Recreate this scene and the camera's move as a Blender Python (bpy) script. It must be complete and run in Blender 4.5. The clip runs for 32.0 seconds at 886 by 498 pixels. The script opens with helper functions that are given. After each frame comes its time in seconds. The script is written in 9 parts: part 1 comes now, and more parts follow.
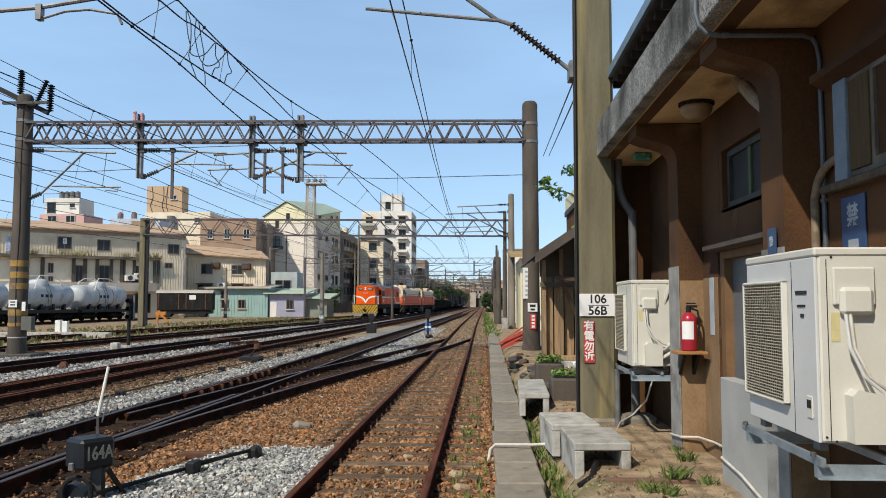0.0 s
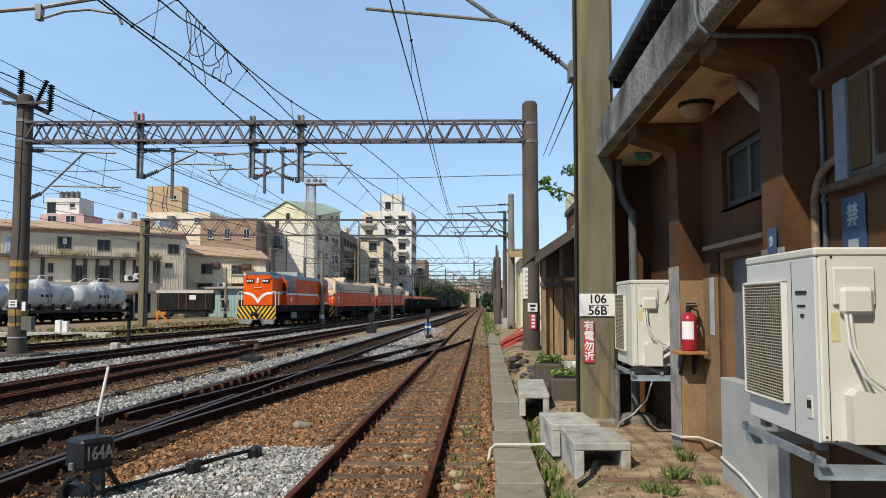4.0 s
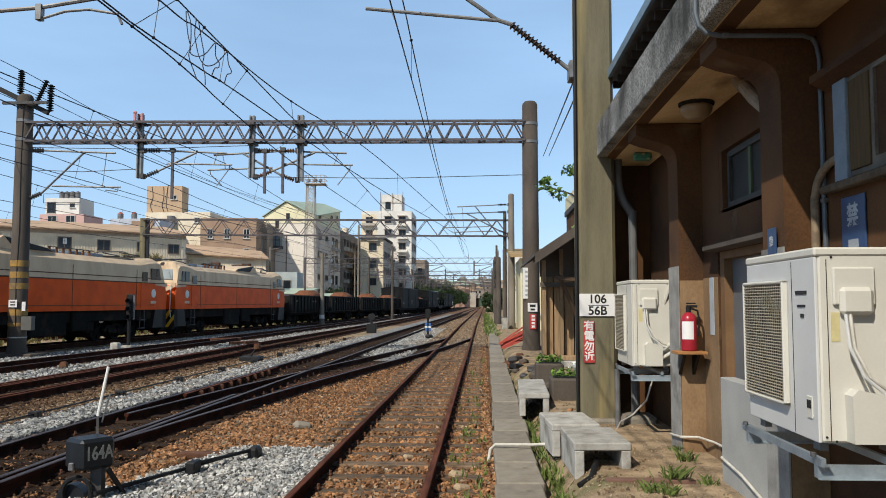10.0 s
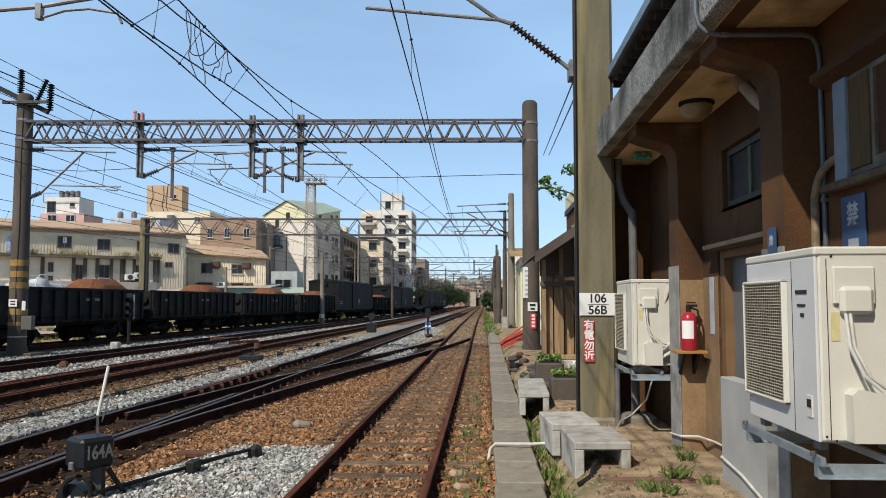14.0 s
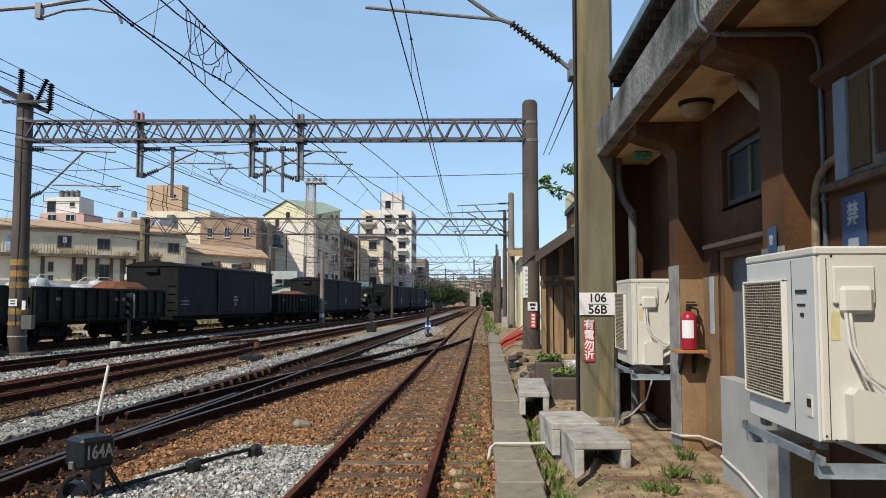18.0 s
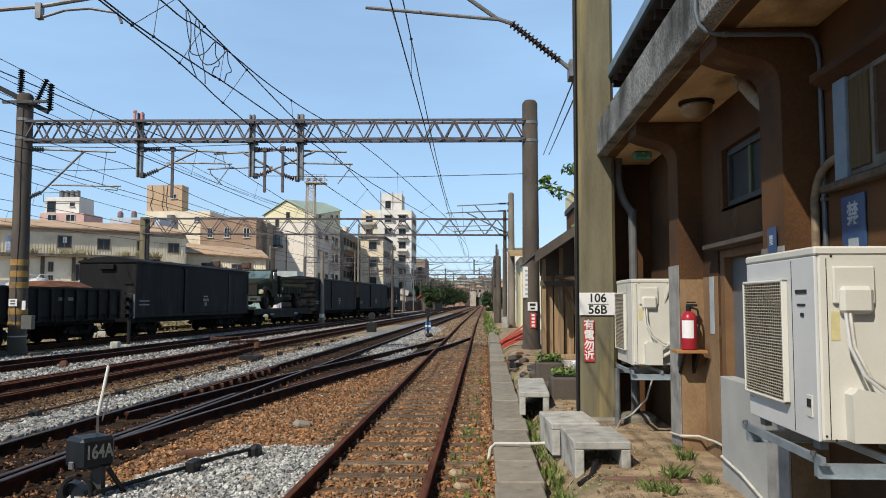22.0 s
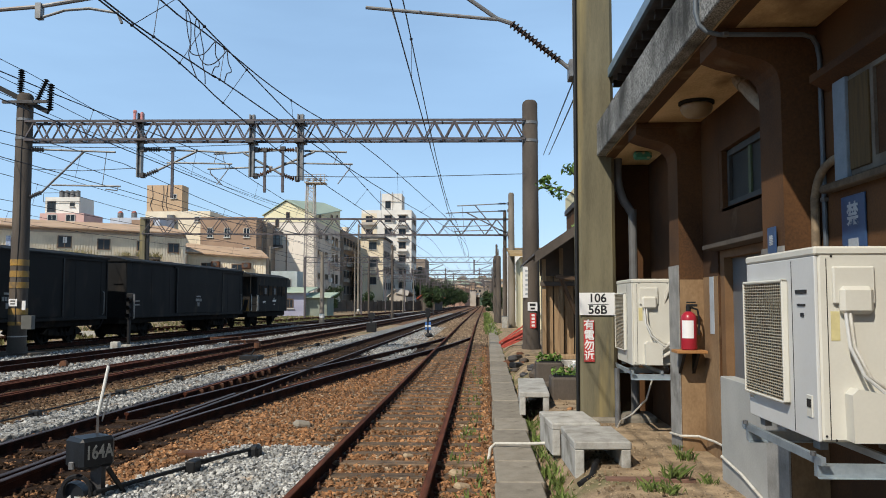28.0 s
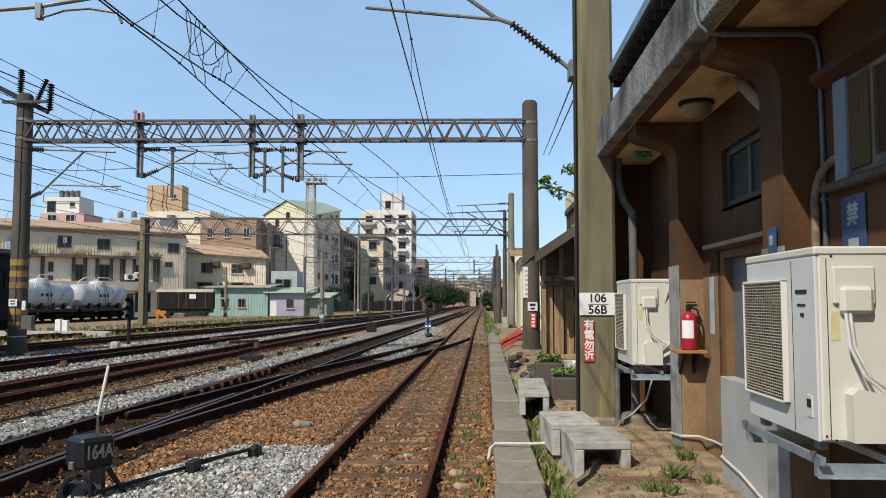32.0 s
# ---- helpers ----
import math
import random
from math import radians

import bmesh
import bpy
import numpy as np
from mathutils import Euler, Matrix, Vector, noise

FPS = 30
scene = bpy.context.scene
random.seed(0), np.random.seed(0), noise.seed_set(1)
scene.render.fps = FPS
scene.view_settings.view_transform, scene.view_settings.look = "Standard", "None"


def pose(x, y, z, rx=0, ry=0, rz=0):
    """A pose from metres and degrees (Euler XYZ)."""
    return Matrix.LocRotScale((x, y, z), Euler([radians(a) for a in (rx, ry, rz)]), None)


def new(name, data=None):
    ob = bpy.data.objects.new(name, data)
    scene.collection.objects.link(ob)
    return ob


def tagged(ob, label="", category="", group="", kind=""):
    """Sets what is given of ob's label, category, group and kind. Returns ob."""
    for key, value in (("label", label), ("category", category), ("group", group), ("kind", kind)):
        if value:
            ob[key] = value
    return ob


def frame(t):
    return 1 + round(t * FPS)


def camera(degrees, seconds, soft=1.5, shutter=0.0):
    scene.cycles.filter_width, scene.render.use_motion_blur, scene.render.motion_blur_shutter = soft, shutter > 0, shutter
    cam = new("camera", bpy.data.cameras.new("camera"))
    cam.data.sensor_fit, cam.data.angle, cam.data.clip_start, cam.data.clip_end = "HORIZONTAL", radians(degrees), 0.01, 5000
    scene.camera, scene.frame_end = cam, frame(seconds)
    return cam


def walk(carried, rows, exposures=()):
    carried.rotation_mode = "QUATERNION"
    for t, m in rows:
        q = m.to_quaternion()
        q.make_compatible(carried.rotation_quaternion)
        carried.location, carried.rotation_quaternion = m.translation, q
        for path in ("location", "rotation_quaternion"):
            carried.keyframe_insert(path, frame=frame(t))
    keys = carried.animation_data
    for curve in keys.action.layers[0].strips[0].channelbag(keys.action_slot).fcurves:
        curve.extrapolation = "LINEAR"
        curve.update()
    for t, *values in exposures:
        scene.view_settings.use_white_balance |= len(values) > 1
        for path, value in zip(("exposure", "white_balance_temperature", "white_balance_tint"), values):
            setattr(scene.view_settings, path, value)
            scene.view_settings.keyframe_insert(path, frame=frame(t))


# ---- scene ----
# ---- camera ----
cam = camera(58.5, 32.0, soft=0.95)
EYE = (0.0, 0.0, 1.77)
PITCH, YAW = 3.88, 2.856
walk(cam, [(t, pose(*EYE, 90 + PITCH - dp, 0, YAW)) for t, dp in
           ((0, 0.0), (13.4, 0.0), (14.2, 0.06), (20, 0.08), (24, 0.07), (32, 0.07))])

# ---- world and sun ----
SUN_EL, SUN_AZ = radians(45), radians(32)   # azimuth from -Y towards -X
world = bpy.data.worlds.new("sky")
scene.world = world
world.use_nodes = True
wn, wl = world.node_tree.nodes, world.node_tree.links
sky = wn.new("ShaderNodeTexSky")
sky.sky_type, sky.sun_disc = "NISHITA", False
sky.sun_elevation, sky.sun_rotation = SUN_EL, math.pi + SUN_AZ
sky.air_density, sky.dust_density, sky.ozone_density = 1.0, 0.2, 3.0
wn["Background"].inputs[1].default_value = 0.115
# thin high cloud: pale streaks mixed into the sky
tc = wn.new("ShaderNodeTexCoord")
mp = wn.new("ShaderNodeMapping")
mp.inputs["Scale"].default_value = (1.0, 1.0, 5.0)
mp.inputs["Location"].default_value = (3.1, 0.4, 0.7)
cl = wn.new("ShaderNodeTexNoise")
cl.inputs["Scale"].default_value, cl.inputs["Detail"].default_value = 1.5, 7
cr = wn.new("ShaderNodeValToRGB")
cr.color_ramp.elements[0].position, cr.color_ramp.elements[1].position = 0.36, 0.74
cr.color_ramp.elements[0].color, cr.color_ramp.elements[1].color = (0.45, 0.45, 0.45, 1), (0.80, 0.80, 0.80, 1)
mx = wn.new("ShaderNodeMix")
mx.data_type = "RGBA"
mx.inputs["B"].default_value = (4.0, 6.35, 9.3, 1)
wl.new(tc.outputs["Generated"], mp.inputs["Vector"])
wl.new(mp.outputs["Vector"], cl.inputs["Vector"])
wl.new(cl.outputs["Fac"], cr.inputs["Fac"])
wl.new(cr.outputs["Color"], mx.inputs["Factor"])
wl.new(sky.outputs["Color"], mx.inputs["A"])
# sky brightened low down, dimmed overhead above the view to lessen fill light
sep = wn.new("ShaderNodeSeparateXYZ")
gr = wn.new("ShaderNodeMapRange")
gr.inputs["From Min"].default_value, gr.inputs["From Max"].default_value = 0.36, 0.72
gr.inputs["To Min"].default_value, gr.inputs["To Max"].default_value = 1.2, 0.24
gm = wn.new("ShaderNodeMix")
gm.data_type, gm.blend_type = "RGBA", "MULTIPLY"
gm.inputs["Factor"].default_value = 1.0
wl.new(tc.outputs["Generated"], sep.inputs["Vector"])
wl.new(sep.outputs["Z"], gr.inputs["Value"])
wl.new(mx.outputs["Result"], gm.inputs["A"])
wl.new(gr.outputs["Result"], gm.inputs["B"])
wl.new(gm.outputs["Result"], wn["Background"].inputs["Color"])
sd = bpy.data.lights.new("sun", "SUN")
sd.energy, sd.angle, sd.color = 5.0, radians(0.6), (1.0, 0.925, 0.80)
sun = new("sun", sd)
sv = Vector((-math.sin(SUN_AZ) * math.cos(SUN_EL), -math.cos(SUN_AZ) * math.cos(SUN_EL), math.sin(SUN_EL)))
sun.rotation_euler = sv.to_track_quat("Z", "Y").to_euler()
sun.location = (-20, -20, 40)
scene.view_settings.exposure = -0.17

# ---- materials ----
MATS = {}


def mat(name, c1, c2=None, rough=0.7, metal=0.0, scale=6.0, bump=0.15, stretch=(1, 1, 1), fine=60.0, spec=0.4,
        lo=0.35, hi=0.65, obj_var=0.0, isl_var=0.0, bdist=0.01, c3=None, c3scale=1.2, c3lo=0.55, c3hi=0.7):
    """A surface with two scales of colour variation, an optional stain colour, and fine relief."""
    if name in MATS:
        return MATS[name]
    m = bpy.data.materials.new(name)
    m.use_nodes = True
    n, l = m.node_tree.nodes, m.node_tree.links
    b = n["Principled BSDF"]
    b.inputs["Roughness"].default_value, b.inputs["Metallic"].default_value = rough, metal
    b.inputs["Specular IOR Level"].default_value = spec
    c2 = c2 or tuple(v * 0.75 for v in c1)
    co = n.new("ShaderNodeTexCoord")
    mpn = n.new("ShaderNodeMapping")
    mpn.inputs["Scale"].default_value = stretch
    l.new(co.outputs["Object"], mpn.inputs["Vector"])
    n1 = n.new("ShaderNodeTexNoise")
    n1.inputs["Scale"].default_value, n1.inputs["Detail"].default_value = scale, 6
    n2 = n.new("ShaderNodeTexNoise")
    n2.inputs["Scale"].default_value, n2.inputs["Detail"].default_value = fine, 3
    for q in (n1, n2):
        l.new(mpn.outputs["Vector"], q.inputs["Vector"])
    ad = n.new("ShaderNodeMath")
    ad.operation = "MULTIPLY_ADD"
    ad.inputs[1].default_value, ad.inputs[2].default_value = 0.35, -0.175
    l.new(n2.outputs["Fac"], ad.inputs[0])
    sm = n.new("ShaderNodeMath")
    l.new(n1.outputs["Fac"], sm.inputs[0])
    l.new(ad.outputs[0], sm.inputs[1])
    rp = n.new("ShaderNodeMapRange")
    rp.inputs["From Min"].default_value, rp.inputs["From Max"].default_value = lo, hi
    l.new(sm.outputs[0], rp.inputs["Value"])
    mixc = n.new("ShaderNodeMix")
    mixc.data_type = "RGBA"
    mixc.inputs["A"].default_value, mixc.inputs["B"].default_value = (*c1, 1), (*c2, 1)
    l.new(rp.outputs["Result"], mixc.inputs["Factor"])
    col = mixc.outputs["Result"]
    if c3:
        n3 = n.new("ShaderNodeTexNoise")
        n3.inputs["Scale"].default_value, n3.inputs["Detail"].default_value = c3scale, 8
        l.new(mpn.outputs["Vector"], n3.inputs["Vector"])
        r3 = n.new("ShaderNodeMapRange")
        r3.inputs["From Min"].default_value, r3.inputs["From Max"].default_value = c3lo, c3hi
        l.new(n3.outputs["Fac"], r3.inputs["Value"])
        m3 = n.new("ShaderNodeMix")
        m3.data_type = "RGBA"
        m3.inputs["B"].default_value = (*c3, 1)
        l.new(r3.outputs["Result"], m3.inputs["Factor"])
        l.new(col, m3.inputs["A"])
        col = m3.outputs["Result"]
    if obj_var or isl_var:
        if obj_var:
            src = n.new("ShaderNodeObjectInfo").outputs["Random"]
        else:
            src = n.new("ShaderNodeNewGeometry").outputs["Random Per Island"]
        v = obj_var or isl_var
        mr = n.new("ShaderNodeMapRange")
        mr.inputs["To Min"].default_value, mr.inputs["To Max"].default_value = 1 - v, 1 + v
        l.new(src, mr.inputs["Value"])
        hs = n.new("ShaderNodeHueSaturation")
        l.new(mr.outputs["Result"], hs.inputs["Value"])
        l.new(col, hs.inputs["Color"])
        col = hs.outputs["Color"]
    l.new(col, b.inputs["Base Color"])
    if bump:
        bp = n.new("ShaderNodeBump")
        bp.inputs["Strength"].default_value, bp.inputs["Distance"].default_value = bump, bdist
        l.new(sm.outputs[0], bp.inputs["Height"])
        l.new(bp.outputs["Normal"], b.inputs["Normal"])
    MATS[name] = m
    return m


BROWN = mat("brown_ballast", (0.21, 0.105, 0.047), (0.085, 0.042, 0.021), 0.9, scale=3, fine=28, bump=1.0, bdist=0.04, c3=(0.20, 0.125, 0.065), c3scale=0.5)
GREYB = mat("grey_ballast", (0.30, 0.30, 0.295), (0.13, 0.13, 0.13), 0.9, scale=9, fine=30, bump=1.0, bdist=0.04)
STONE_B = mat("brown_stone", (0.38, 0.195, 0.088), (0.19, 0.094, 0.044), 0.9, scale=8, bump=0.3, isl_var=0.55)
STONE_T = mat("tan_stone", (0.175, 0.105, 0.056), (0.070, 0.042, 0.025), 0.9, scale=8, bump=0.3, isl_var=0.6)
STONE_G = mat("grey_stone", (0.42, 0.41, 0.385), (0.21, 0.21, 0.205), 0.85, scale=8, bump=0.3, isl_var=0.6, c3=(0.36, 0.27, 0.20), c3scale=2.5, c3lo=0.6, c3hi=0.7)
DIRT = mat("dry_dirt", (0.40, 0.295, 0.185), (0.19, 0.135, 0.082), 0.95, scale=3.5, fine=40, bump=1.0, bdist=0.05, c3=(0.10, 0.11, 0.04), c3scale=0.8)
RAIL = mat("rusty_rail_side", (0.062, 0.020, 0.011), (0.022, 0.009, 0.006), 0.9, scale=4, fine=90, bump=0.25, spec=0.1)
RAILTOP = mat("worn_rail_head", (0.13, 0.095, 0.085), (0.05, 0.03, 0.025), 0.5, 0.5, scale=3, stretch=(8, 0.6, 1), bump=0.05)
RAILRUST = mat("rusted_rail_head", (0.145, 0.050, 0.028), (0.065, 0.023, 0.014), 0.85, 0.0, scale=3, stretch=(8, 0.6, 1), bump=0.1, spec=0.15)
SLEEPER = mat("weathered_sleeper", (0.20, 0.135, 0.085), (0.075, 0.05, 0.032), 0.9, scale=5, stretch=(1, 8, 1), bump=0.4, obj_var=0.25, c3=(0.06, 0.045, 0.035))
SLABM = mat("dirty_trough_slab", (0.27, 0.24, 0.195), (0.215, 0.188, 0.15), 0.95, scale=9, fine=70, bump=0.5, bdist=0.012, c3=(0.12, 0.10, 0.075), c3scale=5, c3lo=0.62, c3hi=0.75, obj_var=0.14)
CONC = mat("weathered_concrete", (0.45, 0.435, 0.40), (0.31, 0.295, 0.265), 0.9, scale=7, fine=60, bump=0.6, bdist=0.01, c3=(0.15, 0.135, 0.11), c3scale=3, c3lo=0.56, c3hi=0.74, obj_var=0.12)
mat("grey_brown_concrete", (0.23, 0.20, 0.165), (0.15, 0.13, 0.105), 0.9, scale=2, bump=0.2, stretch=(1, 1, 0.3))
CONCD = mat("dark_pole_concrete", (0.105, 0.085, 0.068), (0.06, 0.048, 0.04), 0.85, scale=2, bump=0.2, stretch=(1, 1, 0.3), c3=(0.07, 0.06, 0.05))
FASCIA = mat("stained_terrazzo", (0.38, 0.38, 0.36), (0.10, 0.10, 0.095), 0.9, scale=85, fine=190, bump=0.6, lo=0.40, hi=0.60, c3=(0.035, 0.035, 0.032), c3scale=1.6, stretch=(1, 1, 0.6), c3lo=0.49, c3hi=0.66)
POST = mat("olive_post_concrete", (0.175, 0.155, 0.098), (0.115, 0.102, 0.065), 0.9, scale=2.5, bump=0.3, stretch=(2.5, 1, 0.25), c3=(0.29, 0.23, 0.105), c3scale=1.5)
BRWALL = mat("brown_plaster", (0.110, 0.048, 0.015), (0.045, 0.020, 0.0075), 0.9, scale=1.0, bump=0.25, c3=(0.22, 0.155, 0.09), c3scale=1.3, c3lo=0.63, c3hi=0.78)
SOFFIT = mat("stained_soffit", (0.70, 0.52, 0.29), (0.48, 0.33, 0.17), 0.9, scale=2.2, bump=0.2, stretch=(1.0, 0.5, 1), c3=(0.20, 0.12, 0.06), c3scale=1.4, c3lo=0.57, c3hi=0.68)
GREYWALL = mat("grey_render_wall", (0.40, 0.40, 0.38), (0.32, 0.32, 0.305), 0.9, scale=2, bump=0.15)
STEEL = mat("galvanised_steel", (0.24, 0.24, 0.24), (0.15, 0.15, 0.15), 0.55, 0.5, scale=5, bump=0.1, c3=(0.16, 0.12, 0.10))
DSTEEL = mat("dark_weathered_steel", (0.085, 0.08, 0.08), (0.05, 0.047, 0.047), 0.6, 0.3, scale=5, bump=0.1)
GANTRY = mat("gantry_steel", (0.115, 0.10, 0.105), (0.065, 0.056, 0.06), 0.6, 0.25, scale=4, bump=0.1)
WIREM = mat("catenary_wire", (0.045, 0.05, 0.065), (0.03, 0.035, 0.05), 0.6, 0.2, scale=4, bump=0)
BLACK = mat("black_iron", (0.012, 0.012, 0.013), (0.007, 0.007, 0.008), 0.6, 0.1, scale=8, bump=0.1)
RUSTY = mat("rusty_iron", (0.16, 0.07, 0.035), (0.08, 0.035, 0.02), 0.85, 0.1, scale=6, bump=0.3)
WHITE = mat("white_paint", (0.78, 0.77, 0.74), (0.68, 0.67, 0.63), 0.5, scale=4, bump=0.05)
ORANGE = mat("orange_loco_paint", (0.80, 0.105, 0.006), (0.66, 0.080, 0.006), 0.45, scale=1.5, spec=0.12, bump=0.03, c3=(0.52, 0.06, 0.008), c3lo=0.6, c3hi=0.8)
CREAM = mat("cream_loco_paint", (0.72, 0.55, 0.37), (0.60, 0.44, 0.29), 0.5, scale=1.5, spec=0.15, bump=0.03, stretch=(1, 1, 0.4), c3=(0.40, 0.27, 0.17), c3lo=0.6, c3hi=0.8)
LGREY = mat("grey_loco_roof", (0.13, 0.18, 0.24), (0.09, 0.12, 0.16), 0.5, scale=2, bump=0.05)
SKIRT = mat("dark_grey_underframe", (0.014, 0.013, 0.012), (0.008, 0.0075, 0.007), 0.9, scale=3, bump=0.2, spec=0.12, c3=(0.032, 0.024, 0.017))
WAGON = mat("black_wagon_paint", (0.017, 0.0165, 0.0155), (0.009, 0.009, 0.0085), 0.75, scale=1.6, bump=0.15, stretch=(1, 1, 0.4), spec=0.2, c3=(0.042, 0.030, 0.021), c3scale=2.2)
BOXM = mat("slate_boxcar_paint", (0.0115, 0.0115, 0.0120), (0.0068, 0.0068, 0.0072), 0.7, scale=1.2, bump=0.12, stretch=(1, 1, 0.35), spec=0.18, c3=(0.026, 0.021, 0.017), c3scale=1.6)
LOAD = mat("rust_red_load", (0.205, 0.078, 0.036), (0.135, 0.050, 0.025), 0.95, scale=4, fine=40, bump=0.8, bdist=0.03, c3=(0.085, 0.04, 0.026), c3scale=1.5)
YEL = mat("yellow_stripe_paint", (0.75, 0.45, 0.02), (0.62, 0.36, 0.02), 0.5, scale=4, bump=0.03)
GLASSD = mat("dark_glass", (0.02, 0.025, 0.03), (0.012, 0.015, 0.02), 0.12, scale=1, bump=0, spec=0.3)
# pale base colour paints the sky's reflection into the panes
GLASSB = mat("sky_toned_glass", (0.20, 0.25, 0.27), (0.13, 0.17, 0.19), 0.32, scale=1, bump=0, spec=0.5)


# dark soil between the rails, with the rails' shade put into its colour
DARKBED = mat("dark_ballast", (0.046, 0.027, 0.017), (0.017, 0.011, 0.008), 0.9, scale=4, fine=30, bump=1.0, bdist=0.04, spec=0.12, c3=(0.10, 0.055, 0.03), c3scale=1.4, c3lo=0.6, c3hi=0.75)
STONE_D = mat("dark_stone", (0.066, 0.038, 0.023), (0.026, 0.016, 0.011), 0.85, scale=8, bump=0.3, isl_var=0.6, spec=0.12)

# ---- building blocks ----
class Mesh:
    """Collects vertices and faces of one mesh."""

    def __init__(self):
        self.v, self.f, self.smooth = [], [], False

    def add(self, verts, faces):
        k = len(self.v)
        self.v += [tuple(p) for p in verts]
        self.f += [tuple(i + k for i in q) for q in faces]
        return self

    def box(self, x0, x1, y0, y1, z0, z1, b=0.0):
        if b <= 0:
            vs = [(x, y, z) for z in (z0, z1) for x, y in ((x0, y0), (x1, y0), (x1, y1), (x0, y1))]
            return self.add(vs, [(3, 2, 1, 0), (4, 5, 6, 7), (0, 1, 5, 4), (1, 2, 6, 5), (2, 3, 7, 6), (3, 0, 4, 7)])
        out = lambda e: [(x0 + e, y0), (x1 - e, y0), (x1, y0 + e), (x1, y1 - e), (x1 - e, y1), (x0 + e, y1), (x0, y1 - e), (x0, y0 + e)]
        inn = [(x0 + b, y0 + b), (x1 - b, y0 + b), (x1 - b, y0 + b), (x1 - b, y1 - b), (x1 - b, y1 - b), (x0 + b, y1 - b), (x0 + b, y1 - b), (x0 + b, y0 + b)]
        rings = [[(x, y, z0) for x, y in inn], [(x, y, z0 + b) for x, y in out(b)], [(x, y, z1 - b) for x, y in out(b)], [(x, y, z1) for x, y in inn]]
        return self.loft(rings)

    def loft(self, rings, cap=True):
        n = len(rings[0])
        vs = [p for r in rings for p in r]
        fs = []
        for k in range(len(rings) - 1):
            for i in range(n):
                j = (i + 1) % n
                fs.append((k * n + i, k * n + j, (k + 1) * n + j, (k + 1) * n + i))
        if cap:
            fs.append(tuple(reversed(range(n))))
            fs.append(tuple((len(rings) - 1) * n + i for i in range(n)))
        return self.add(vs, fs)

    def cyl(self, p, q, r, r2=None, n=10, cap=True):
        p, q = Vector(p), Vector(q)
        r2 = r if r2 is None else r2
        w = (q - p).normalized()
        a = w.orthogonal().normalized()
        c = w.cross(a)
        ring = lambda o, s: [o + (a * math.cos(2 * math.pi * i / n) + c * math.sin(2 * math.pi * i / n)) * s for i in range(n)]
        return self.loft([ring(p, r), ring(q, r2)], cap)

    def tube(self, pts, r, n=6):
        pts = [Vector(p) for p in pts]
        rings = []
        a = None
        for i, p in enumerate(pts):
            w = (pts[min(i + 1, len(pts) - 1)] - pts[max(i - 1, 0)]).normalized()
            a = w.orthogonal().normalized() if a is None else (a - w * a.dot(w)).normalized()
            c = w.cross(a)
            rings.append([p + (a * math.cos(2 * math.pi * k / n) + c * math.sin(2 * math.pi * k / n)) * r for k in range(n)])
        return self.loft(rings)

    def prism(self, poly, axis, a0, a1):
        """A polygon of (u, v) pushed along an axis: x -> (y, z), y -> (x, z), z -> (x, y)."""
        put = {"x": lambda u, v, a: (a, u, v), "y": lambda u, v, a: (u, a, v), "z": lambda u, v, a: (u, v, a)}[axis]
        return self.loft([[put(u, v, a0) for u, v in poly], [put(u, v, a1) for u, v in poly]])

    def beam(self, p, q, w, h=None):
        """A rectangular bar from p to q, w wide and h high."""
        p, q, h = Vector(p), Vector(q), h or w
        d = (q - p).normalized()
        s = d.cross(Vector((0, 0, 1)))
        s = s.normalized() if s.length > 1e-3 else Vector((1, 0, 0))
        u = s.cross(d)
        ring = lambda o: [o + s * a * w / 2 + u * c * h / 2 for a, c in ((-1, -1), (1, -1), (1, 1), (-1, 1))]
        return self.loft([ring(p), ring(q)])

    def ball(self, c, r, n=8, sz=1.0):
        rings = []
        for k in range(1, n // 2):
            t = math.pi * k / (n // 2)
            rings.append([(c[0] + r * math.sin(t) * math.cos(2 * math.pi * i / n), c[1] + r * math.sin(t) * math.sin(2 * math.pi * i / n), c[2] - r * sz * math.cos(t)) for i in range(n)])
        return self.loft(rings)

    def data(self, name, material, smooth=None):
        me = bpy.data.meshes.new(name)
        me.from_pydata(self.v, [], self.f)
        bm = bmesh.new()
        bm.from_mesh(me)
        bmesh.ops.recalc_face_normals(bm, faces=bm.faces)
        bm.to_mesh(me)
        bm.free()
        if material:
            me.materials.append(material)
        if smooth or (smooth is None and self.smooth):
            for p in me.polygons:
                p.use_smooth = True
            me.set_sharp_from_angle(angle=radians(40))
        return me


def part(name, mb, material, parent=None, label="", m=None, smooth=None):
    """Links a mesh as one object, under a thing or a part where one is given."""
    ob = new(name, mb.data(name, material, smooth) if isinstance(mb, Mesh) else mb)
    if parent:
        ob.parent = parent
    if m is not None:
        ob.matrix_basis = m
    if label:
        tagged(ob, label)
    return ob


def thing(name, label, category, m=None, group="", kind=""):
    """An Empty at a thing's base, to carry its parts."""
    ob = new(name)
    ob.empty_display_size = 0.2
    if m is not None:
        ob.matrix_basis = m
    return tagged(ob, label, category, group, kind)


def single(name, mb, material, label, category, m=None, group="", kind="", smooth=None):
    return tagged(part(name, mb, material, None, "", m, smooth), label, category, group, kind)


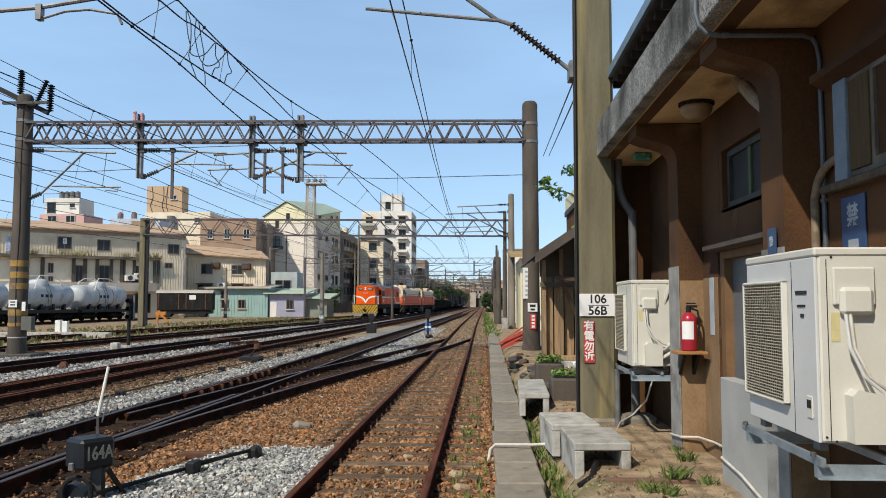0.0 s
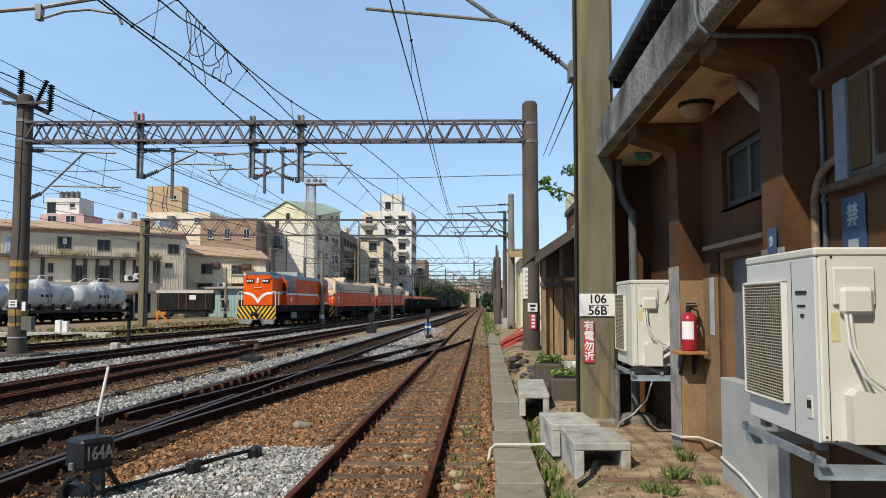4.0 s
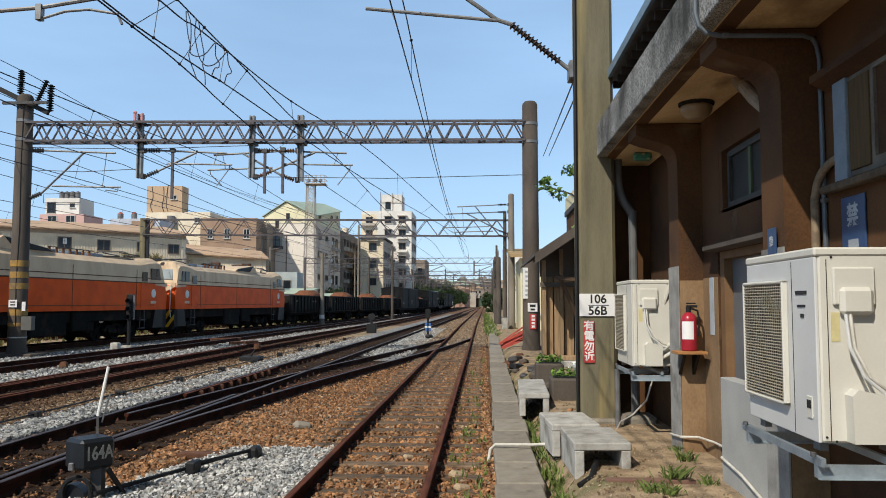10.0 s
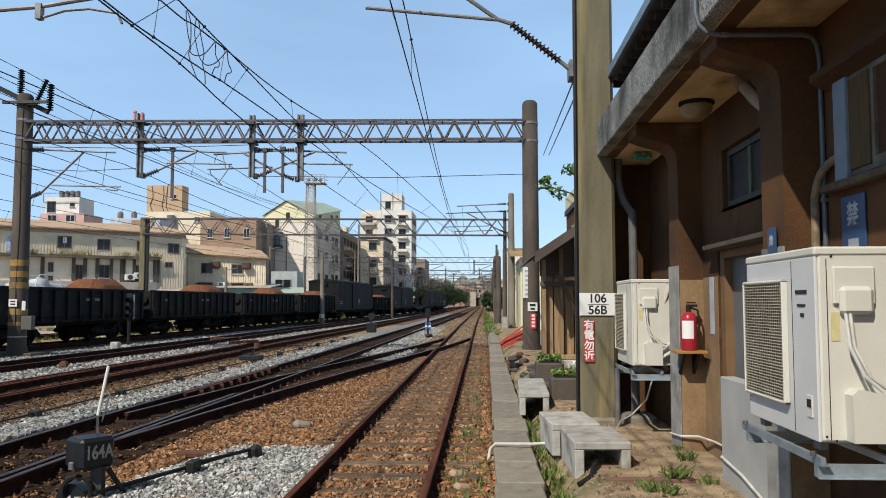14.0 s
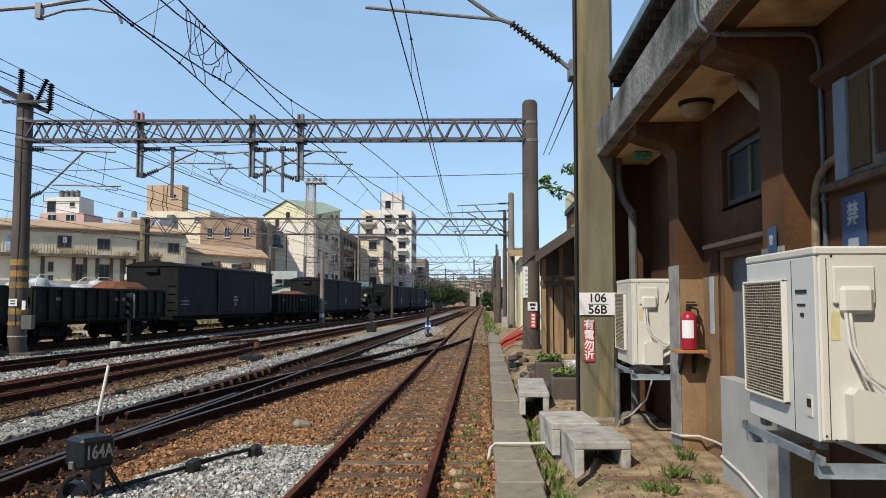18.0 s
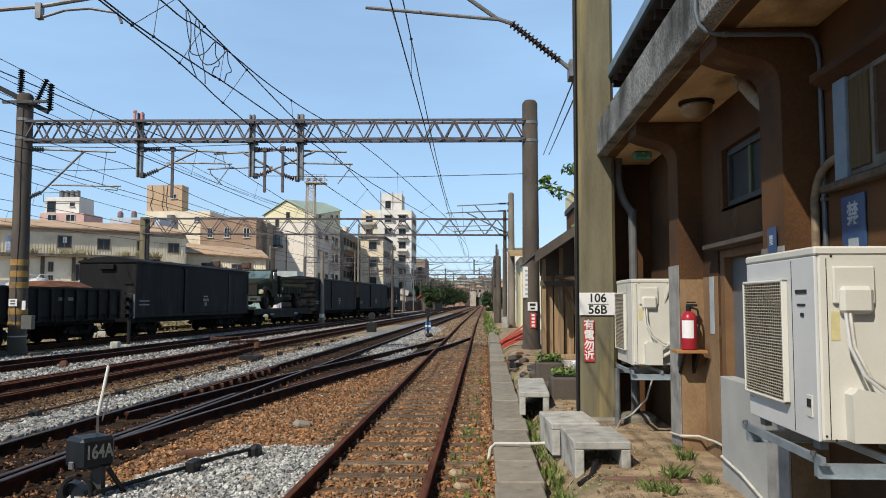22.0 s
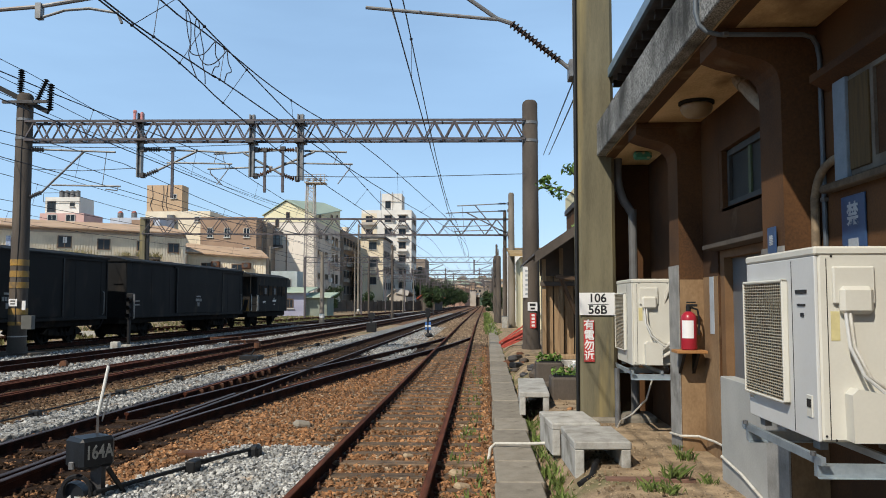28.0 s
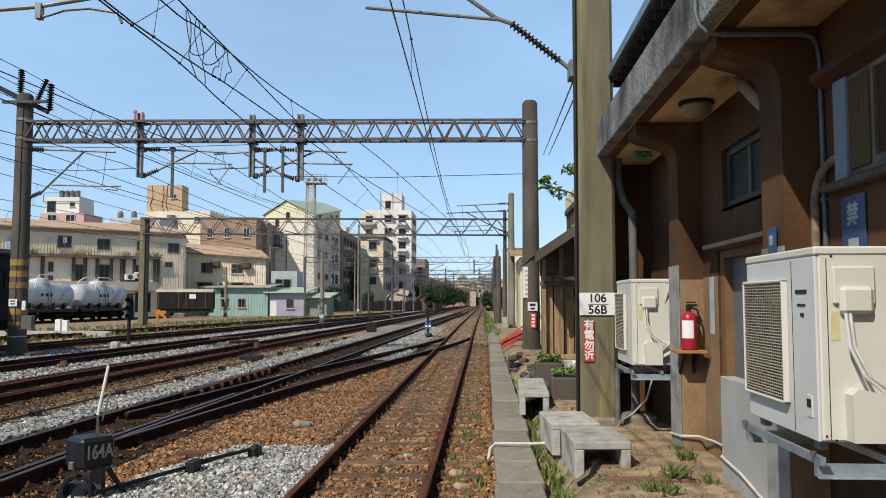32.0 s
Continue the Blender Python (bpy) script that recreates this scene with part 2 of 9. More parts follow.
def text_mesh(body, size, depth=0.0):
    cu = bpy.data.curves.new("lettering", "FONT")
    cu.body, cu.size, cu.align_x, cu.align_y, cu.extrude = body, size, "CENTER", "CENTER", depth
    cu.offset = size * 0.022
    ob = bpy.data.objects.new("lettering", cu)
    scene.collection.objects.link(ob)
    me = bpy.data.meshes.new_from_object(ob.evaluated_get(bpy.context.evaluated_depsgraph_get()))
    bpy.data.objects.remove(ob)
    return me


def lettering(body, size, material, parent, m, name="lettering"):
    me = text_mesh(body, size, 0.001)
    me.materials.clear()
    me.materials.append(material)
    return part(name, me, None, parent, "", m)


def smooth_line(p, n=6):
    """A rounded line through points."""
    p = [Vector(v) for v in p]
    out = []
    for i in range(len(p) - 1):
        a, b, c, d = p[max(i - 1, 0)], p[i], p[i + 1], p[min(i + 2, len(p) - 1)]
        for k in range(n):
            t = k / n
            out.append(0.5 * ((2 * b) + (c - a) * t + (2 * a - 5 * b + 4 * c - d) * t * t + (3 * b - a - 3 * c + d) * t ** 3))
    return out + [p[-1]]


# ---- track lines ----
def train_x(y):
    """Centre line of the train's track: X at a distance Y."""
    if y < 90:
        return -17.06 + 0.084 * (y - 32)
    u = min(y - 90, 75.0)
    return -17.06 + 0.084 * 58 + 0.084 * u - 0.07 * u * u / 150 + max(0.0, y - 165) * 0.014


def t1(y): return -1.07 + max(0.0, y - 60) * 0.004
def t3(y): return -4.95 + max(0.0, y - 8) * 0.0165 - max(0.0, y - 90) * 0.006
def t4(y): return -8.98 + 0.0205 * (y - 14) - max(0.0, y - 90) * 0.010
def t5(y): return -12.62 + 0.058 * (y - 20) - (max(0.0, y - 26) * 0.028) - max(0.0, y - 80) * 0.018
def t7(y): return train_x(y) - 4.6 - max(0.0, 60 - y) * 0.03
def t8(y): return train_x(y) - 22.5


def t2(y):
    """Crossover from track three at y=9 to track one at y=37."""
    s = min(1.0, max(0.0, (y - 9.0) / 28.0))
    s = s - 0.035 * math.sin(2 * math.pi * s)
    return t3(9) + (t1(37) - t3(9)) * s

# ---- ground, ballast and tracks ----
def sheet(name, xs, ys, zf, material, label, category):
    me = Mesh()
    nx = len(xs)
    me.add([(x, y, zf(x, y)) for y in ys for x in xs],
           [(j * nx + i, j * nx + i + 1, (j + 1) * nx + i + 1, (j + 1) * nx + i) for j in range(len(ys) - 1) for i in range(nx - 1)])
    return single(name, me, material, label, category, kind="structure")


def ground_z(x, y):
    s = min(1.0, max(0.0, (x - 0.56) / 0.5))
    base = -0.05 + 0.29 * s * s * (3 - 2 * s)
    if x < -22 and y < 200:
        base += 0.04
    return base + (0.02 * noise.noise(Vector((x * 0.7, y * 0.7, 0))) if -60 < x < 12 and y < 120 else 0)


GX = [-2500, -600, -150, -80, -50, -40, -34, -28, -24, -20, -16, -12, -8, -4, -1, 0.5, 0.62, 0.75, 0.9, 1.06, 1.3, 1.6, 2, 2.5, 3, 4, 6, 9, 14, 30, 100, 600, 2500]
GY = [-300, -40, -10, -2, 2, 4, 5, 6, 7, 8, 9, 10, 11, 12, 14, 16, 18, 20, 23, 26, 30, 35, 40, 50, 60, 75, 90, 120, 160, 250, 500, 1200, 3000]
sheet("ground", GX, GY, ground_z, DIRT, "dry dirt ground with thin grass around the yard", "ground")


def ribbon(name, cf, w0, w1, y0, y1, z, material, label, step=2.0, category="ballast"):
    me = Mesh()
    n = max(2, int((y1 - y0) / step))
    rows = []
    for k in range(n + 1):
        y = y0 + (y1 - y0) * k / n
        c = cf(y)
        j = lambda s: 0.12 * noise.noise(Vector((y * 0.9, s, 3.0)))
        rows.append([(c + w0 - 0.25 + j(1), y, -0.07), (c + w0 + j(2), y, z), (c + (w0 + w1) / 2, y, z + 0.008), (c + w1 + j(3), y, z), (c + w1 + 0.25 + j(4), y, -0.07)])
    vs = [p for r in rows for p in r]
    fs = [(k * 5 + i, k * 5 + i + 1, k * 5 + i + 6, k * 5 + i + 5) for k in range(n) for i in range(4)]
    me.add(vs, fs)
    return single(name, me, material, label, category, kind="structure")


ribbon("ballast_bed", lambda y: 0, -6.2, 0.1, -14, 60, -0.012, BROWN, "rust-brown stone ballast under the near tracks", 1.0)
ribbon("ballast_bed", t1, -6.5, 1.2, 60, 300, -0.012, BROWN, "rust-brown stone ballast under the distant tracks", 6.0)
ribbon("ballast_bed", t3, -1.05, 1.0, -11, 44, -0.004, DARKBED, "dark ballast under the second track, rail shade in its colour")
ribbon("ballast_bed", t2, -0.9, 0.9, 12, 34, -0.0015, DARKBED, "dark ballast under the crossover, rail shade in its colour")
ribbon("ballast_bed", t3, -2.9, -1.9, -11, 60, 0.001, DIRT, "tan dirt and old ballast beside the point rods")
ribbon("ballast_bed", t3, -1.95, -1.15, -11, 120, 0.004, GREYB, "fresh pale grey ballast between two tracks")
ribbon("ballast_bed", t4, -1.3, 1.35, -11, 140, -0.006, BROWN, "rust-brown ballast under a yard track")
ribbon("ballast_bed", t5, -3.0, 2.3, -11, 140, -0.008, GREYB, "fresh pale grey ballast between yard tracks")
ribbon("ballast_bed", t5, -0.95, 0.95, -11, 140, -0.002, BROWN, "dark brown ballast under a yard track")
ribbon("ballast_bed", train_x, -1.6, 1.1, -162, 300, -0.014, BROWN, "dark brown ballast under the main line")
ribbon("ballast_bed", t1, -3.1, -1.35, 24, 56, 0.006, GREYB, "pale grey ballast heap between converging tracks")

RAIL_PROFILE = [(-0.062, 0.0), (0.062, 0.0), (0.062, 0.012), (0.012, 0.03), (0.010, 0.10), (0.033, 0.112), (0.033, 0.143), (0.026, 0.15),
                (-0.026, 0.15), (-0.033, 0.143), (-0.033, 0.112), (-0.010, 0.10), (-0.012, 0.03), (-0.062, 0.012)]


def rail(parent, cf, y0, y1, top, step=1.5, name="rail"):
    me = Mesh()
    n = max(2, int((y1 - y0) / step))
    rings = []
    for k in range(n + 1):
        y = y0 + (y1 - y0) * (k / n) ** 1.3
        rings.append([(cf(y) + u, y, v) for u, v in RAIL_PROFILE])
    me.loft(rings)
    ob = part(name, me, RAIL, parent)
    ob.data.materials.append(top)
    for p in ob.data.polygons:
        if p.normal.z > 0.5 and p.center.z > 0.14:
            p.material_index = 1
    return ob


# yard sleepers darkened: the rails' shade is in their colour too
DARKSL = mat("dark_sleeper", (0.045, 0.027, 0.017), (0.017, 0.011, 0.008), 0.9, scale=5, stretch=(1, 8, 1), bump=0.4, obj_var=0.25, spec=0.12)
dark_sleeper_mesh = Mesh().box(-1.05, 1.05, -0.1, 0.1, -0.11, 0.014, 0.012).data("sleeper", DARKSL)
sleeper_mesh = Mesh().box(-1.05, 1.05, -0.1, 0.1, -0.11, 0.014, 0.012).data("sleeper", SLEEPER)
fast_mesh = Mesh().box(-0.11, -0.05, -0.05, 0.05, 0.0, 0.035, 0.008).box(0.05, 0.11, -0.05, 0.05, 0.0, 0.035, 0.008).cyl((-0.09, 0, 0.03), (-0.09, 0, 0.065), 0.014, n=6).cyl((0.09, 0, 0.03), (0.09, 0, 0.065), 0.014, n=6).data("rail_fastening", RUSTY)


def track(name, cf, y0, y1, top, label, near=0.0, spacing=0.59, fast_to=0.0, half=0.566):
    tr = thing(name, label, "railway track", kind="structure")
    for s in (-half, half):
        rail(tr, lambda y: cf(y) + s, y0, y1, top)
    y = y0
    far = Mesh()
    while y < min(y1, 130):
        a = math.atan((cf(y + 0.5) - cf(y - 0.5)))
        jit = random.uniform(-0.02, 0.02)
        if 0 < y < near:
            part("sleeper", sleeper_mesh if cf is t1 else dark_sleeper_mesh, None, tr, "", pose(cf(y) + jit, y, random.uniform(0.0, 0.022), 0, 0, -math.degrees(a) + random.uniform(-1, 1)))
        else:
            far.box(cf(y) - 1.05, cf(y) + 1.05, y - 0.1, y + 0.1, -0.1, 0.012)
        if 0 < y < fast_to:
            for s in (-half, half):
                part("rail_fastening", fast_mesh, None, tr, "", pose(cf(y) + s, y, 0.012))
        y += spacing
    if far.v:
        tagged(part("sleepers", far, SLEEPER if cf is t1 else DARKSL, tr), kind="stuff")
    return tr


track("railway_track", t1, 1.0 - 0.59 * 20, 300, RAILRUST, "rusty rails on weathered wooden sleepers in brown ballast", near=40, fast_to=22)
track("railway_track", t3, 1.5 - 0.59 * 20, 300, RAILTOP, "worn steel rails on wooden sleepers beside pale ballast", near=36, fast_to=24)
track("railway_track", t4, 3.0 - 0.59 * 22, 300, RAILRUST, "rust-red rails of a yard track on sleepers", near=30, fast_to=26)
track("railway_track", t5, -10.0, 300, RAILTOP, "dark worn rails of a yard track in grey ballast", near=0)
track("railway_track", train_x, -160.0, 420, RAILTOP, "dark rails of the line that the freight train uses", near=0)
track("railway_track", t7, -10.0, 200, RAILRUST, "rusty siding rails in dry grass", near=0)
track("railway_track", t8, 30.0, 86, RAILRUST, "rusty siding rails under parked tank wagons", near=0)
for cf, a, b in ((lambda y: t4(y) - 0.566 + 0.14, 10, 30), (lambda y: t4(y) + 0.566 + 0.16, 8, 26), (lambda y: t4(y) - 0.566 - 0.2, 8, 22)):
    rail(scene.objects["railway_track.002"], cf, a, b, RAILRUST, name="check_rail")
rail(scene.objects["railway_track.001"], lambda y: t3(y) + 0.566 - 0.13, 5, 14, RAILTOP, name="check_rail")
xo = thing("crossover_track", "curved crossover rails between two yard tracks with check rails", "railway track", kind="structure")
rail(xo, lambda y: t2(y) - 0.566, 11.5, 36.5, RAILTOP)
rail(xo, lambda y: t2(y) + 0.566, 9.0, 37.0, RAILTOP)
rail(xo, lambda y: t2(y) + 0.566 - 0.11, 15, 21, RAILRUST, name="check_rail")
rail(xo, lambda y: t3(y) - 0.566 + 0.11, 14, 20, RAILRUST, name="check_rail")
for k in range(44):
    y = 10 + k * 0.59
    part("sleeper", dark_sleeper_mesh, None, xo, "", pose(t2(y), y, -0.006, 0, 0, -4))


blocks = scene.objects["railway_track.002"]
spacer = Mesh().box(-0.19, 0.19, -0.05, 0.05, 0.03, 0.135, 0.012).data("distance_block", RUSTY)
for k in range(7):
    y = 13.2 + k * 0.62
    part("distance_block", spacer, None, blocks, "", pose(t4(y) - 0.766, y, 0.0, 0, 0, 20))
xblock = Mesh().box(-0.16, 0.16, -0.05, 0.05, 0.03, 0.135, 0.012).data("distance_block", RUSTY)
for k in range(9):
    y = 14.6 + k * 0.55
    part("distance_block", xblock, None, xo, "", pose(t3(y) - 0.506, y, 0.0, 0, 0, 25))


def stones(name, count, pick, material, label, smin, smax, category="ballast"):
    """Loose broken stones scattered over a bed, as one mass."""
    v, f = [], []
    cube = [(-1, -1, -1), (1, -1, -1), (1, 1, -1), (-1, 1, -1), (-1, -1, 1), (1, -1, 1), (1, 1, 1), (-1, 1, 1)]
    quads = [(3, 2, 1, 0), (4, 5, 6, 7), (0, 1, 5, 4), (1, 2, 6, 5), (2, 3, 7, 6), (3, 0, 4, 7)]
    rnd = random.Random(len(name) + count)
    for _ in range(count):
        p = pick(rnd)
        if p is None:
            continue
        x, y, z = p
        s = rnd.uniform(smin, smax) * 0.5
        a = rnd.uniform(0, 6.28)
        ca, sa = math.cos(a), math.sin(a)
        tx, ty = rnd.uniform(-0.5, 0.5), rnd.uniform(-0.5, 0.5)
        sx, sy, sz = s * rnd.uniform(0.7, 1.3), s * rnd.uniform(0.6, 1.0), s * rnd.uniform(0.5, 0.8)
        k = len(v)
        for cx, cy, cz in cube:
            ux, uy, uz = cx * sx * rnd.uniform(0.45, 1.0), cy * sy * rnd.uniform(0.45, 1.0), cz * sz * rnd.uniform(0.5, 1.0)
            uz += tx * ux + ty * uy
            v.append((x + ca * ux - sa * uy, y + sa * ux + ca * uy, z + uz))
        f += [tuple(i + k for i in q) for q in quads]
    me = bpy.data.meshes.new(name)
    me.from_pydata(v, [], f)
    me.materials.append(material)
    return tagged(new(name, me), label, category, kind="stuff")


def off_rails(x, y):
    return all(abs(abs(x - c(y)) - 0.566) > 0.09 for c in (t1, t3, t4)) and (y < 9 or y > 38 or abs(abs(x - t2(y)) - 0.566) > 0.09)


def near_y(r, a, b):
    """Distances drawn more densely close by."""
    u = r.random()
    return 1.0 / (1.0 / a + (1.0 / b - 1.0 / a) * u)


def pick_brown(r):
    y = near_y(r, 5.6, 34)
    x = r.uniform(-4.2 if y > 9 else -6.0, 0.12)
    if -3.35 < x < -1.72 and 6 < y < 9.0 + 0.35 * math.sin(x * 5):
        return None
    k = ((y - 1.0) / 0.59 + 0.5) % 1.0 - 0.5
    if abs(x - t1(y)) < 1.05 and abs(k) < 0.15 and r.random() < 0.75:
        return None
    if abs(x - t3(y)) < 1.05 or (y > 10 and abs(x - t2(y)) < 0.8 and y < 34):
        return None
    return (x, y, r.uniform(-0.01, 0.02)) if off_rails(x, y) else None


def pick_dark(r):
    y = near_y(r, 5.6, 34)
    x = t3(y) + r.uniform(-1.05, 1.0) if r.random() < 0.6 or y < 11 else t2(y) + r.uniform(-0.9, 0.9)
    return (x, y, r.uniform(-0.01, 0.015)) if off_rails(x, y) else None


def pick_grey(r):
    y = r.uniform(5.8, 9.3 + 0.3 * math.sin(r.random() * 9))
    x = r.uniform(-3.35 + (y - 8) * 0.25, -1.72)
    return (x, y, r.uniform(-0.01, 0.05)) if off_rails(x, y) else None


def pick_strip(r):
    y = near_y(r, 8, 40)
    return (t3(y) + r.uniform(-1.5 - 0.5 * r.random(), -1.1), y, r.uniform(0.0, 0.03))


def pick_tan(r):
    y = near_y(r, 8, 40)
    return (t3(y) + r.uniform(-2.9, -1.8), y, r.uniform(-0.005, 0.015))


def pick_strip_b(r):
    y = near_y(r, 8, 40)
    return (t4(y) + r.uniform(-1.4, 1.5), y, r.uniform(-0.015, 0.015))


def pick_strip_c(r):
    y = near_y(r, 14, 60)
    x = t5(y) + r.uniform(-2.9, 2.2)
    return (x, y, r.uniform(-0.01, 0.03)) if abs(x - t5(y)) > 0.95 and abs(x - t4(y)) > 1.3 else None


def pick_mid(r):
    y = r.uniform(26, 54)
    return (t1(y) + r.uniform(-3.0, -1.4), y, r.uniform(0, 0.04))


stones("ballast_stones", 46000, pick_brown, STONE_B, "loose rust-brown ballast stones around the near track", 0.02, 0.058)
stones("ballast_stones", 10000, pick_brown, mat("grey_brown_stone", (0.36, 0.265, 0.175), (0.18, 0.125, 0.08), 0.9, scale=8, bump=0.3, isl_var=0.6), "grey-brown weathered stones among the rusty ballast", 0.02, 0.055)
stones("ballast_stones", 9000, pick_dark, STONE_D, "dark ballast stones between the second track's rails", 0.03, 0.07)
stones("ballast_stones", 17000, pick_grey, mat("fresh_grey_stone", (0.52, 0.51, 0.48), (0.27, 0.27, 0.265), 0.85, scale=8, bump=0.3, isl_var=0.6, c3=(0.44, 0.34, 0.25), c3scale=2.5, c3lo=0.6, c3hi=0.7), "heap of fresh grey crushed stone beside the near rail", 0.02, 0.052)
stones("ballast_stones", 3500, pick_dark, STONE_B, "rust-brown stones lying among the dark ballast", 0.02, 0.055)
stones("ballast_stones", 6000, pick_tan, STONE_T, "tan weathered ballast stones beside the point rods", 0.03, 0.07)
stones("ballast_stones", 12000, pick_strip, STONE_G, "pale grey ballast stones between two tracks", 0.04, 0.08)
stones("ballast_stones", 9000, pick_strip_b, STONE_T, "brown ballast stones under a yard track", 0.03, 0.07)
stones("ballast_stones", 14000, pick_strip_c, STONE_G, "pale grey ballast stones beyond the yard tracks", 0.05, 0.10)
def pick_far(r):
    y = near_y(r, 32, 90)
    x = r.uniform(-3.2, 0.2)
    return (x, y, r.uniform(-0.01, 0.03)) if off_rails(x, y) and abs(x - t3(y)) > 0.9 else None


stones("ballast_stones", 9000, pick_far, mat("grey_brown_stone", (0.27, 0.20, 0.14)), "tan-brown ballast stones around the distant near track", 0.04, 0.09)
stones("ballast_stones", 4000, pick_mid, STONE_G, "pale grey stones heaped between converging tracks", 0.05, 0.1)


# ---- the freight train ----
WOODC = mat("raw_chock_timber", (0.42, 0.32, 0.21), (0.30, 0.22, 0.14), 0.9, scale=6, stretch=(6, 1, 1), bump=0.3)
CARS = []   # (thing, distance of its middle along the line at the start)


def wheel_mesh(r, material):
    w = Mesh()
    prof = [(0.0, 0.10), (r * 0.35, 0.10), (r * 0.4, 0.05), (r * 0.8, 0.03), (r * 0.84, 0.06), (r, 0.06), (r * 1.0, -0.04), (r * 1.06, -0.045), (r * 1.06, -0.07), (0.0, -0.06)]
    n = 20
    rings = [[(xx, rr * math.cos(2 * math.pi * i / n), rr * math.sin(2 * math.pi * i / n)) for i in range(n)] for rr, xx in [(max(p, 0.004), q) for p, q in prof]]
    w.loft(rings)
    for i in range(6):
        a = math.pi * i / 3
        w.beam((0.075, 0.12 * math.cos(a), 0.12 * math.sin(a)), (0.06, r * 0.8 * math.cos(a), r * 0.8 * math.sin(a)), 0.05)
    return w.data("wheel", material, True)


WHEEL = wheel_mesh(0.43, SKIRT)
AXLE = Mesh().cyl((-0.56, 0, 0), (0.56, 0, 0), 0.07, n=10).data("axle", SKIRT)
FRAME_SIDE = (Mesh().prism([(-1.25, 0.42), (-1.0, 0.62), (-0.5, 0.66), (-0.35, 0.45), (0.35, 0.45), (0.5, 0.66), (1.0, 0.62), (1.25, 0.42), (1.1, 0.36), (0.8, 0.40), (0.5, 0.30), (-0.5, 0.30), (-0.8, 0.40), (-1.1, 0.36)], "x", 0.72, 0.86)
              .box(0.84, 0.94, -1.0, -0.72, 0.33, 0.55, 0.03).box(0.84, 0.94, 0.72, 1.0, 0.33, 0.55, 0.03)
              .cyl((0.84, -0.15, 0.32), (0.84, -0.15, 0.6), 0.06).cyl((0.84, 0.15, 0.32), (0.84, 0.15, 0.6), 0.06)).data("side_frame", SKIRT, False)
AXLES = []   # axles that roll


def bogie(parent, y, spread=0.85, three=False):
    b = part("bogie", Mesh().box(-0.72, 0.72, -0.3, 0.3, 0.42, 0.72, 0.04), SKIRT, parent, "", pose(0, y, 0))
    part("side_frame", FRAME_SIDE, None, b)
    part("side_frame", FRAME_SIDE, None, b, "", pose(0, 0, 0, 0, 0, 180))
    # added dark box blocks the view through, standing in for shade beneath
    part("motor_case", Mesh().box(-0.5, 0.5, -1.75 if three else -1.1, 1.75 if three else 1.1, 0.16, 0.62, 0.05), SKIRT, b)
    for yy in ((-1.45, 0, 1.45) if three else (-spread, spread)):
        a = part("wheelset", wheelset_mesh(), None, parent, "", pose(0, y + yy, 0.43))
        AXLES.append((a, y + yy))
    return b


WS = []


def wheelset_mesh():
    if not WS:
        bm = bmesh.new()
        for m, s in ((WHEEL, 1), (WHEEL, -1), (AXLE, 1)):
            k = bmesh.new()
            k.from_mesh(m)
            if m is WHEEL:
                bmesh.ops.transform(k, matrix=pose(0.566 * s, 0, 0, 0, 0, 0 if s > 0 else 180), verts=k.verts)
            tmp = bpy.data.meshes.new("tmp")
            k.to_mesh(tmp)
            bm.from_mesh(tmp)
            k.free()
        me = bpy.data.meshes.new("wheelset")
        bm.to_mesh(me)
        bm.free()
        me.materials.append(SKIRT)
        for p in me.polygons:
            p.use_smooth = True
        me.set_sharp_from_angle(angle=radians(35))
        WS.append(me)
    return WS[0]


def coupler(parent, y, s):
    c = Mesh().box(-0.09, 0.09, min(y, y + 0.62 * s), max(y, y + 0.62 * s), 0.78, 0.94, 0.03).box(-0.15, 0.15, min(y + 0.42 * s, y + 0.66 * s), max(y + 0.42 * s, y + 0.66 * s), 0.72, 1.0, 0.05)
    c.tube([(0.35, y, 0.85), (0.37, y + 0.25 * s, 0.6), (0.37, y + 0.5 * s, 0.45)], 0.03)
    return part("coupler", c, BLACK, parent)


def car(name, label, category, s0, s1, group=""):
    c = thing(name, label, category, group=group)
    CARS.append((c, (s0 + s1) / 2))
    return c, s1 - s0


def chevrons(parent, x0, x1, y, z0, z1, s=1, tilt=0.0, n=7, name="warning_stripe"):
    """Yellow bands that fall to the middle of a black buffer board."""
    part("buffer_board", Mesh().prism([(x0, z0 + 0.12), (x0 + 0.05, z0), (x1 - 0.05, z0), (x1, z0 + 0.12), (x1, z1), (x0, z1)], "y", y, y + 0.06), BLACK, parent)
    w = (x1 - x0) / 2
    p = 0.30
    for side in (-1, 1):
        for k in range(-3, n):
            a = k * p
            # band runs from low inside to high outside
            pts = [(a, z0 + 0.03), (a + p * 0.5, z0 + 0.03), (a + p * 0.5 + (z1 - z0 - 0.06) * 0.75, z1 - 0.03), (a + (z1 - z0 - 0.06) * 0.75, z1 - 0.03)]
            if pts[2][0] < 0.03 or pts[0][0] > w - 0.03:
                continue
            pts = [(min(max(u, 0.02), w - 0.03), v) for u, v in clip_band(pts, 0.02, w - 0.03)]
            if len(pts) < 3:
                continue
            cx = (x0 + x1) / 2
            poly = [(cx + side * u, v) for u, v in pts]
            part(name, Mesh().prism(poly, "y", y - 0.012 * s, y + 0.002 * s), YEL, parent)


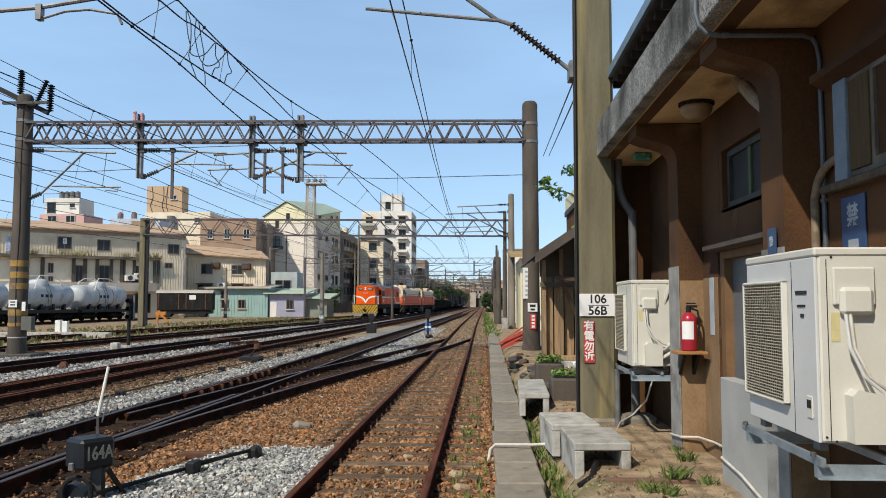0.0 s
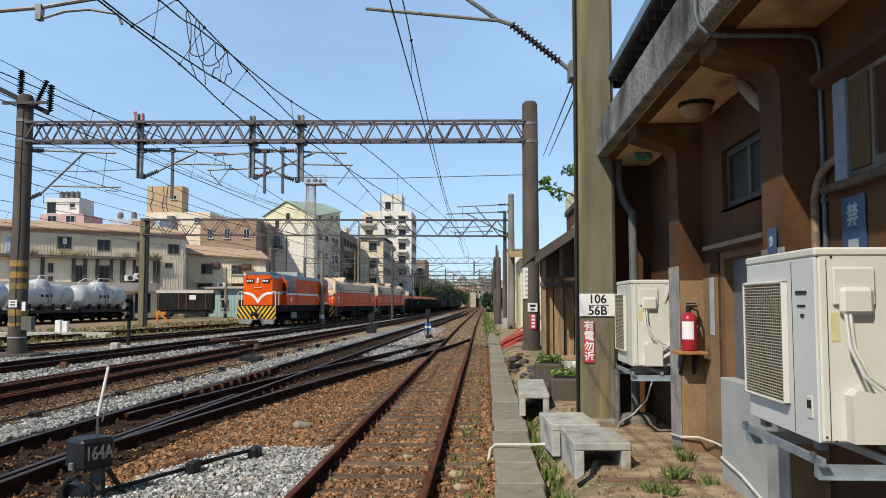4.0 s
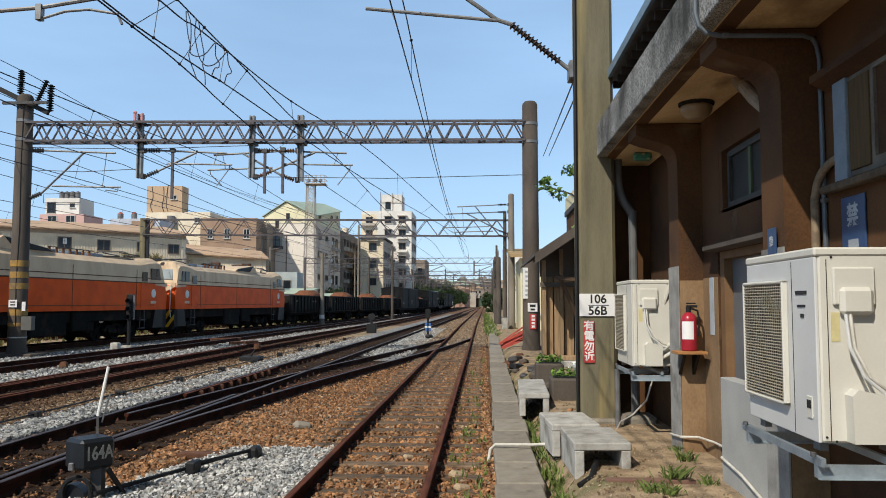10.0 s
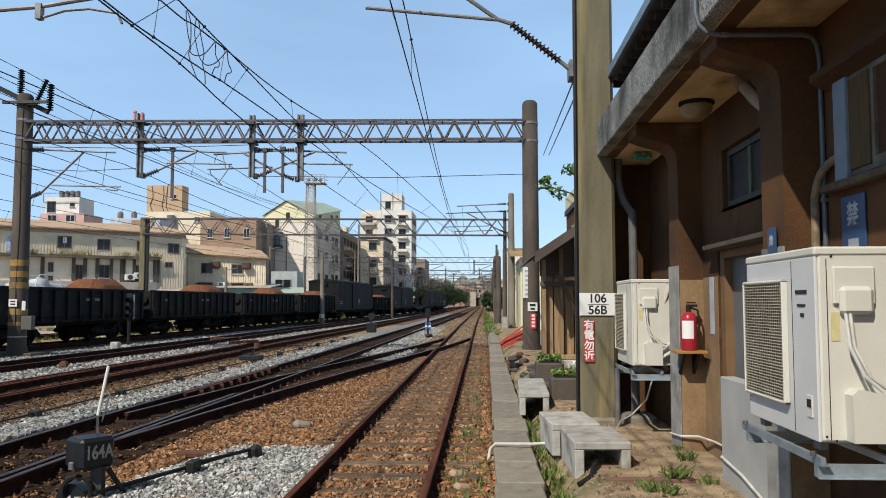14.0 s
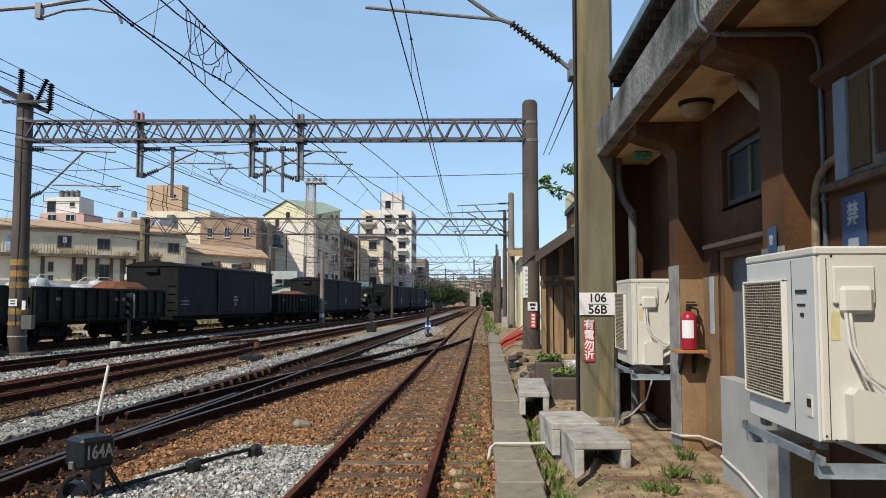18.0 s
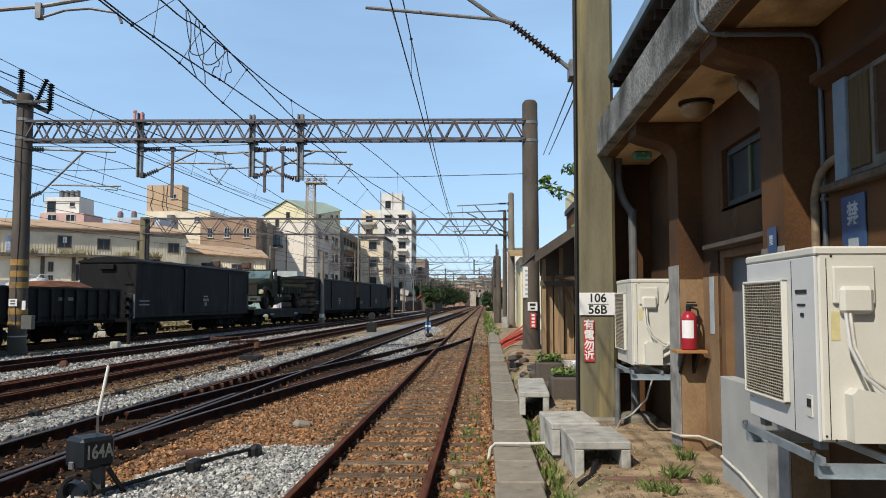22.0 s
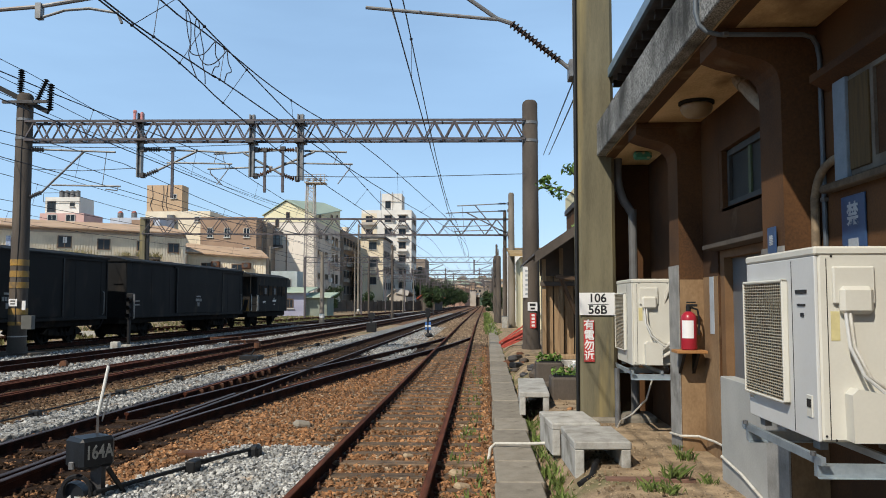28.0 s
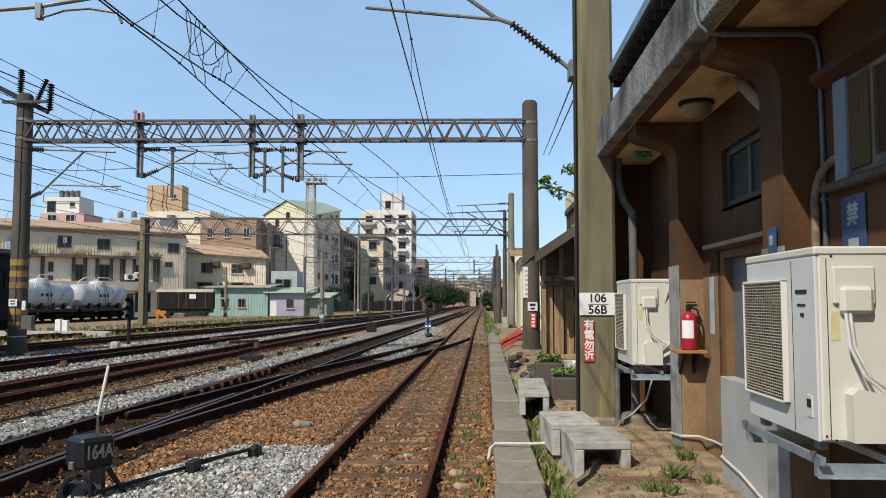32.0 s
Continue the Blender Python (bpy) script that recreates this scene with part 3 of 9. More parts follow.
def clip_band(pts, lo, hi):
    """Cuts a polygon to lo <= u <= hi."""
    for lim, sg in ((lo, 1), (hi, -1)):
        out = []
        for i in range(len(pts)):
            a, b = pts[i], pts[(i + 1) % len(pts)]
            ia, ib = sg * (a[0] - lim) >= 0, sg * (b[0] - lim) >= 0
            if ia:
                out.append(a)
            if ia != ib:
                t = (lim - a[0]) / (b[0] - a[0])
                out.append((lim, a[1] + t * (b[1] - a[1])))
        pts = out
        if not pts:
            return pts
    return pts


def diesel(s0, s1):
    c, L = car("diesel_locomotive", "orange diesel locomotive with white stripe and yellow-black chevrons", "locomotive", s0, s1)
    h = L / 2
    part("frame_skirt", Mesh().box(-1.36, 1.36, -h + 0.86, h - 0.5, 0.98, 1.45, 0.04), SKIRT, c)
    part("fuel_tank", Mesh().box(-1.2, 1.2, -1.6, 1.8, 0.35, 0.98, 0.12), SKIRT, c)
    part("battery_box", Mesh().box(1.2, 1.32, -3.0, -1.9, 0.5, 0.95, 0.02), STEEL, c)
    # short hood towards the train's head, then cab, then long hood
    nose = -h + 0.95
    hood = [(-1.02, 1.45), (1.02, 1.45), (1.02, 3.28), (0.75, 3.52), (-0.75, 3.52), (-1.02, 3.28)]
    part("short_hood", Mesh().prism(hood, "y", nose, nose + 2.0), ORANGE, c)
    part("hood_roof", Mesh().prism([(-1.05, 3.30), (-0.77, 3.56), (0.77, 3.56), (1.05, 3.30), (0.75, 3.52), (-0.75, 3.52)], "y", nose - 0.03, nose + 2.0), LGREY, c)
    part("roof_hatch", Mesh().box(-0.7, 0.7, nose + 0.5, nose + 1.9, 3.56, 3.74, 0.04), LGREY, c)
    cab0, cab1 = nose + 2.0, nose + 3.9
    cabp = [(-1.36, 1.45), (1.36, 1.45), (1.36, 3.05), (1.05, 3.48), (0.6, 3.66), (-0.6, 3.66), (-1.05, 3.48), (-1.36, 3.05)]
    cab = part("cab", Mesh().prism(cabp, "y", cab0, cab1), ORANGE, c)
    part("cab_roof", Mesh().prism([(-1.40, 3.02), (-1.08, 3.52), (-0.6, 3.70), (0.6, 3.70), (1.08, 3.52), (1.40, 3.02), (1.05, 3.48), (0.6, 3.66), (-0.6, 3.66), (-1.05, 3.48)], "y", cab0 - 0.05, cab1 + 0.05), LGREY, c)
    for yy in (cab0 + 0.25, cab0 + 1.1):
        part("cab_window", Mesh().box(1.355, 1.375, yy, yy + 0.65, 2.3, 2.95, 0.005), GLASSD, cab)
    part("cab_front_window", Mesh().box(1.06, 1.30, cab0 - 0.02, cab0 + 0.01, 2.2, 3.0), GLASSD, cab)
    part("cab_front_window", Mesh().box(-1.30, -1.06, cab0 - 0.02, cab0 + 0.01, 2.2, 3.0), GLASSD, cab)
    lh0, lh1 = cab1, h - 0.95
    hood2 = [(-1.33, 1.45), (1.33, 1.45), (1.33, 3.30), (1.05, 3.52), (-1.05, 3.52), (-1.33, 3.30)]
    lh = part("long_hood", Mesh().prism(hood2, "y", lh0, lh1), ORANGE, c)
    part("hood_roof", Mesh().prism([(-1.37, 3.30), (-1.08, 3.57), (1.08, 3.57), (1.37, 3.30), (1.05, 3.52), (-1.05, 3.52)], "y", lh0, lh1 + 0.03), LGREY, c)
    n = 9
    for k in range(n):
        yy = lh0 + 0.35 + k * (lh1 - lh0 - 0.6) / n
        part("hood_door", Mesh().box(1.325, 1.34, yy, yy + 0.64, 1.72, 3.1, 0.006), ORANGE, lh)
        if k % 2 == 0:
            part("door_catch", Mesh().box(1.335, 1.36, yy + 0.28, yy + 0.36, 3.0, 3.12), ORANGE, lh)
    part("exhaust_stack", Mesh().cyl((0, lh0 + 2.5, 3.46), (0, lh0 + 2.5, 3.7), 0.2), DSTEEL, c)
    part("radiator_grille", Mesh().box(1.335, 1.352, lh1 - 2.0, lh1 - 0.8, 2.35, 2.95), RUSTY, lh)
    part("name_plate", Mesh().box(1.335, 1.352, lh1 - 1.1, lh1 - 0.6, 3.1, 3.2), WHITE, lh)
    part("end_plate", Mesh().box(-1.3, 1.3, h - 0.62, h - 0.52, 0.3, 1.0), SKIRT, c)
    part("roof_fan", Mesh().cyl((0, lh1 - 1.2, 3.46), (0, lh1 - 1.2, 3.62), 0.5, n=16), LGREY, c)
    # white side line, dropping at the rear
    part("white_stripe", Mesh().box(1.02, 1.04, nose, nose + 2.0, 2.20, 2.34), WHITE, c)
    part("white_stripe", Mesh().box(1.36, 1.385, cab0, cab1, 2.16, 2.30), WHITE, c)
    st = [(cab1, 2.16), (lh1 - 3.2, 2.16), (lh1 - 2.2, 1.52), (lh1, 1.52), (lh1, 1.64), (lh1 - 2.12, 1.64), (lh1 - 3.12, 2.30), (cab1, 2.30)]
    part("white_stripe", Mesh().prism(st, "x", 1.342, 1.36), WHITE, c)
    part("emblem", Mesh().cyl((1.36, cab0 + 1.0, 1.86), (1.375, cab0 + 1.0, 1.86), 0.17, n=18), WHITE, c)
    # white V on the nose
    for s in (-1, 1):
        low = [(0.0, 1.56), (0.05, 1.60), (0.12, 1.72), (0.24, 1.89), (0.40, 2.03), (0.58, 2.13), (0.78, 2.185), (1.02, 2.20)]
        top = [(1.02, 2.35), (0.74, 2.34), (0.52, 2.29), (0.33, 2.20), (0.17, 2.07), (0.06, 1.92), (0.0, 1.80)]
        part("white_stripe", Mesh().prism([(s * a, b) for a, b in low + top], "y", nose - 0.02, nose - 0.004), WHITE, c)
        part("number_board", Mesh().box(0.55 * s - 0.26, 0.55 * s + 0.26, nose - 0.07, nose, 2.98, 3.22, 0.01), BLACK, c)
        for k in range(4):
            part("lamp_lens", Mesh().box(0.55 * s - 0.21 + k * 0.11, 0.55 * s - 0.14 + k * 0.11, nose - 0.085, nose - 0.07, 3.04, 3.16), WHITE, c)
        part("marker_lamp", Mesh().cyl((0.85 * s, nose - 0.1, 3.35), (0.85 * s, nose, 3.35), 0.1, n=12), ORANGE, c)
    for zz in (3.05, 3.22):
        part("headlight", Mesh().cyl((0, nose - 0.07, zz), (0, nose, zz), 0.085, n=12), WHITE, c, "twin round headlight")
    part("grab_rail", Mesh().tube([(-0.25, nose - 0.05, 2.68), (-0.25, nose - 0.09, 2.66), (0.25, nose - 0.09, 2.66), (0.25, nose - 0.05, 2.68)], 0.02), WHITE, c)
    chevrons(c, -1.38, 1.38, -h + 0.72, 0.48, 1.42, 1)
    part("pilot", Mesh().prism([(-1.2, 0.2), (-0.4, 0.16), (-0.25, 0.45), (0.25, 0.45), (0.4, 0.16), (1.2, 0.2), (1.25, 0.5), (-1.25, 0.5)], "y", -h + 0.66, -h + 0.92), mat("grey_pilot_plate", (0.24, 0.24, 0.24), None, 0.7, scale=4), c)
    for x in (-1.33, 1.33):
        for y in (-h + 0.74, -h + 1.4):
            part("handrail", Mesh().tube([(x, y, 1.0), (x, y, 2.25), (x * 0.98, y + 0.08, 2.36), (x * 0.8, y + 0.1, 2.36)] if y < -h + 1.0 else [(x, y, 1.45), (x, y, 2.3), (x, y + 0.15, 2.36), (x, y + 1.6, 2.36)], 0.025), WHITE, c)
        part("handrail", Mesh().tube([(x, h - 0.55, 1.2), (x, h - 0.55, 2.3), (x * 0.8, h - 0.53, 2.35)], 0.022), WHITE, c)
    part("handrail_post", Mesh().cyl((1.4, cab1 + 0.25, 1.45), (1.4, cab1 + 0.25, 2.5), 0.025, n=6), ORANGE, c)
    part("horn", Mesh().cyl((0.3, cab0 + 0.4, 3.78), (0.3, cab0 - 0.1, 3.78), 0.03, 0.09), STEEL, c)
    bogie(c, -h + 2.9, three=True)
    bogie(c, h - 2.9, three=True)
    coupler(c, -h + 0.7, -1)
    coupler(c, h - 0.3, 1)


def electric(s0, s1, way=1):
    c, L = car("electric_locomotive", "orange electric locomotive with cream upper body and roof gear", "locomotive", s0, s1, "electric locomotives of the train")
    h = L / 2
    # side profile with raked ends, lower orange and upper cream
    part("lower_body", Mesh().prism([(-h + 0.12, 1.30), (h - 0.12, 1.30), (h - 0.05, 1.9), (h - 0.25, 2.50), (-h + 0.25, 2.50), (-h + 0.05, 1.9)], "x", -1.38, 1.38), ORANGE, c)
    band = part("cream_band", Mesh().prism([(-h + 0.25, 2.50), (h - 0.25, 2.50), (h - 0.28, 2.58), (-h + 0.28, 2.58)], "x", -1.385, 1.385), CREAM, c)
    up = Mesh()
    ring = lambda y, dz: [(x, y, z) for x, z in ((-1.38, 2.58), (1.38, 2.58), (1.32, 3.22 + dz), (0.95, 3.46 + dz), (-0.95, 3.46 + dz), (-1.32, 3.22 + dz))]
    tip = lambda y: [(x, y, z) for x, z in ((-1.36, 2.58), (1.36, 2.58), (1.36, 2.59), (0.95, 2.60), (-0.95, 2.60), (-1.36, 2.59))]
    up.smooth = False
    up.loft([tip(-h + 0.26), ring(-h + 0.48, 0.06), ring(-h + 0.66, 0.21), ring(-h + 1.0, 0.25), ring(-h + 1.7, 0.20), ring(-h + 2.5, 0.07), ring(h - 2.5, 0.07), ring(h - 1.7, 0.20), ring(h - 1.0, 0.25), ring(h - 0.66, 0.21), ring(h - 0.48, 0.06), tip(h - 0.26)])
    upper = part("upper_body", up, CREAM, c)
    part("red_line", Mesh().box(1.384, 1.396, -h + 0.3, h - 0.3, 2.50, 2.545), RUSTY, c)
    part("red_line", Mesh().box(1.36, 1.384, -h + 0.5, h - 0.5, 2.72, 2.755), RUSTY, c)
    for s in (-1, 1):
        e = s * (h - 0.29)
        # windscreen on the raked upper front
        a, b = Vector((0, s * (h - 0.29), 2.76)), Vector((0, s * (h - 0.44), 3.26))
        for x0, x1 in ((-1.12, -0.01), (0.01, 1.12)):
            me = Mesh()
            o = Vector((0, s * 0.03, 0.02))
            me.add([Vector((x0, 0, 0)) + a, Vector((x1, 0, 0)) + a, Vector((x1 * 0.93, 0, 0)) + b, Vector((x0 * 0.93, 0, 0)) + b,
                    Vector((x0, 0, 0)) + a + o, Vector((x1, 0, 0)) + a + o, Vector((x1 * 0.93, 0, 0)) + b + o, Vector((x0 * 0.93, 0, 0)) + b + o],
                   [(0, 1, 2, 3), (4, 5, 6, 7), (0, 1, 5, 4), (1, 2, 6, 5), (2, 3, 7, 6), (3, 0, 4, 7)])
            part("windscreen", me, GLASSB, upper)
        for q in (-1, 1):
            sw = [(s * (h - 0.70), 2.68), (s * (h - 1.05), 2.68), (s * (h - 1.05), 3.20), (s * (h - 0.82), 3.20)]
            part("cab_window", Mesh().prism(sw, "x", q * 1.35, q * 1.392), GLASSD, upper)
            sw2 = [(s * (h - 1.12), 2.68), (s * (h - 1.60), 2.68), (s * (h - 1.60), 3.20), (s * (h - 1.12), 3.20)]
            part("cab_window", Mesh().prism(sw2, "x", q * 1.35, q * 1.392), GLASSD, upper)
            d = part("cab_door", Mesh().box(min(q * 1.384, q * 1.397), max(q * 1.384, q * 1.397), min(s * (h - 2.5), s * (h - 1.85)), max(s * (h - 2.5), s * (h - 1.85)), 1.38, 2.5), ORANGE, c)
            part("door_window", Mesh().box(min(q * 1.39, q * 1.405), max(q * 1.39, q * 1.405), min(s * (h - 2.4), s * (h - 1.95)), max(s * (h - 2.4), s * (h - 1.95)), 2.58, 3.02), GLASSD, d)
            part("emblem", Mesh().cyl((q * 1.38, s * (h - 1.35), 2.05), (q * 1.40, s * (h - 1.35), 2.05), 0.2, n=18), WHITE, c)
            part("number_bar", Mesh().box(min(q * 1.38, q * 1.398), max(q * 1.38, q * 1.398), min(s * (h - 1.6), s * (h - 1.1)), max(s * (h - 1.6), s * (h - 1.1)), 1.58, 1.70), CREAM, c)
            part("step_ladder", Mesh().tube([(q * 1.3, s * (h - 2.0), 1.3), (q * 1.3, s * (h - 2.0), 0.45)], 0.025).tube([(q * 1.3, s * (h - 2.4), 1.3), (q * 1.3, s * (h - 2.4), 0.45)], 0.025).box(min(q * 1.2, q * 1.36), max(q * 1.2, q * 1.36), min(s * (h - 2.42), s * (h - 1.98)), max(s * (h - 2.42), s * (h - 1.98)), 0.45, 0.49).box(min(q * 1.2, q * 1.36), max(q * 1.2, q * 1.36), min(s * (h - 2.42), s * (h - 1.98)), max(s * (h - 2.42), s * (h - 1.98)), 0.82, 0.86), DSTEEL, c)
            part("handrail", Mesh().tube([(q * 1.2, s * (h + 0.02), 0.9), (q * 1.2, s * (h + 0.12), 1.3), (q * 1.2, s * (h + 0.05), 2.45), (q * 1.2, s * (h - 0.2), 2.5)], 0.022), WHITE, c)
            part("handrail", Mesh().tube([(q * 0.8, s * (h + 0.02), 0.9), (q * 0.8, s * (h + 0.12), 1.3), (q * 0.8, s * (h + 0.05), 2.45), (q * 0.8, s * (h - 0.2), 2.5)], 0.022), WHITE, c)
            part("marker_lamp", Mesh().cyl((q * 0.7, s * (h - 0.3), 2.36), (q * 0.7, s * (h - 0.1), 2.36), 0.09, n=12), STEEL, c)
            # cream sweep from the middle of the nose to the sides
            part("cream_sweep", Mesh().prism([(0, 1.86), (q * 0.2, 1.86), (q * 1.38, 2.40), (q * 1.38, 2.58), (q * 0.9, 2.42), (0, 2.02)], "y", s * (h - 0.08), s * (h - 0.03)), CREAM, c)
            part("cream_sweep", Mesh().prism([(s * (h - 0.1), 2.36), (s * (h - 1.2), 2.44), (s * (h - 1.2), 2.56), (s * (h - 0.2), 2.52)], "x", q * 1.38, q * 1.392), CREAM, c)
        part("number_board", Mesh().box(-0.5, 0.5, min(s * (h - 0.2), s * (h - 0.06)), max(s * (h - 0.2), s * (h - 0.06)), 2.26, 2.46, 0.02), BLACK, c)
        board = part("buffer_board", Mesh().prism([(-1.36, 0.5), (-1.2, 0.3), (1.2, 0.3), (1.36, 0.5), (1.36, 1.30), (-1.36, 1.30)], "y", s * (h - 0.35), s * (h - 0.05)), BLACK, c)
        for q in (-1, 1):
            for k in range(3):
                u = 0.35 + k * 0.36
                part("warning_stripe", Mesh().prism([(q * (u - 0.20), 0.42), (q * (u - 0.02), 0.42), (q * min(1.34, u + 0.52), 1.24), (q * min(1.3, u + 0.34), 1.24)] if k < 2 else [(q * (u - 0.20), 0.42), (q * (u - 0.02), 0.42), (q * 1.34, 0.80), (q * 1.34, 1.05)], "y", s * (h - 0.052), s * (h - 0.035)), YEL, board)
            part("wiper", Mesh().tube([(q * 0.15, s * (h - 0.42), 3.36), (q * 0.55, s * (h - 0.27), 2.86)], 0.016), WHITE, upper)
            part("roof_lamp", Mesh().cyl((q * 0.45, s * (h - 0.62), 3.56), (q * 0.45, s * (h - 0.46), 3.54), 0.10, n=12), DSTEEL, upper)
        part("side_skirt", Mesh().prism([(s * (h - 0.08), 0.45), (s * (h - 1.35), 0.45), (s * (h - 1.1), 1.30), (s * (h - 0.08), 1.30)], "x", -1.36, 1.36), BLACK, c)
        # roof gear of each end
        ys = s * (h - 1.9)
        pan = Mesh().box(-0.8, 0.8, ys - 0.9, ys + 0.9, 3.55, 3.62, 0.01)
        for q in (-1, 1):
            for yy in (-0.75, 0.75):
                pan.cyl((q * 0.6, ys + yy, 3.5), (q * 0.6, ys + yy, 3.72), 0.06, 0.05)
            pan.tube([(q * 0.55, ys - 0.7 * s, 3.74), (q * 0.5, ys + 0.8 * s, 3.80)], 0.03).tube([(q * 0.5, ys + 0.8 * s, 3.82), (q * 0.4, ys - 0.8 * s, 3.88)], 0.025)
        pan.tube([(-0.85, ys - 0.85 * s, 3.84), (-0.55, ys - 0.8 * s, 3.92), (0.55, ys - 0.8 * s, 3.92), (0.85, ys - 0.85 * s, 3.84)], 0.025)
        part("pantograph", pan, DSTEEL, c, "folded pantograph on insulators")
        part("roof_horn", Mesh().cyl((0.55, s * (h - 0.95), 3.52), (0.55, s * (h - 0.7), 3.54), 0.03, 0.08).cyl((0.3, s * (h - 0.95), 3.52), (0.3, s * (h - 0.7), 3.54), 0.03, 0.08), STEEL, c)
    # slanting air intake and roof boxes
    part("air_intake", Mesh().prism([(way * a, b) for a, b in ((-3.9, 3.5), (-0.2, 3.5), (-0.6, 3.66), (-3.1, 3.94))], "x", -1.02, 1.02), CREAM, c)
    part("intake_grille", Mesh().prism([(way * a, b) for a, b in ((-3.05, 3.91), (-0.7, 3.65), (-0.35, 3.54), (-2.5, 3.54))], "x", 1.02, 1.06), BLACK, c)
    for k in range(7):
        y = way * (0.2 + k * 0.45)
        part("roof_insulator", Mesh().cyl((0.5, y, 3.5), (0.5, y, 3.78), 0.06, 0.045, n=8), RUSTY, c)
    part("roof_busbar", Mesh().tube([(0.5, way * 0.1, 3.8), (0.5, way * 3.2, 3.8)], 0.02), DSTEEL, c)
    for y in (0.2, 1.8, 3.4):
        part("roof_box", Mesh().box(-0.4, 0.3, way * (y + 0.45) - 0.45, way * (y + 0.45) + 0.45, 3.5, 3.74, 0.04), LGREY, c)
    for y in (-h + 2.9, 0.4 * way, h - 2.9):
        part("body_seam", Mesh().box(1.383, 1.392, y, y + 0.03, 1.4, 3.1), RUSTY, c)
    part("sill_line", Mesh().box(1.383, 1.395, -h + 1.3, h - 1.3, 1.50, 1.525), RUSTY, c)
    part("transformer_box", Mesh().box(-1.25, 1.28, -1.9, 0.3, 0.35, 1.28, 0.05), SKIRT, c)
    part("battery_box", Mesh().box(-1.2, 1.3, 0.6, 1.6, 0.5, 1.28, 0.04), SKIRT, c)
    part("underframe", Mesh().box(-1.2, 1.2, -h + 0.5, h - 0.5, 0.85, 1.30, 0.03), SKIRT, c)
    part("air_tank", Mesh().box(-0.9, 1.2, 1.7, 2.3, 0.4, 0.9, 0.1), SKIRT, c)
    bogie(c, -h + 3.3, three=True)
    bogie(c, h - 3.3, three=True)
    coupler(c, -h + 0.1, -1)
    coupler(c, h - 0.1, 1)


def gondola(s0, s1, heaps, seed):
    c, L = car("gondola_wagon", "black steel gondola wagon heaped with reddish-brown load", "freight wagon", s0, s1, "gondola wagons of the train")
    h = L / 2
    part("underframe", Mesh().box(-1.1, 1.1, -h, h, 0.72, 1.0, 0.03), SKIRT, c)
    part("floor", Mesh().box(-1.3, 1.3, -h, h, 1.0, 1.08), WAGON, c)
    for q in (-1, 1):
        sd = part("side_wall", Mesh().box(min(q * 1.26, q * 1.32), max(q * 1.26, q * 1.32), -h, h, 1.06, 2.12, 0.01), WAGON, c)
        n = 12
        for k in range(n + 1):
            y = -h + 0.12 + k * (L - 0.24) / n
            part("stake", Mesh().prism([(y - 0.05, 0.92), (y + 0.05, 0.92), (y + 0.07, 2.1), (y - 0.07, 2.1)], "x", q * 1.31, q * 1.41), WAGON, sd)
        part("top_rail", Mesh().box(min(q * 1.25, q * 1.4), max(q * 1.25, q * 1.4), -h, h, 2.08, 2.17, 0.01), WAGON, sd)
        part("sole_bar", Mesh().box(min(q * 1.2, q * 1.3), max(q * 1.2, q * 1.3), -h, h, 0.86, 1.07, 0.01), WAGON, c)
        for y in (-h * 0.62, -h * 0.3, h * 0.05, h * 0.4, h * 0.75):
            part("latch_arm", Mesh().tube([(q * 1.36, y, 1.12), (q * 1.4, y, 0.9), (q * 1.36, y, 0.7)], 0.03), WAGON, c)
        for y, w in ((-h * 0.72, 0.5), (h * 0.1, 0.34), (h * 0.16 + 0.3, 0.34)):
            part("number_bar", Mesh().box(min(q * 1.318, q * 1.326), max(q * 1.318, q * 1.326), y, y + w, 1.66, 1.78), STEEL, sd)
    for s in (-1, 1):
        part("end_wall", Mesh().box(-1.26, 1.26, min(s * h, s * (h - 0.06)), max(s * h, s * (h - 0.06)), 1.06, 2.12), WAGON, c)
        coupler(c, s * h, s)
    part("brake_wheel", Mesh().cyl((1.0, -h - 0.12, 1.75), (1.0, -h - 0.06, 1.75), 0.2, n=16), WAGON, c)
    r = random.Random(seed)
    for a, b, top in heaps:
        y0, y1 = -h + a * L, -h + b * L
        me = Mesh()
        ny, nx = 13, 7
        vs = []
        for j in range(ny):
            for i in range(nx):
                u, v = i / (nx - 1), j / (ny - 1)
                z = 1.95 + (top - 1.95) * min(1, 4.6 * min(v, 1 - v)) * min(1, 3.4 * min(u, 1 - u)) + r.uniform(-0.02, 0.02)
                vs.append((-1.24 + 2.48 * u, y0 + (y1 - y0) * v, z if 0 < i < nx - 1 and 0 < j < ny - 1 else 1.72))
        me.add(vs, [(j * nx + i, j * nx + i + 1, (j + 1) * nx + i + 1, (j + 1) * nx + i) for j in range(ny - 1) for i in range(nx - 1)])
        part("load", me, LOAD, c, "heap of reddish-brown loose load")
    for y in (-h + 2.0, h - 2.0):
        bogie(c, y)
    return c


GREYP = mat("stencil_paint", (0.34, 0.34, 0.33), (0.24, 0.24, 0.23), 0.8, scale=9)


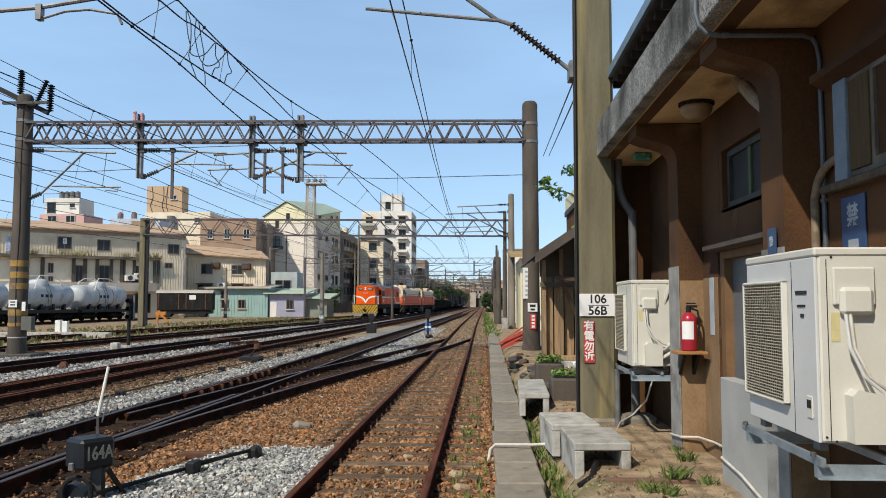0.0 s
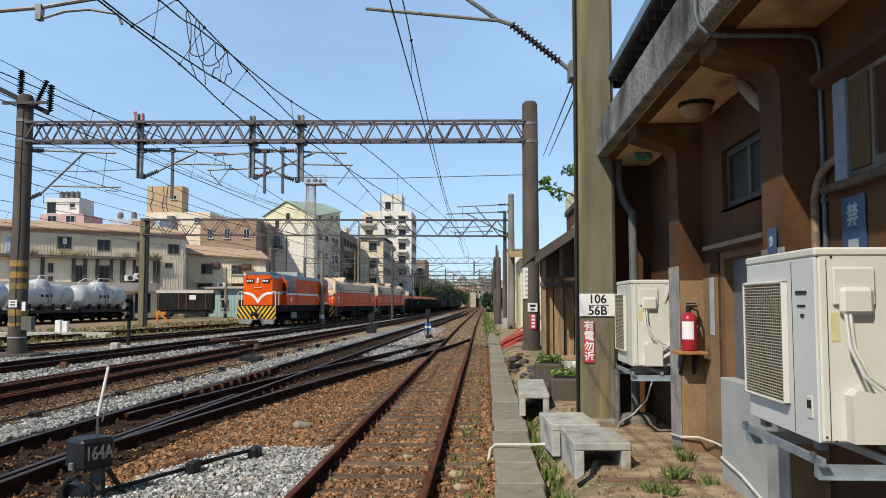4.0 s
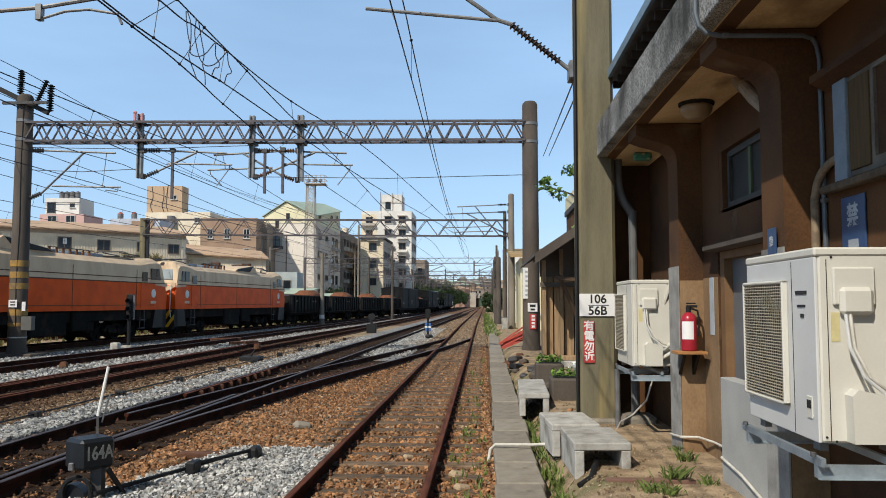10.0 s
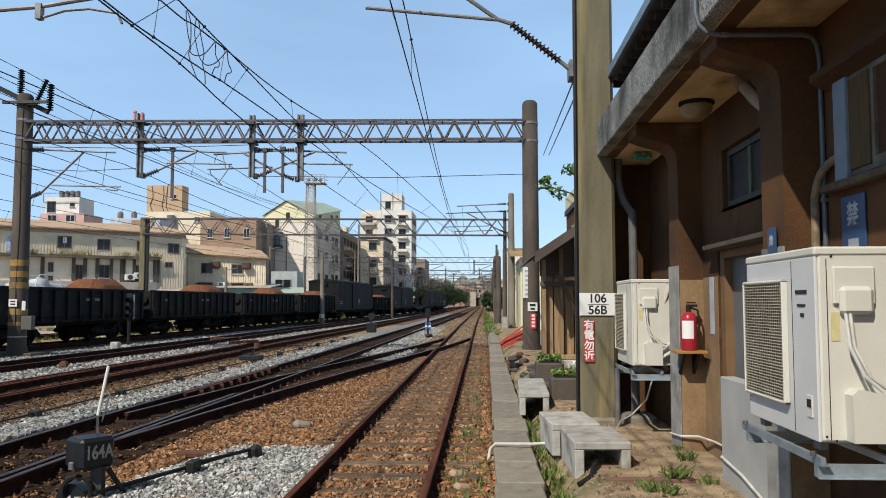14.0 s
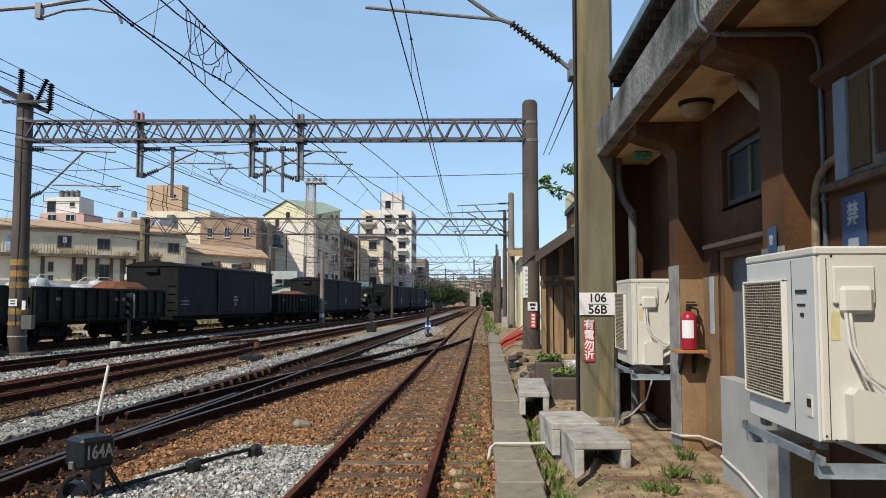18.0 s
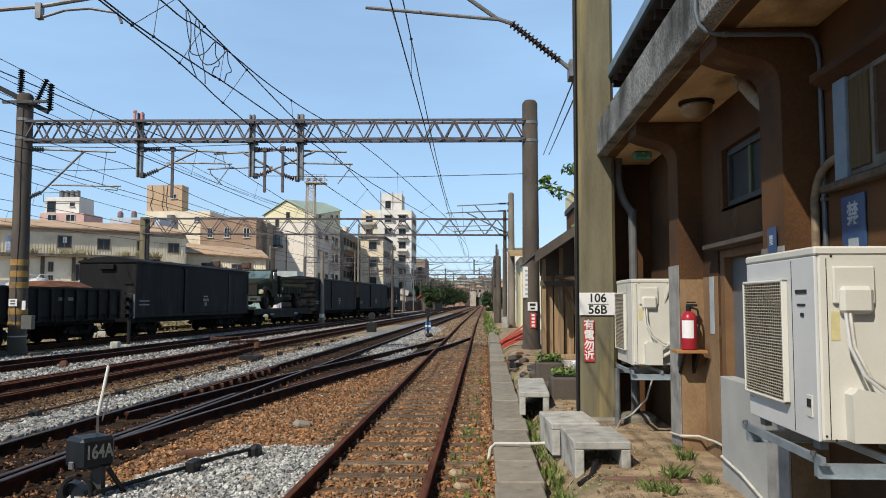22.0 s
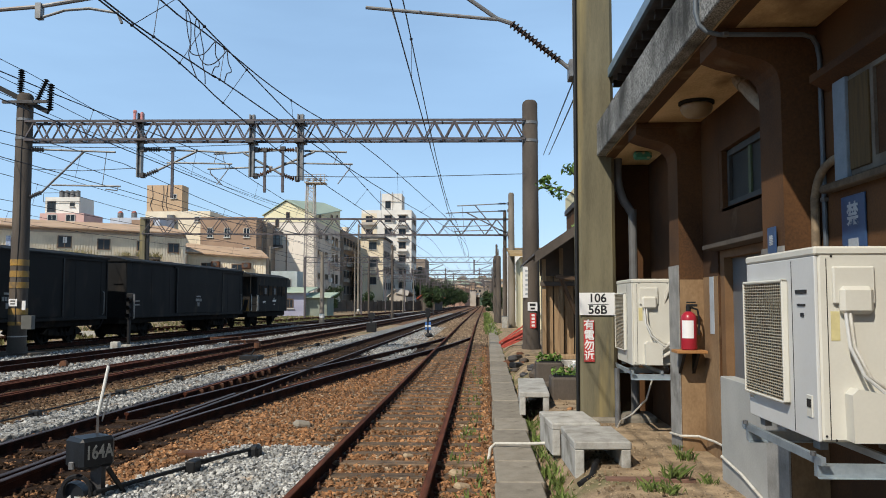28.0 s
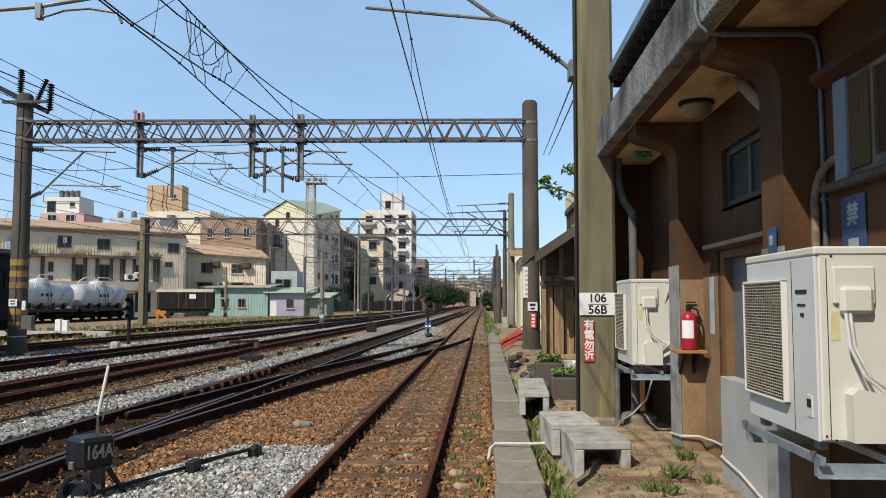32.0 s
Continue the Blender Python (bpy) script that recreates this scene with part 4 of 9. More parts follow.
def boxcar(s0, s1, door=0.5, name="boxcar", cat="freight wagon"):
    c, L = car(name, "dark slate covered freight wagon with sliding doors", cat, s0, s1, "covered wagons of the train")
    h = L / 2
    part("underframe", Mesh().box(-1.1, 1.1, -h, h, 0.65, 0.98, 0.03), SKIRT, c)
    body = part("body", Mesh().prism([(-1.36, 0.98), (1.36, 0.98), (1.36, 3.42), (-1.36, 3.42)], "y", -h, h), BOXM, c)
    part("roof", Mesh().prism([(-1.42, 3.38), (1.42, 3.38), (1.42, 3.44), (0.75, 3.60), (0, 3.66), (-0.75, 3.60), (-1.42, 3.44)], "y", -h - 0.06, h + 0.06), BOXM, c)
    part("sill", Mesh().box(-1.385, 1.385, -h, h, 0.90, 1.02, 0.01), BOXM, c)
    for q in (-1, 1):
        d0 = -h * 0.30
        d = part("sliding_door", Mesh().box(min(q * 1.36, q * 1.41), max(q * 1.36, q * 1.41), d0, d0 + L * 0.42, 1.06, 3.28, 0.01), BOXM, c)
        part("door_rail", Mesh().box(min(q * 1.36, q * 1.43), max(q * 1.36, q * 1.43), d0 - 0.2, h - 0.3, 3.26, 3.34), BOXM, c)
        for y in (d0 + 0.02, d0 + L * 0.42 - 0.1):
            part("door_post", Mesh().box(min(q * 1.4, q * 1.44), max(q * 1.4, q * 1.44), y, y + 0.08, 1.06, 3.28), BLACK, d)
        for z in (1.7, 2.5):
            part("door_rib", Mesh().box(min(q * 1.4, q * 1.425), max(q * 1.4, q * 1.425), d0 + 0.2, d0 + L * 0.42 - 0.3, z, z + 0.06), BOXM, d)
        part("placard", Mesh().box(min(q * 1.41, q * 1.43), max(q * 1.41, q * 1.43), 0.1, 0.85, 1.62, 1.80), BLACK, c)
        for k in range(5):
            part("number_bar", Mesh().box(min(q * 1.43, q * 1.437), max(q * 1.43, q * 1.437), 0.15 + k * 0.14, 0.25 + k * 0.14, 1.645, 1.775), GREYP, c)
        part("number_bar", Mesh().box(min(q * 1.41, q * 1.417), max(q * 1.41, q * 1.417), 0.25, 0.75, 1.86, 1.93), GREYP, c)
        for k in range(8):
            y = -h + 0.5 + k * (L - 1.0) / 7
            part("panel_seam", Mesh().box(min(q * 1.358, q * 1.366), max(q * 1.358, q * 1.366), y, y + 0.03, 1.05, 3.36), BOXM, c)
        part("eave_bead", Mesh().box(min(q * 1.40, q * 1.435), max(q * 1.40, q * 1.435), -h - 0.05, h + 0.05, 3.36, 3.42, 0.008), BOXM, c)
        part("placard", Mesh().box(min(q * 1.41, q * 1.43), max(q * 1.41, q * 1.43), 0.35, 0.6, 1.38, 1.58), STEEL, c)
        part("number_bar", Mesh().box(min(q * 1.36, q * 1.37), max(q * 1.36, q * 1.37), -h + 0.3, -h + 1.2, 1.62, 1.68), STEEL, c)
        part("number_bar", Mesh().box(min(q * 1.36, q * 1.37), max(q * 1.36, q * 1.37), -h + 0.3, -h + 1.2, 1.45, 1.51), STEEL, c)
        for y in (-h + 0.02, h - 0.1):
            part("corner_post", Mesh().box(min(q * 1.35, q * 1.385), max(q * 1.35, q * 1.385), y, y + 0.08, 1.0, 3.4), BOXM, c)
        part("grab_iron", Mesh().tube([(q * 1.38, h - 0.35, 1.1), (q * 1.44, h - 0.35, 1.15), (q * 1.44, h - 0.35, 2.0), (q * 1.38, h - 0.35, 2.05)], 0.02), STEEL, c)
    for s in (-1, 1):
        part("vent_hood", Mesh().box(-0.35, 0.35, min(s * h, s * (h + 0.16)), max(s * h, s * (h + 0.16)), 3.06, 3.30, 0.02), BOXM, c)
        coupler(c, s * h, s)
        for k in range(4):
            part("rung", Mesh().box(0.8, 1.2, min(s * h, s * (h + 0.06)), max(s * h, s * (h + 0.06)), 1.2 + k * 0.4, 1.23 + k * 0.4), BOXM, c)
    for y in (-h + 2.2, h - 2.2):
        bogie(c, y)
    return c


def flatcar(s0, s1):
    c, L = car("flat_wagon", "black steel flat wagon carrying a truck", "freight wagon", s0, s1)
    h = L / 2
    part("deck", Mesh().box(-1.3, 1.3, -h, h, 0.98, 1.12, 0.02), WAGON, c)
    part("side_sill", Mesh().prism([(-h, 0.98), (-h, 0.8), (-h * 0.55, 0.8), (-h * 0.4, 0.55), (h * 0.4, 0.55), (h * 0.55, 0.8), (h, 0.8), (h, 0.98)], "x", 1.2, 1.32), WAGON, c)
    part("side_sill", Mesh().prism([(-h, 0.98), (-h, 0.8), (-h * 0.55, 0.8), (-h * 0.4, 0.55), (h * 0.4, 0.55), (h * 0.55, 0.8), (h, 0.8), (h, 0.98)], "x", -1.32, -1.2), WAGON, c)
    for y in (-h * 0.5, h * 0.35):
        part("number_bar", Mesh().box(1.32, 1.33, y, y + 0.7, 0.72, 0.84), STEEL, c)
    for k in range(5):
        part("chock_block", Mesh().box(-1.2 + k * 0.49, -0.78 + k * 0.49, -h + 0.35, -h + 0.75, 1.12, 1.30 + 0.03 * (k % 2), 0.01), WOODC, c)
    part("deck_plank", Mesh().box(-1.28, 1.28, -h + 0.02, -h + 0.3, 1.12, 1.20, 0.01), WOODC, c)
    for s in (-1, 1):
        coupler(c, s * h, s)
    for y in (-h + 2.0, h - 2.0):
        bogie(c, y)
    return c


DIRTYO = mat("dirty_orange_board", (0.32, 0.17, 0.04), (0.20, 0.11, 0.035), 0.7, scale=5)
GREYR = mat("worn_white_rail", (0.40, 0.40, 0.38), (0.28, 0.28, 0.27), 0.7, scale=6)


def guard_van(s0, s1):
    c, L = car("brake_van", "black brake van with open end platform and side windows", "brake van", s0, s1)
    h = L / 2
    part("underframe", Mesh().box(-1.15, 1.15, -h, h, 0.65, 0.98, 0.03), SKIRT, c)
    b0 = -h + 1.1
    body = part("body", Mesh().box(-1.34, 1.34, b0, h - 0.05, 0.98, 3.2, 0.02), WAGON, c)
    part("roof", Mesh().prism([(-1.42, 3.18), (1.42, 3.18), (1.42, 3.26), (0.8, 3.46), (0, 3.52), (-0.8, 3.46), (-1.42, 3.26)], "y", -h, h + 0.05), WAGON, c)
    for q in (-1, 1):
        for k in range(6):
            y = b0 + 0.28 + k * 0.86
            w = part("window_frame", Mesh().box(min(q * 1.33, q * 1.365), max(q * 1.33, q * 1.365), y, y + 0.70, 1.98, 2.70, 0.01), BOXM, body)
            part("pane", Mesh().box(min(q * 1.36, q * 1.372), max(q * 1.36, q * 1.372), y + 0.06, y + 0.64, 2.04, 2.64), mat("brown_shaded_pane", (0.075, 0.05, 0.03), (0.022, 0.018, 0.015), 0.85, scale=1.6, bump=0, spec=0.05, lo=0.42, hi=0.58), w)
            if k in (1, 3):
                part("window_blind", Mesh().box(min(q * 1.37, q * 1.376), max(q * 1.37, q * 1.376), y + 0.1, y + 0.46, 2.1, 2.5), mat("pale_blind", (0.16, 0.17, 0.18), None, 0.8, scale=6), w)
        for z in (1.86, 2.78):
            part("body_rail", Mesh().box(min(q * 1.335, q * 1.36), max(q * 1.335, q * 1.36), b0 + 0.05, h - 0.1, z, z + 0.05), WAGON, body)
        for y in (-h + 0.06, b0 - 0.06, b0 + 0.16):
            part("handrail", Mesh().tube([(q * 1.32, y, 1.05), (q * 1.38, y, 1.1), (q * 1.38, y, 2.0), (q * 1.32, y, 2.05)], 0.028), GREYR, c)
        part("platform_rail", Mesh().tube([(q * 1.3, -h + 0.1, 1.9), (q * 1.3, b0, 1.9)], 0.022).tube([(q * 1.3, -h + 0.1, 1.45), (q * 1.3, b0, 1.45)], 0.02), WAGON, c)
        part("roof_post", Mesh().cyl((q * 1.3, -h + 0.08, 1.0), (q * 1.3, -h + 0.08, 3.2), 0.035), WAGON, c)
        for y0, y1, z0, z1 in ((0.5, 1.15, 1.62, 1.75), (0.62, 0.95, 1.84, 1.89), (-1.3, -0.8, 1.62, 1.66), (-1.3, -0.9, 1.53, 1.57), (0.7, 0.9, 1.42, 1.47)):
            part("number_bar", Mesh().box(min(q * 1.34, q * 1.35), max(q * 1.34, q * 1.35), y0, y1, z0, z1), WHITE, c)
    part("warning_board", Mesh().box(-1.2, 1.2, -h + 0.02, -h + 0.06, 1.05, 1.75), DIRTYO, c)
    for k in range(5):
        part("warning_stripe", Mesh().prism([(-1.2 + k * 0.5, 1.06), (-0.95 + k * 0.5, 1.06), (-1.0 + k * 0.5 + 0.2, 1.74), (-1.25 + k * 0.5 + 0.2, 1.74)], "y", -h + 0.005, -h + 0.02), BLACK, c)
    for y in (-h + 1.6, h - 1.4):
        for q in (-1, 1):
            part("axle_guard", Mesh().prism([(y - 0.45, 0.66), (y + 0.45, 0.66), (y + 0.15, 0.3), (y - 0.15, 0.3)], "x", q * 0.74, q * 0.84), SKIRT, c)
            part("leaf_spring", Mesh().box(min(q * 0.84, q * 0.94), max(q * 0.84, q * 0.94), y - 0.6, y + 0.6, 0.55, 0.64, 0.02), SKIRT, c)
        a = part("wheelset", wheelset_mesh(), None, c, "", pose(0, y, 0.43))
        AXLES.append((a, y))
    for s in (-1, 1):
        coupler(c, s * h, s)
    return c


def camo(name):
    """Olive paint broken by large brown and black patches."""
    return mat(name, (0.026, 0.033, 0.020), (0.020, 0.026, 0.016), 0.75, scale=1.1, fine=3, lo=0.48, hi=0.52, bump=0.05, spec=0.15, c3=(0.030, 0.018, 0.012), c3scale=1.6, c3lo=0.54, c3hi=0.56)


def army_truck(carrier_mid):
    """Heavy bonneted cargo truck chained on the flat wagon; it moves with the train."""
    G = camo("camouflage_truck_paint")
    TY = mat("tyre_rubber", (0.018, 0.018, 0.018), (0.011, 0.011, 0.011), 0.9, scale=10, bump=0.3, spec=0.1)
    RED = mat("red_lens", (0.75, 0.02, 0.01), (0.60, 0.02, 0.01), 0.3, scale=5, bump=0)
    CHR = mat("dull_bumper_steel", (0.10, 0.105, 0.095), (0.06, 0.065, 0.06), 0.6, 0.2, scale=4)
    c = thing("cargo_truck", "camouflaged bonneted cargo truck with stake bed, chained on a flat wagon", "truck")
    CARS.append((c, carrier_mid))
    z, h = 1.12, 4.6
    f = -h
    hood = Mesh()
    ring = lambda y, w, z0, z1: [(-w, y, z0), (w, y, z0), (w, y, z1 - 0.16), (w - 0.16, y, z1), (-w + 0.16, y, z1), (-w, y, z1 - 0.16)]
    hood.loft([ring(f + 0.22, 0.86, z + 0.80, z + 1.72), ring(f + 0.34, 0.92, z + 0.76, z + 1.80), ring(f + 1.2, 0.98, z + 0.78, z + 1.92), ring(f + 2.15, 1.05, z + 0.8, z + 2.05)])
    part("hood", hood, G, c)
    part("grille", Mesh().box(-0.80, 0.80, f + 0.17, f + 0.23, z + 0.95, z + 1.66, 0.015), mat("dark_grille_mesh", (0.018, 0.017, 0.013), None, 0.8, scale=10, bump=0.3), c)
    part("grille_frame", Mesh().box(-0.88, -0.80, f + 0.13, f + 0.23, z + 0.88, z + 1.72, 0.015).box(0.80, 0.88, f + 0.13, f + 0.23, z + 0.88, z + 1.72, 0.015).box(-0.8, 0.8, f + 0.13, f + 0.23, z + 1.64, z + 1.72, 0.015).box(-0.8, 0.8, f + 0.13, f + 0.23, z + 0.88, z + 0.96, 0.015), G, c)
    part("grille_bar", Mesh().box(-0.03, 0.03, f + 0.15, f + 0.18, z + 0.96, z + 1.64), RUSTY, c)
    part("bumper", Mesh().box(-1.18, 1.18, f - 0.05, f + 0.18, z + 0.50, z + 0.84, 0.03), CHR, c)
    for q in (-1, 1):
        part("bumper_recess", Mesh().box(q * 0.72 - 0.22, q * 0.72 + 0.22, f - 0.06, f - 0.045, z + 0.60, z + 0.74), BLACK, c)
    part("reflector_board", Mesh().box(-0.62, 0.02, f - 0.04, f - 0.01, z + 0.30, z + 0.44), RED, c, "red reflector board under the bumper")
    for q in (-1, 1):
        lm = part("headlight", Mesh().prism([(q * 0.92, z + 1.02), (q * 1.22, z + 1.02), (q * 1.24, z + 1.20), (q * 1.08, z + 1.30), (q * 0.92, z + 1.26)], "y", f + 0.30, f + 0.44), mat("clear_lamp_lens", (0.50, 0.50, 0.46), None, 0.2, scale=8, bump=0), c)
        part("indicator", Mesh().box(min(q * 1.08, q * 1.22), max(q * 1.08, q * 1.22), f + 0.285, f + 0.30, z + 1.04, z + 1.14), YEL, lm)
        fd = [(f + 0.42, z + 0.78), (f + 0.40, z + 1.10), (f + 0.62, z + 1.36), (f + 1.0, z + 1.50), (f + 1.5, z + 1.48), (f + 1.92, z + 1.22), (f + 2.1, z + 0.85), (f + 1.95, z + 0.80), (f + 1.78, z + 1.06), (f + 1.45, z + 1.26), (f + 1.02, z + 1.26), (f + 0.72, z + 1.05), (f + 0.62, z + 0.78)]
        part("mudguard", Mesh().prism(fd, "x", q * 0.84, q * 1.24), G, c)
        dr = part("door", Mesh().box(min(q * 1.13, q * 1.17), max(q * 1.13, q * 1.17), f + 2.2, f + 3.2, z + 0.85, z + 2.0, 0.01), G, c)
        part("door_handle", Mesh().box(min(q * 1.17, q * 1.20), max(q * 1.17, q * 1.20), f + 3.0, f + 3.14, z + 1.72, z + 1.77), BLACK, dr)
        part("side_window", Mesh().prism([(f + 2.34, z + 2.02), (f + 3.16, z + 2.02), (f + 3.16, z + 2.5), (f + 2.56, z + 2.5)], "x", q * 1.09, q * 1.135), GLASSD, dr)
        part("mirror", Mesh().box(min(q * 1.30, q * 1.48), max(q * 1.30, q * 1.48), f + 2.2, f + 2.28, z + 1.85, z + 2.4, 0.02), BLACK, c)
        part("mirror_arm", Mesh().tube([(q * 1.12, f + 2.3, z + 2.45), (q * 1.38, f + 2.24, z + 2.38)], 0.02).tube([(q * 1.15, f + 2.3, z + 1.8), (q * 1.38, f + 2.24, z + 1.88)], 0.02), BLACK, c)
        tk = part("fuel_tank", Mesh().cyl((q * 0.92, f + 2.5, z + 0.58), (q * 0.92, f + 3.6, z + 0.58), 0.30, n=16), G, c)
        part("tank_step", Mesh().box(min(q * 0.9, q * 1.25), max(q * 0.9, q * 1.25), f + 2.55, f + 3.2, z + 0.84, z + 0.88), BLACK, tk)
        for y in (f + 1.22, h - 1.55):
            t = part("tyre", Mesh().loft([[(x, y + r_ * math.cos(math.pi * i / 11), z + 0.55 + r_ * math.sin(math.pi * i / 11)) for i in range(22)] for x, r_ in ((q * 0.80, 0.46), (q * 0.84, 0.54), (q * 1.10, 0.55), (q * 1.15, 0.47))]), TY, c)
            part("rim", Mesh().cyl((q * 1.12, y, z + 0.55), (q * 1.165, y, z + 0.55), 0.29, 0.24, n=18), G, t)
            part("hub", Mesh().cyl((q * 1.15, y, z + 0.55), (q * 1.21, y, z + 0.55), 0.11, n=12), BLACK, t)
        part("wheel_chock", Mesh().prism([(f + 1.95, z), (f + 2.4, z), (f + 1.95, z + 0.26)], "x", q * 0.84, q * 1.12), WOODC, c)
        part("rear_mudguard", Mesh().prism([(h - 2.3, z + 1.0), (h - 2.05, z + 1.22), (h - 1.05, z + 1.22), (h - 0.8, z + 0.95), (h - 0.9, z + 0.92), (h - 1.1, z + 1.16), (h - 2.0, z + 1.16), (h - 2.2, z + 0.95)], "x", q * 0.84, q * 1.18), G, c)
        for k in range(4):
            y = f + 4.0 + k * 0.55
            part("bed_support", Mesh().box(min(q * 1.0, q * 1.06), max(q * 1.0, q * 1.06), y, y + 0.05, z + 0.4, z + 1.08), G, c)
        part("side_bar", Mesh().tube([(q * 1.05, f + 3.95, z + 0.42), (q * 1.05, f + 5.8, z + 0.42)], 0.025).tube([(q * 1.05, f + 3.95, z + 0.72), (q * 1.05, f + 5.8, z + 0.72)], 0.025), G, c)
        part("bed_side", Mesh().box(min(q * 1.16, q * 1.20), max(q * 1.16, q * 1.20), f + 3.75, h, z + 1.26, z + 1.62, 0.01), G, c)
        for k in range(9):
            y = f + 3.78 + k * 0.66
            part("bed_stake", Mesh().box(min(q * 1.20, q * 1.25), max(q * 1.20, q * 1.25), y, y + 0.09, z + 1.10, z + 2.22), G, c)
        for zz in (1.86, 2.14):
            part("rack_slat", Mesh().box(min(q * 1.16, q * 1.20), max(q * 1.16, q * 1.20), f + 3.75, h, z + zz, z + zz + 0.09, 0.01), G, c)
        for y0, y1 in ((f + 0.4, f - 0.9), (h - 0.3, h + 0.9)):
            part("lashing_chain", Mesh().tube([(q * 0.6, y0, z + 0.62), (q * 1.1, y1, z + 0.02)], 0.018, 5), BLACK, c)
    cab = Mesh()
    cr_ = lambda y, w, z1: [(-1.12, y, z + 0.8), (1.12, y, z + 0.8), (1.12, y, z + 2.0), (w, y, z1), (-w, y, z1), (-1.12, y, z + 2.0)]
    cab.loft([cr_(f + 2.15, 1.12, z + 2.01), cr_(f + 2.52, 1.04, z + 2.62), cr_(f + 2.9, 1.03, z + 2.70), cr_(f + 3.35, 1.04, z + 2.66)])
    part("cab", cab, G, c)
    # blue-green base colour stands in for sky reflected on the windscreen
    part("windscreen", Mesh().prism([(f + 2.12, z + 2.06), (f + 2.17, z + 2.06), (f + 2.49, z + 2.58), (f + 2.44, z + 2.58)], "x", -0.98, 0.98), mat("sky_toned_windscreen", (0.10, 0.16, 0.18), (0.06, 0.10, 0.11), 0.15, scale=2, bump=0, spec=0.6), c)
    part("wiper", Mesh().tube([(-0.5, f + 2.12, z + 2.06), (-0.1, f + 2.28, z + 2.36)], 0.012, 5).tube([(0.4, f + 2.12, z + 2.06), (0.75, f + 2.28, z + 2.36)], 0.012, 5), BLACK, c)
    part("bed_floor", Mesh().box(-1.2, 1.2, f + 3.75, h, z + 1.08, z + 1.25, 0.02), G, c)
    part("headboard", Mesh().box(-1.2, 1.2, f + 3.68, f + 3.75, z + 1.2, z + 2.3, 0.01), G, c)
    part("tailboard", Mesh().box(-1.16, 1.16, h - 0.06, h - 0.001, z + 1.26, z + 1.85, 0.01), G, c)
    part("chassis", Mesh().box(-0.5, 0.5, f + 0.3, h - 0.1, z + 0.55, z + 0.82), BLACK, c)
    for y in (f + 1.22, h - 1.55):
        part("axle", Mesh().cyl((-0.85, y, z + 0.55), (0.85, y, z + 0.55), 0.09, n=10), BLACK, c)
    part("exhaust_pipe", Mesh().tube([(0.95, f + 3.52, z + 0.9), (0.95, f + 3.52, z + 2.6), (0.95, f + 3.60, z + 2.75)], 0.06, 10), BLACK, c)
    part("data_plate", Mesh().box(1.20, 1.207, f + 3.9, f + 4.3, z + 1.32, z + 1.50), mat("dull_white_plate", (0.35, 0.35, 0.32), None, 0.7, scale=6), c)


diesel(82.2, 96.7)
electric(97.5, 113.7)
electric(114.4, 130.8, -1)
gondola(132.1, 141.9, [(0.69, 0.99, 2.62)], 1)
gondola(142.6, 152.5, [(0.68, 0.99, 2.58)], 2)
gondola(153.6, 163.4, [(0.67, 0.99, 2.58)], 3)
gondola(164.4, 174.3, [(0.65, 0.99, 2.52)], 4)
boxcar(175.5, 188.9)
gondola(190.0, 199.6, [(0.5, 0.97, 2.42)], 5)
boxcar(200.8, 214.1)
flatcar(215.2, 226.9)
army_truck((215.2 + 226.9) / 2 + 0.2)
boxcar(228.0, 241.3)
boxcar(242.7, 256.0)
guard_van(257.3, 264.2)

TRAVEL = [(0, -1.8), (5.9, 44.84), (9, 68.4), (12, 91.2), (17, 129.2), (20, 151.5), (24, 180.4), (28, 208.8), (32, 236.8)]


def travelled(t):
    """How far the train has come at t seconds, along the view's depth."""
    i = max(0, min(len(TRAVEL) - 2, sum(1 for a, _ in TRAVEL if a <= t) - 1))
    n = len(TRAVEL)
    slope = lambda k: (TRAVEL[min(k + 1, n - 1)][1] - TRAVEL[max(k - 1, 0)][1]) / (TRAVEL[min(k + 1, n - 1)][0] - TRAVEL[max(k - 1, 0)][0])
    (a, p), (b, q) = TRAVEL[i], TRAVEL[i + 1]
    d = b - a
    u = (t - a) / d
    return p * (2 * u ** 3 - 3 * u ** 2 + 1) + slope(i) * d * (u ** 3 - 2 * u ** 2 + u) + q * (3 * u ** 2 - 2 * u ** 3) + slope(i + 1) * d * (u ** 3 - u ** 2)


def car_pose(mid, t):
    y = mid - travelled(t)
    a = math.atan((train_x(y + 5) - train_x(y - 5)) / 10)
    return pose(train_x(y), y, 0.15, 0, 0, -math.degrees(a))


def motions():
    for c, mid in CARS:
        walk(c, [(t, car_pose(mid, t)) for t in range(0, 33)])
    for a, y in AXLES:
        walk(a, [(k / 15, pose(0, y, 0.43, math.degrees(travelled(k / 15) / 0.43) % 360)) for k in range(0, 481)])


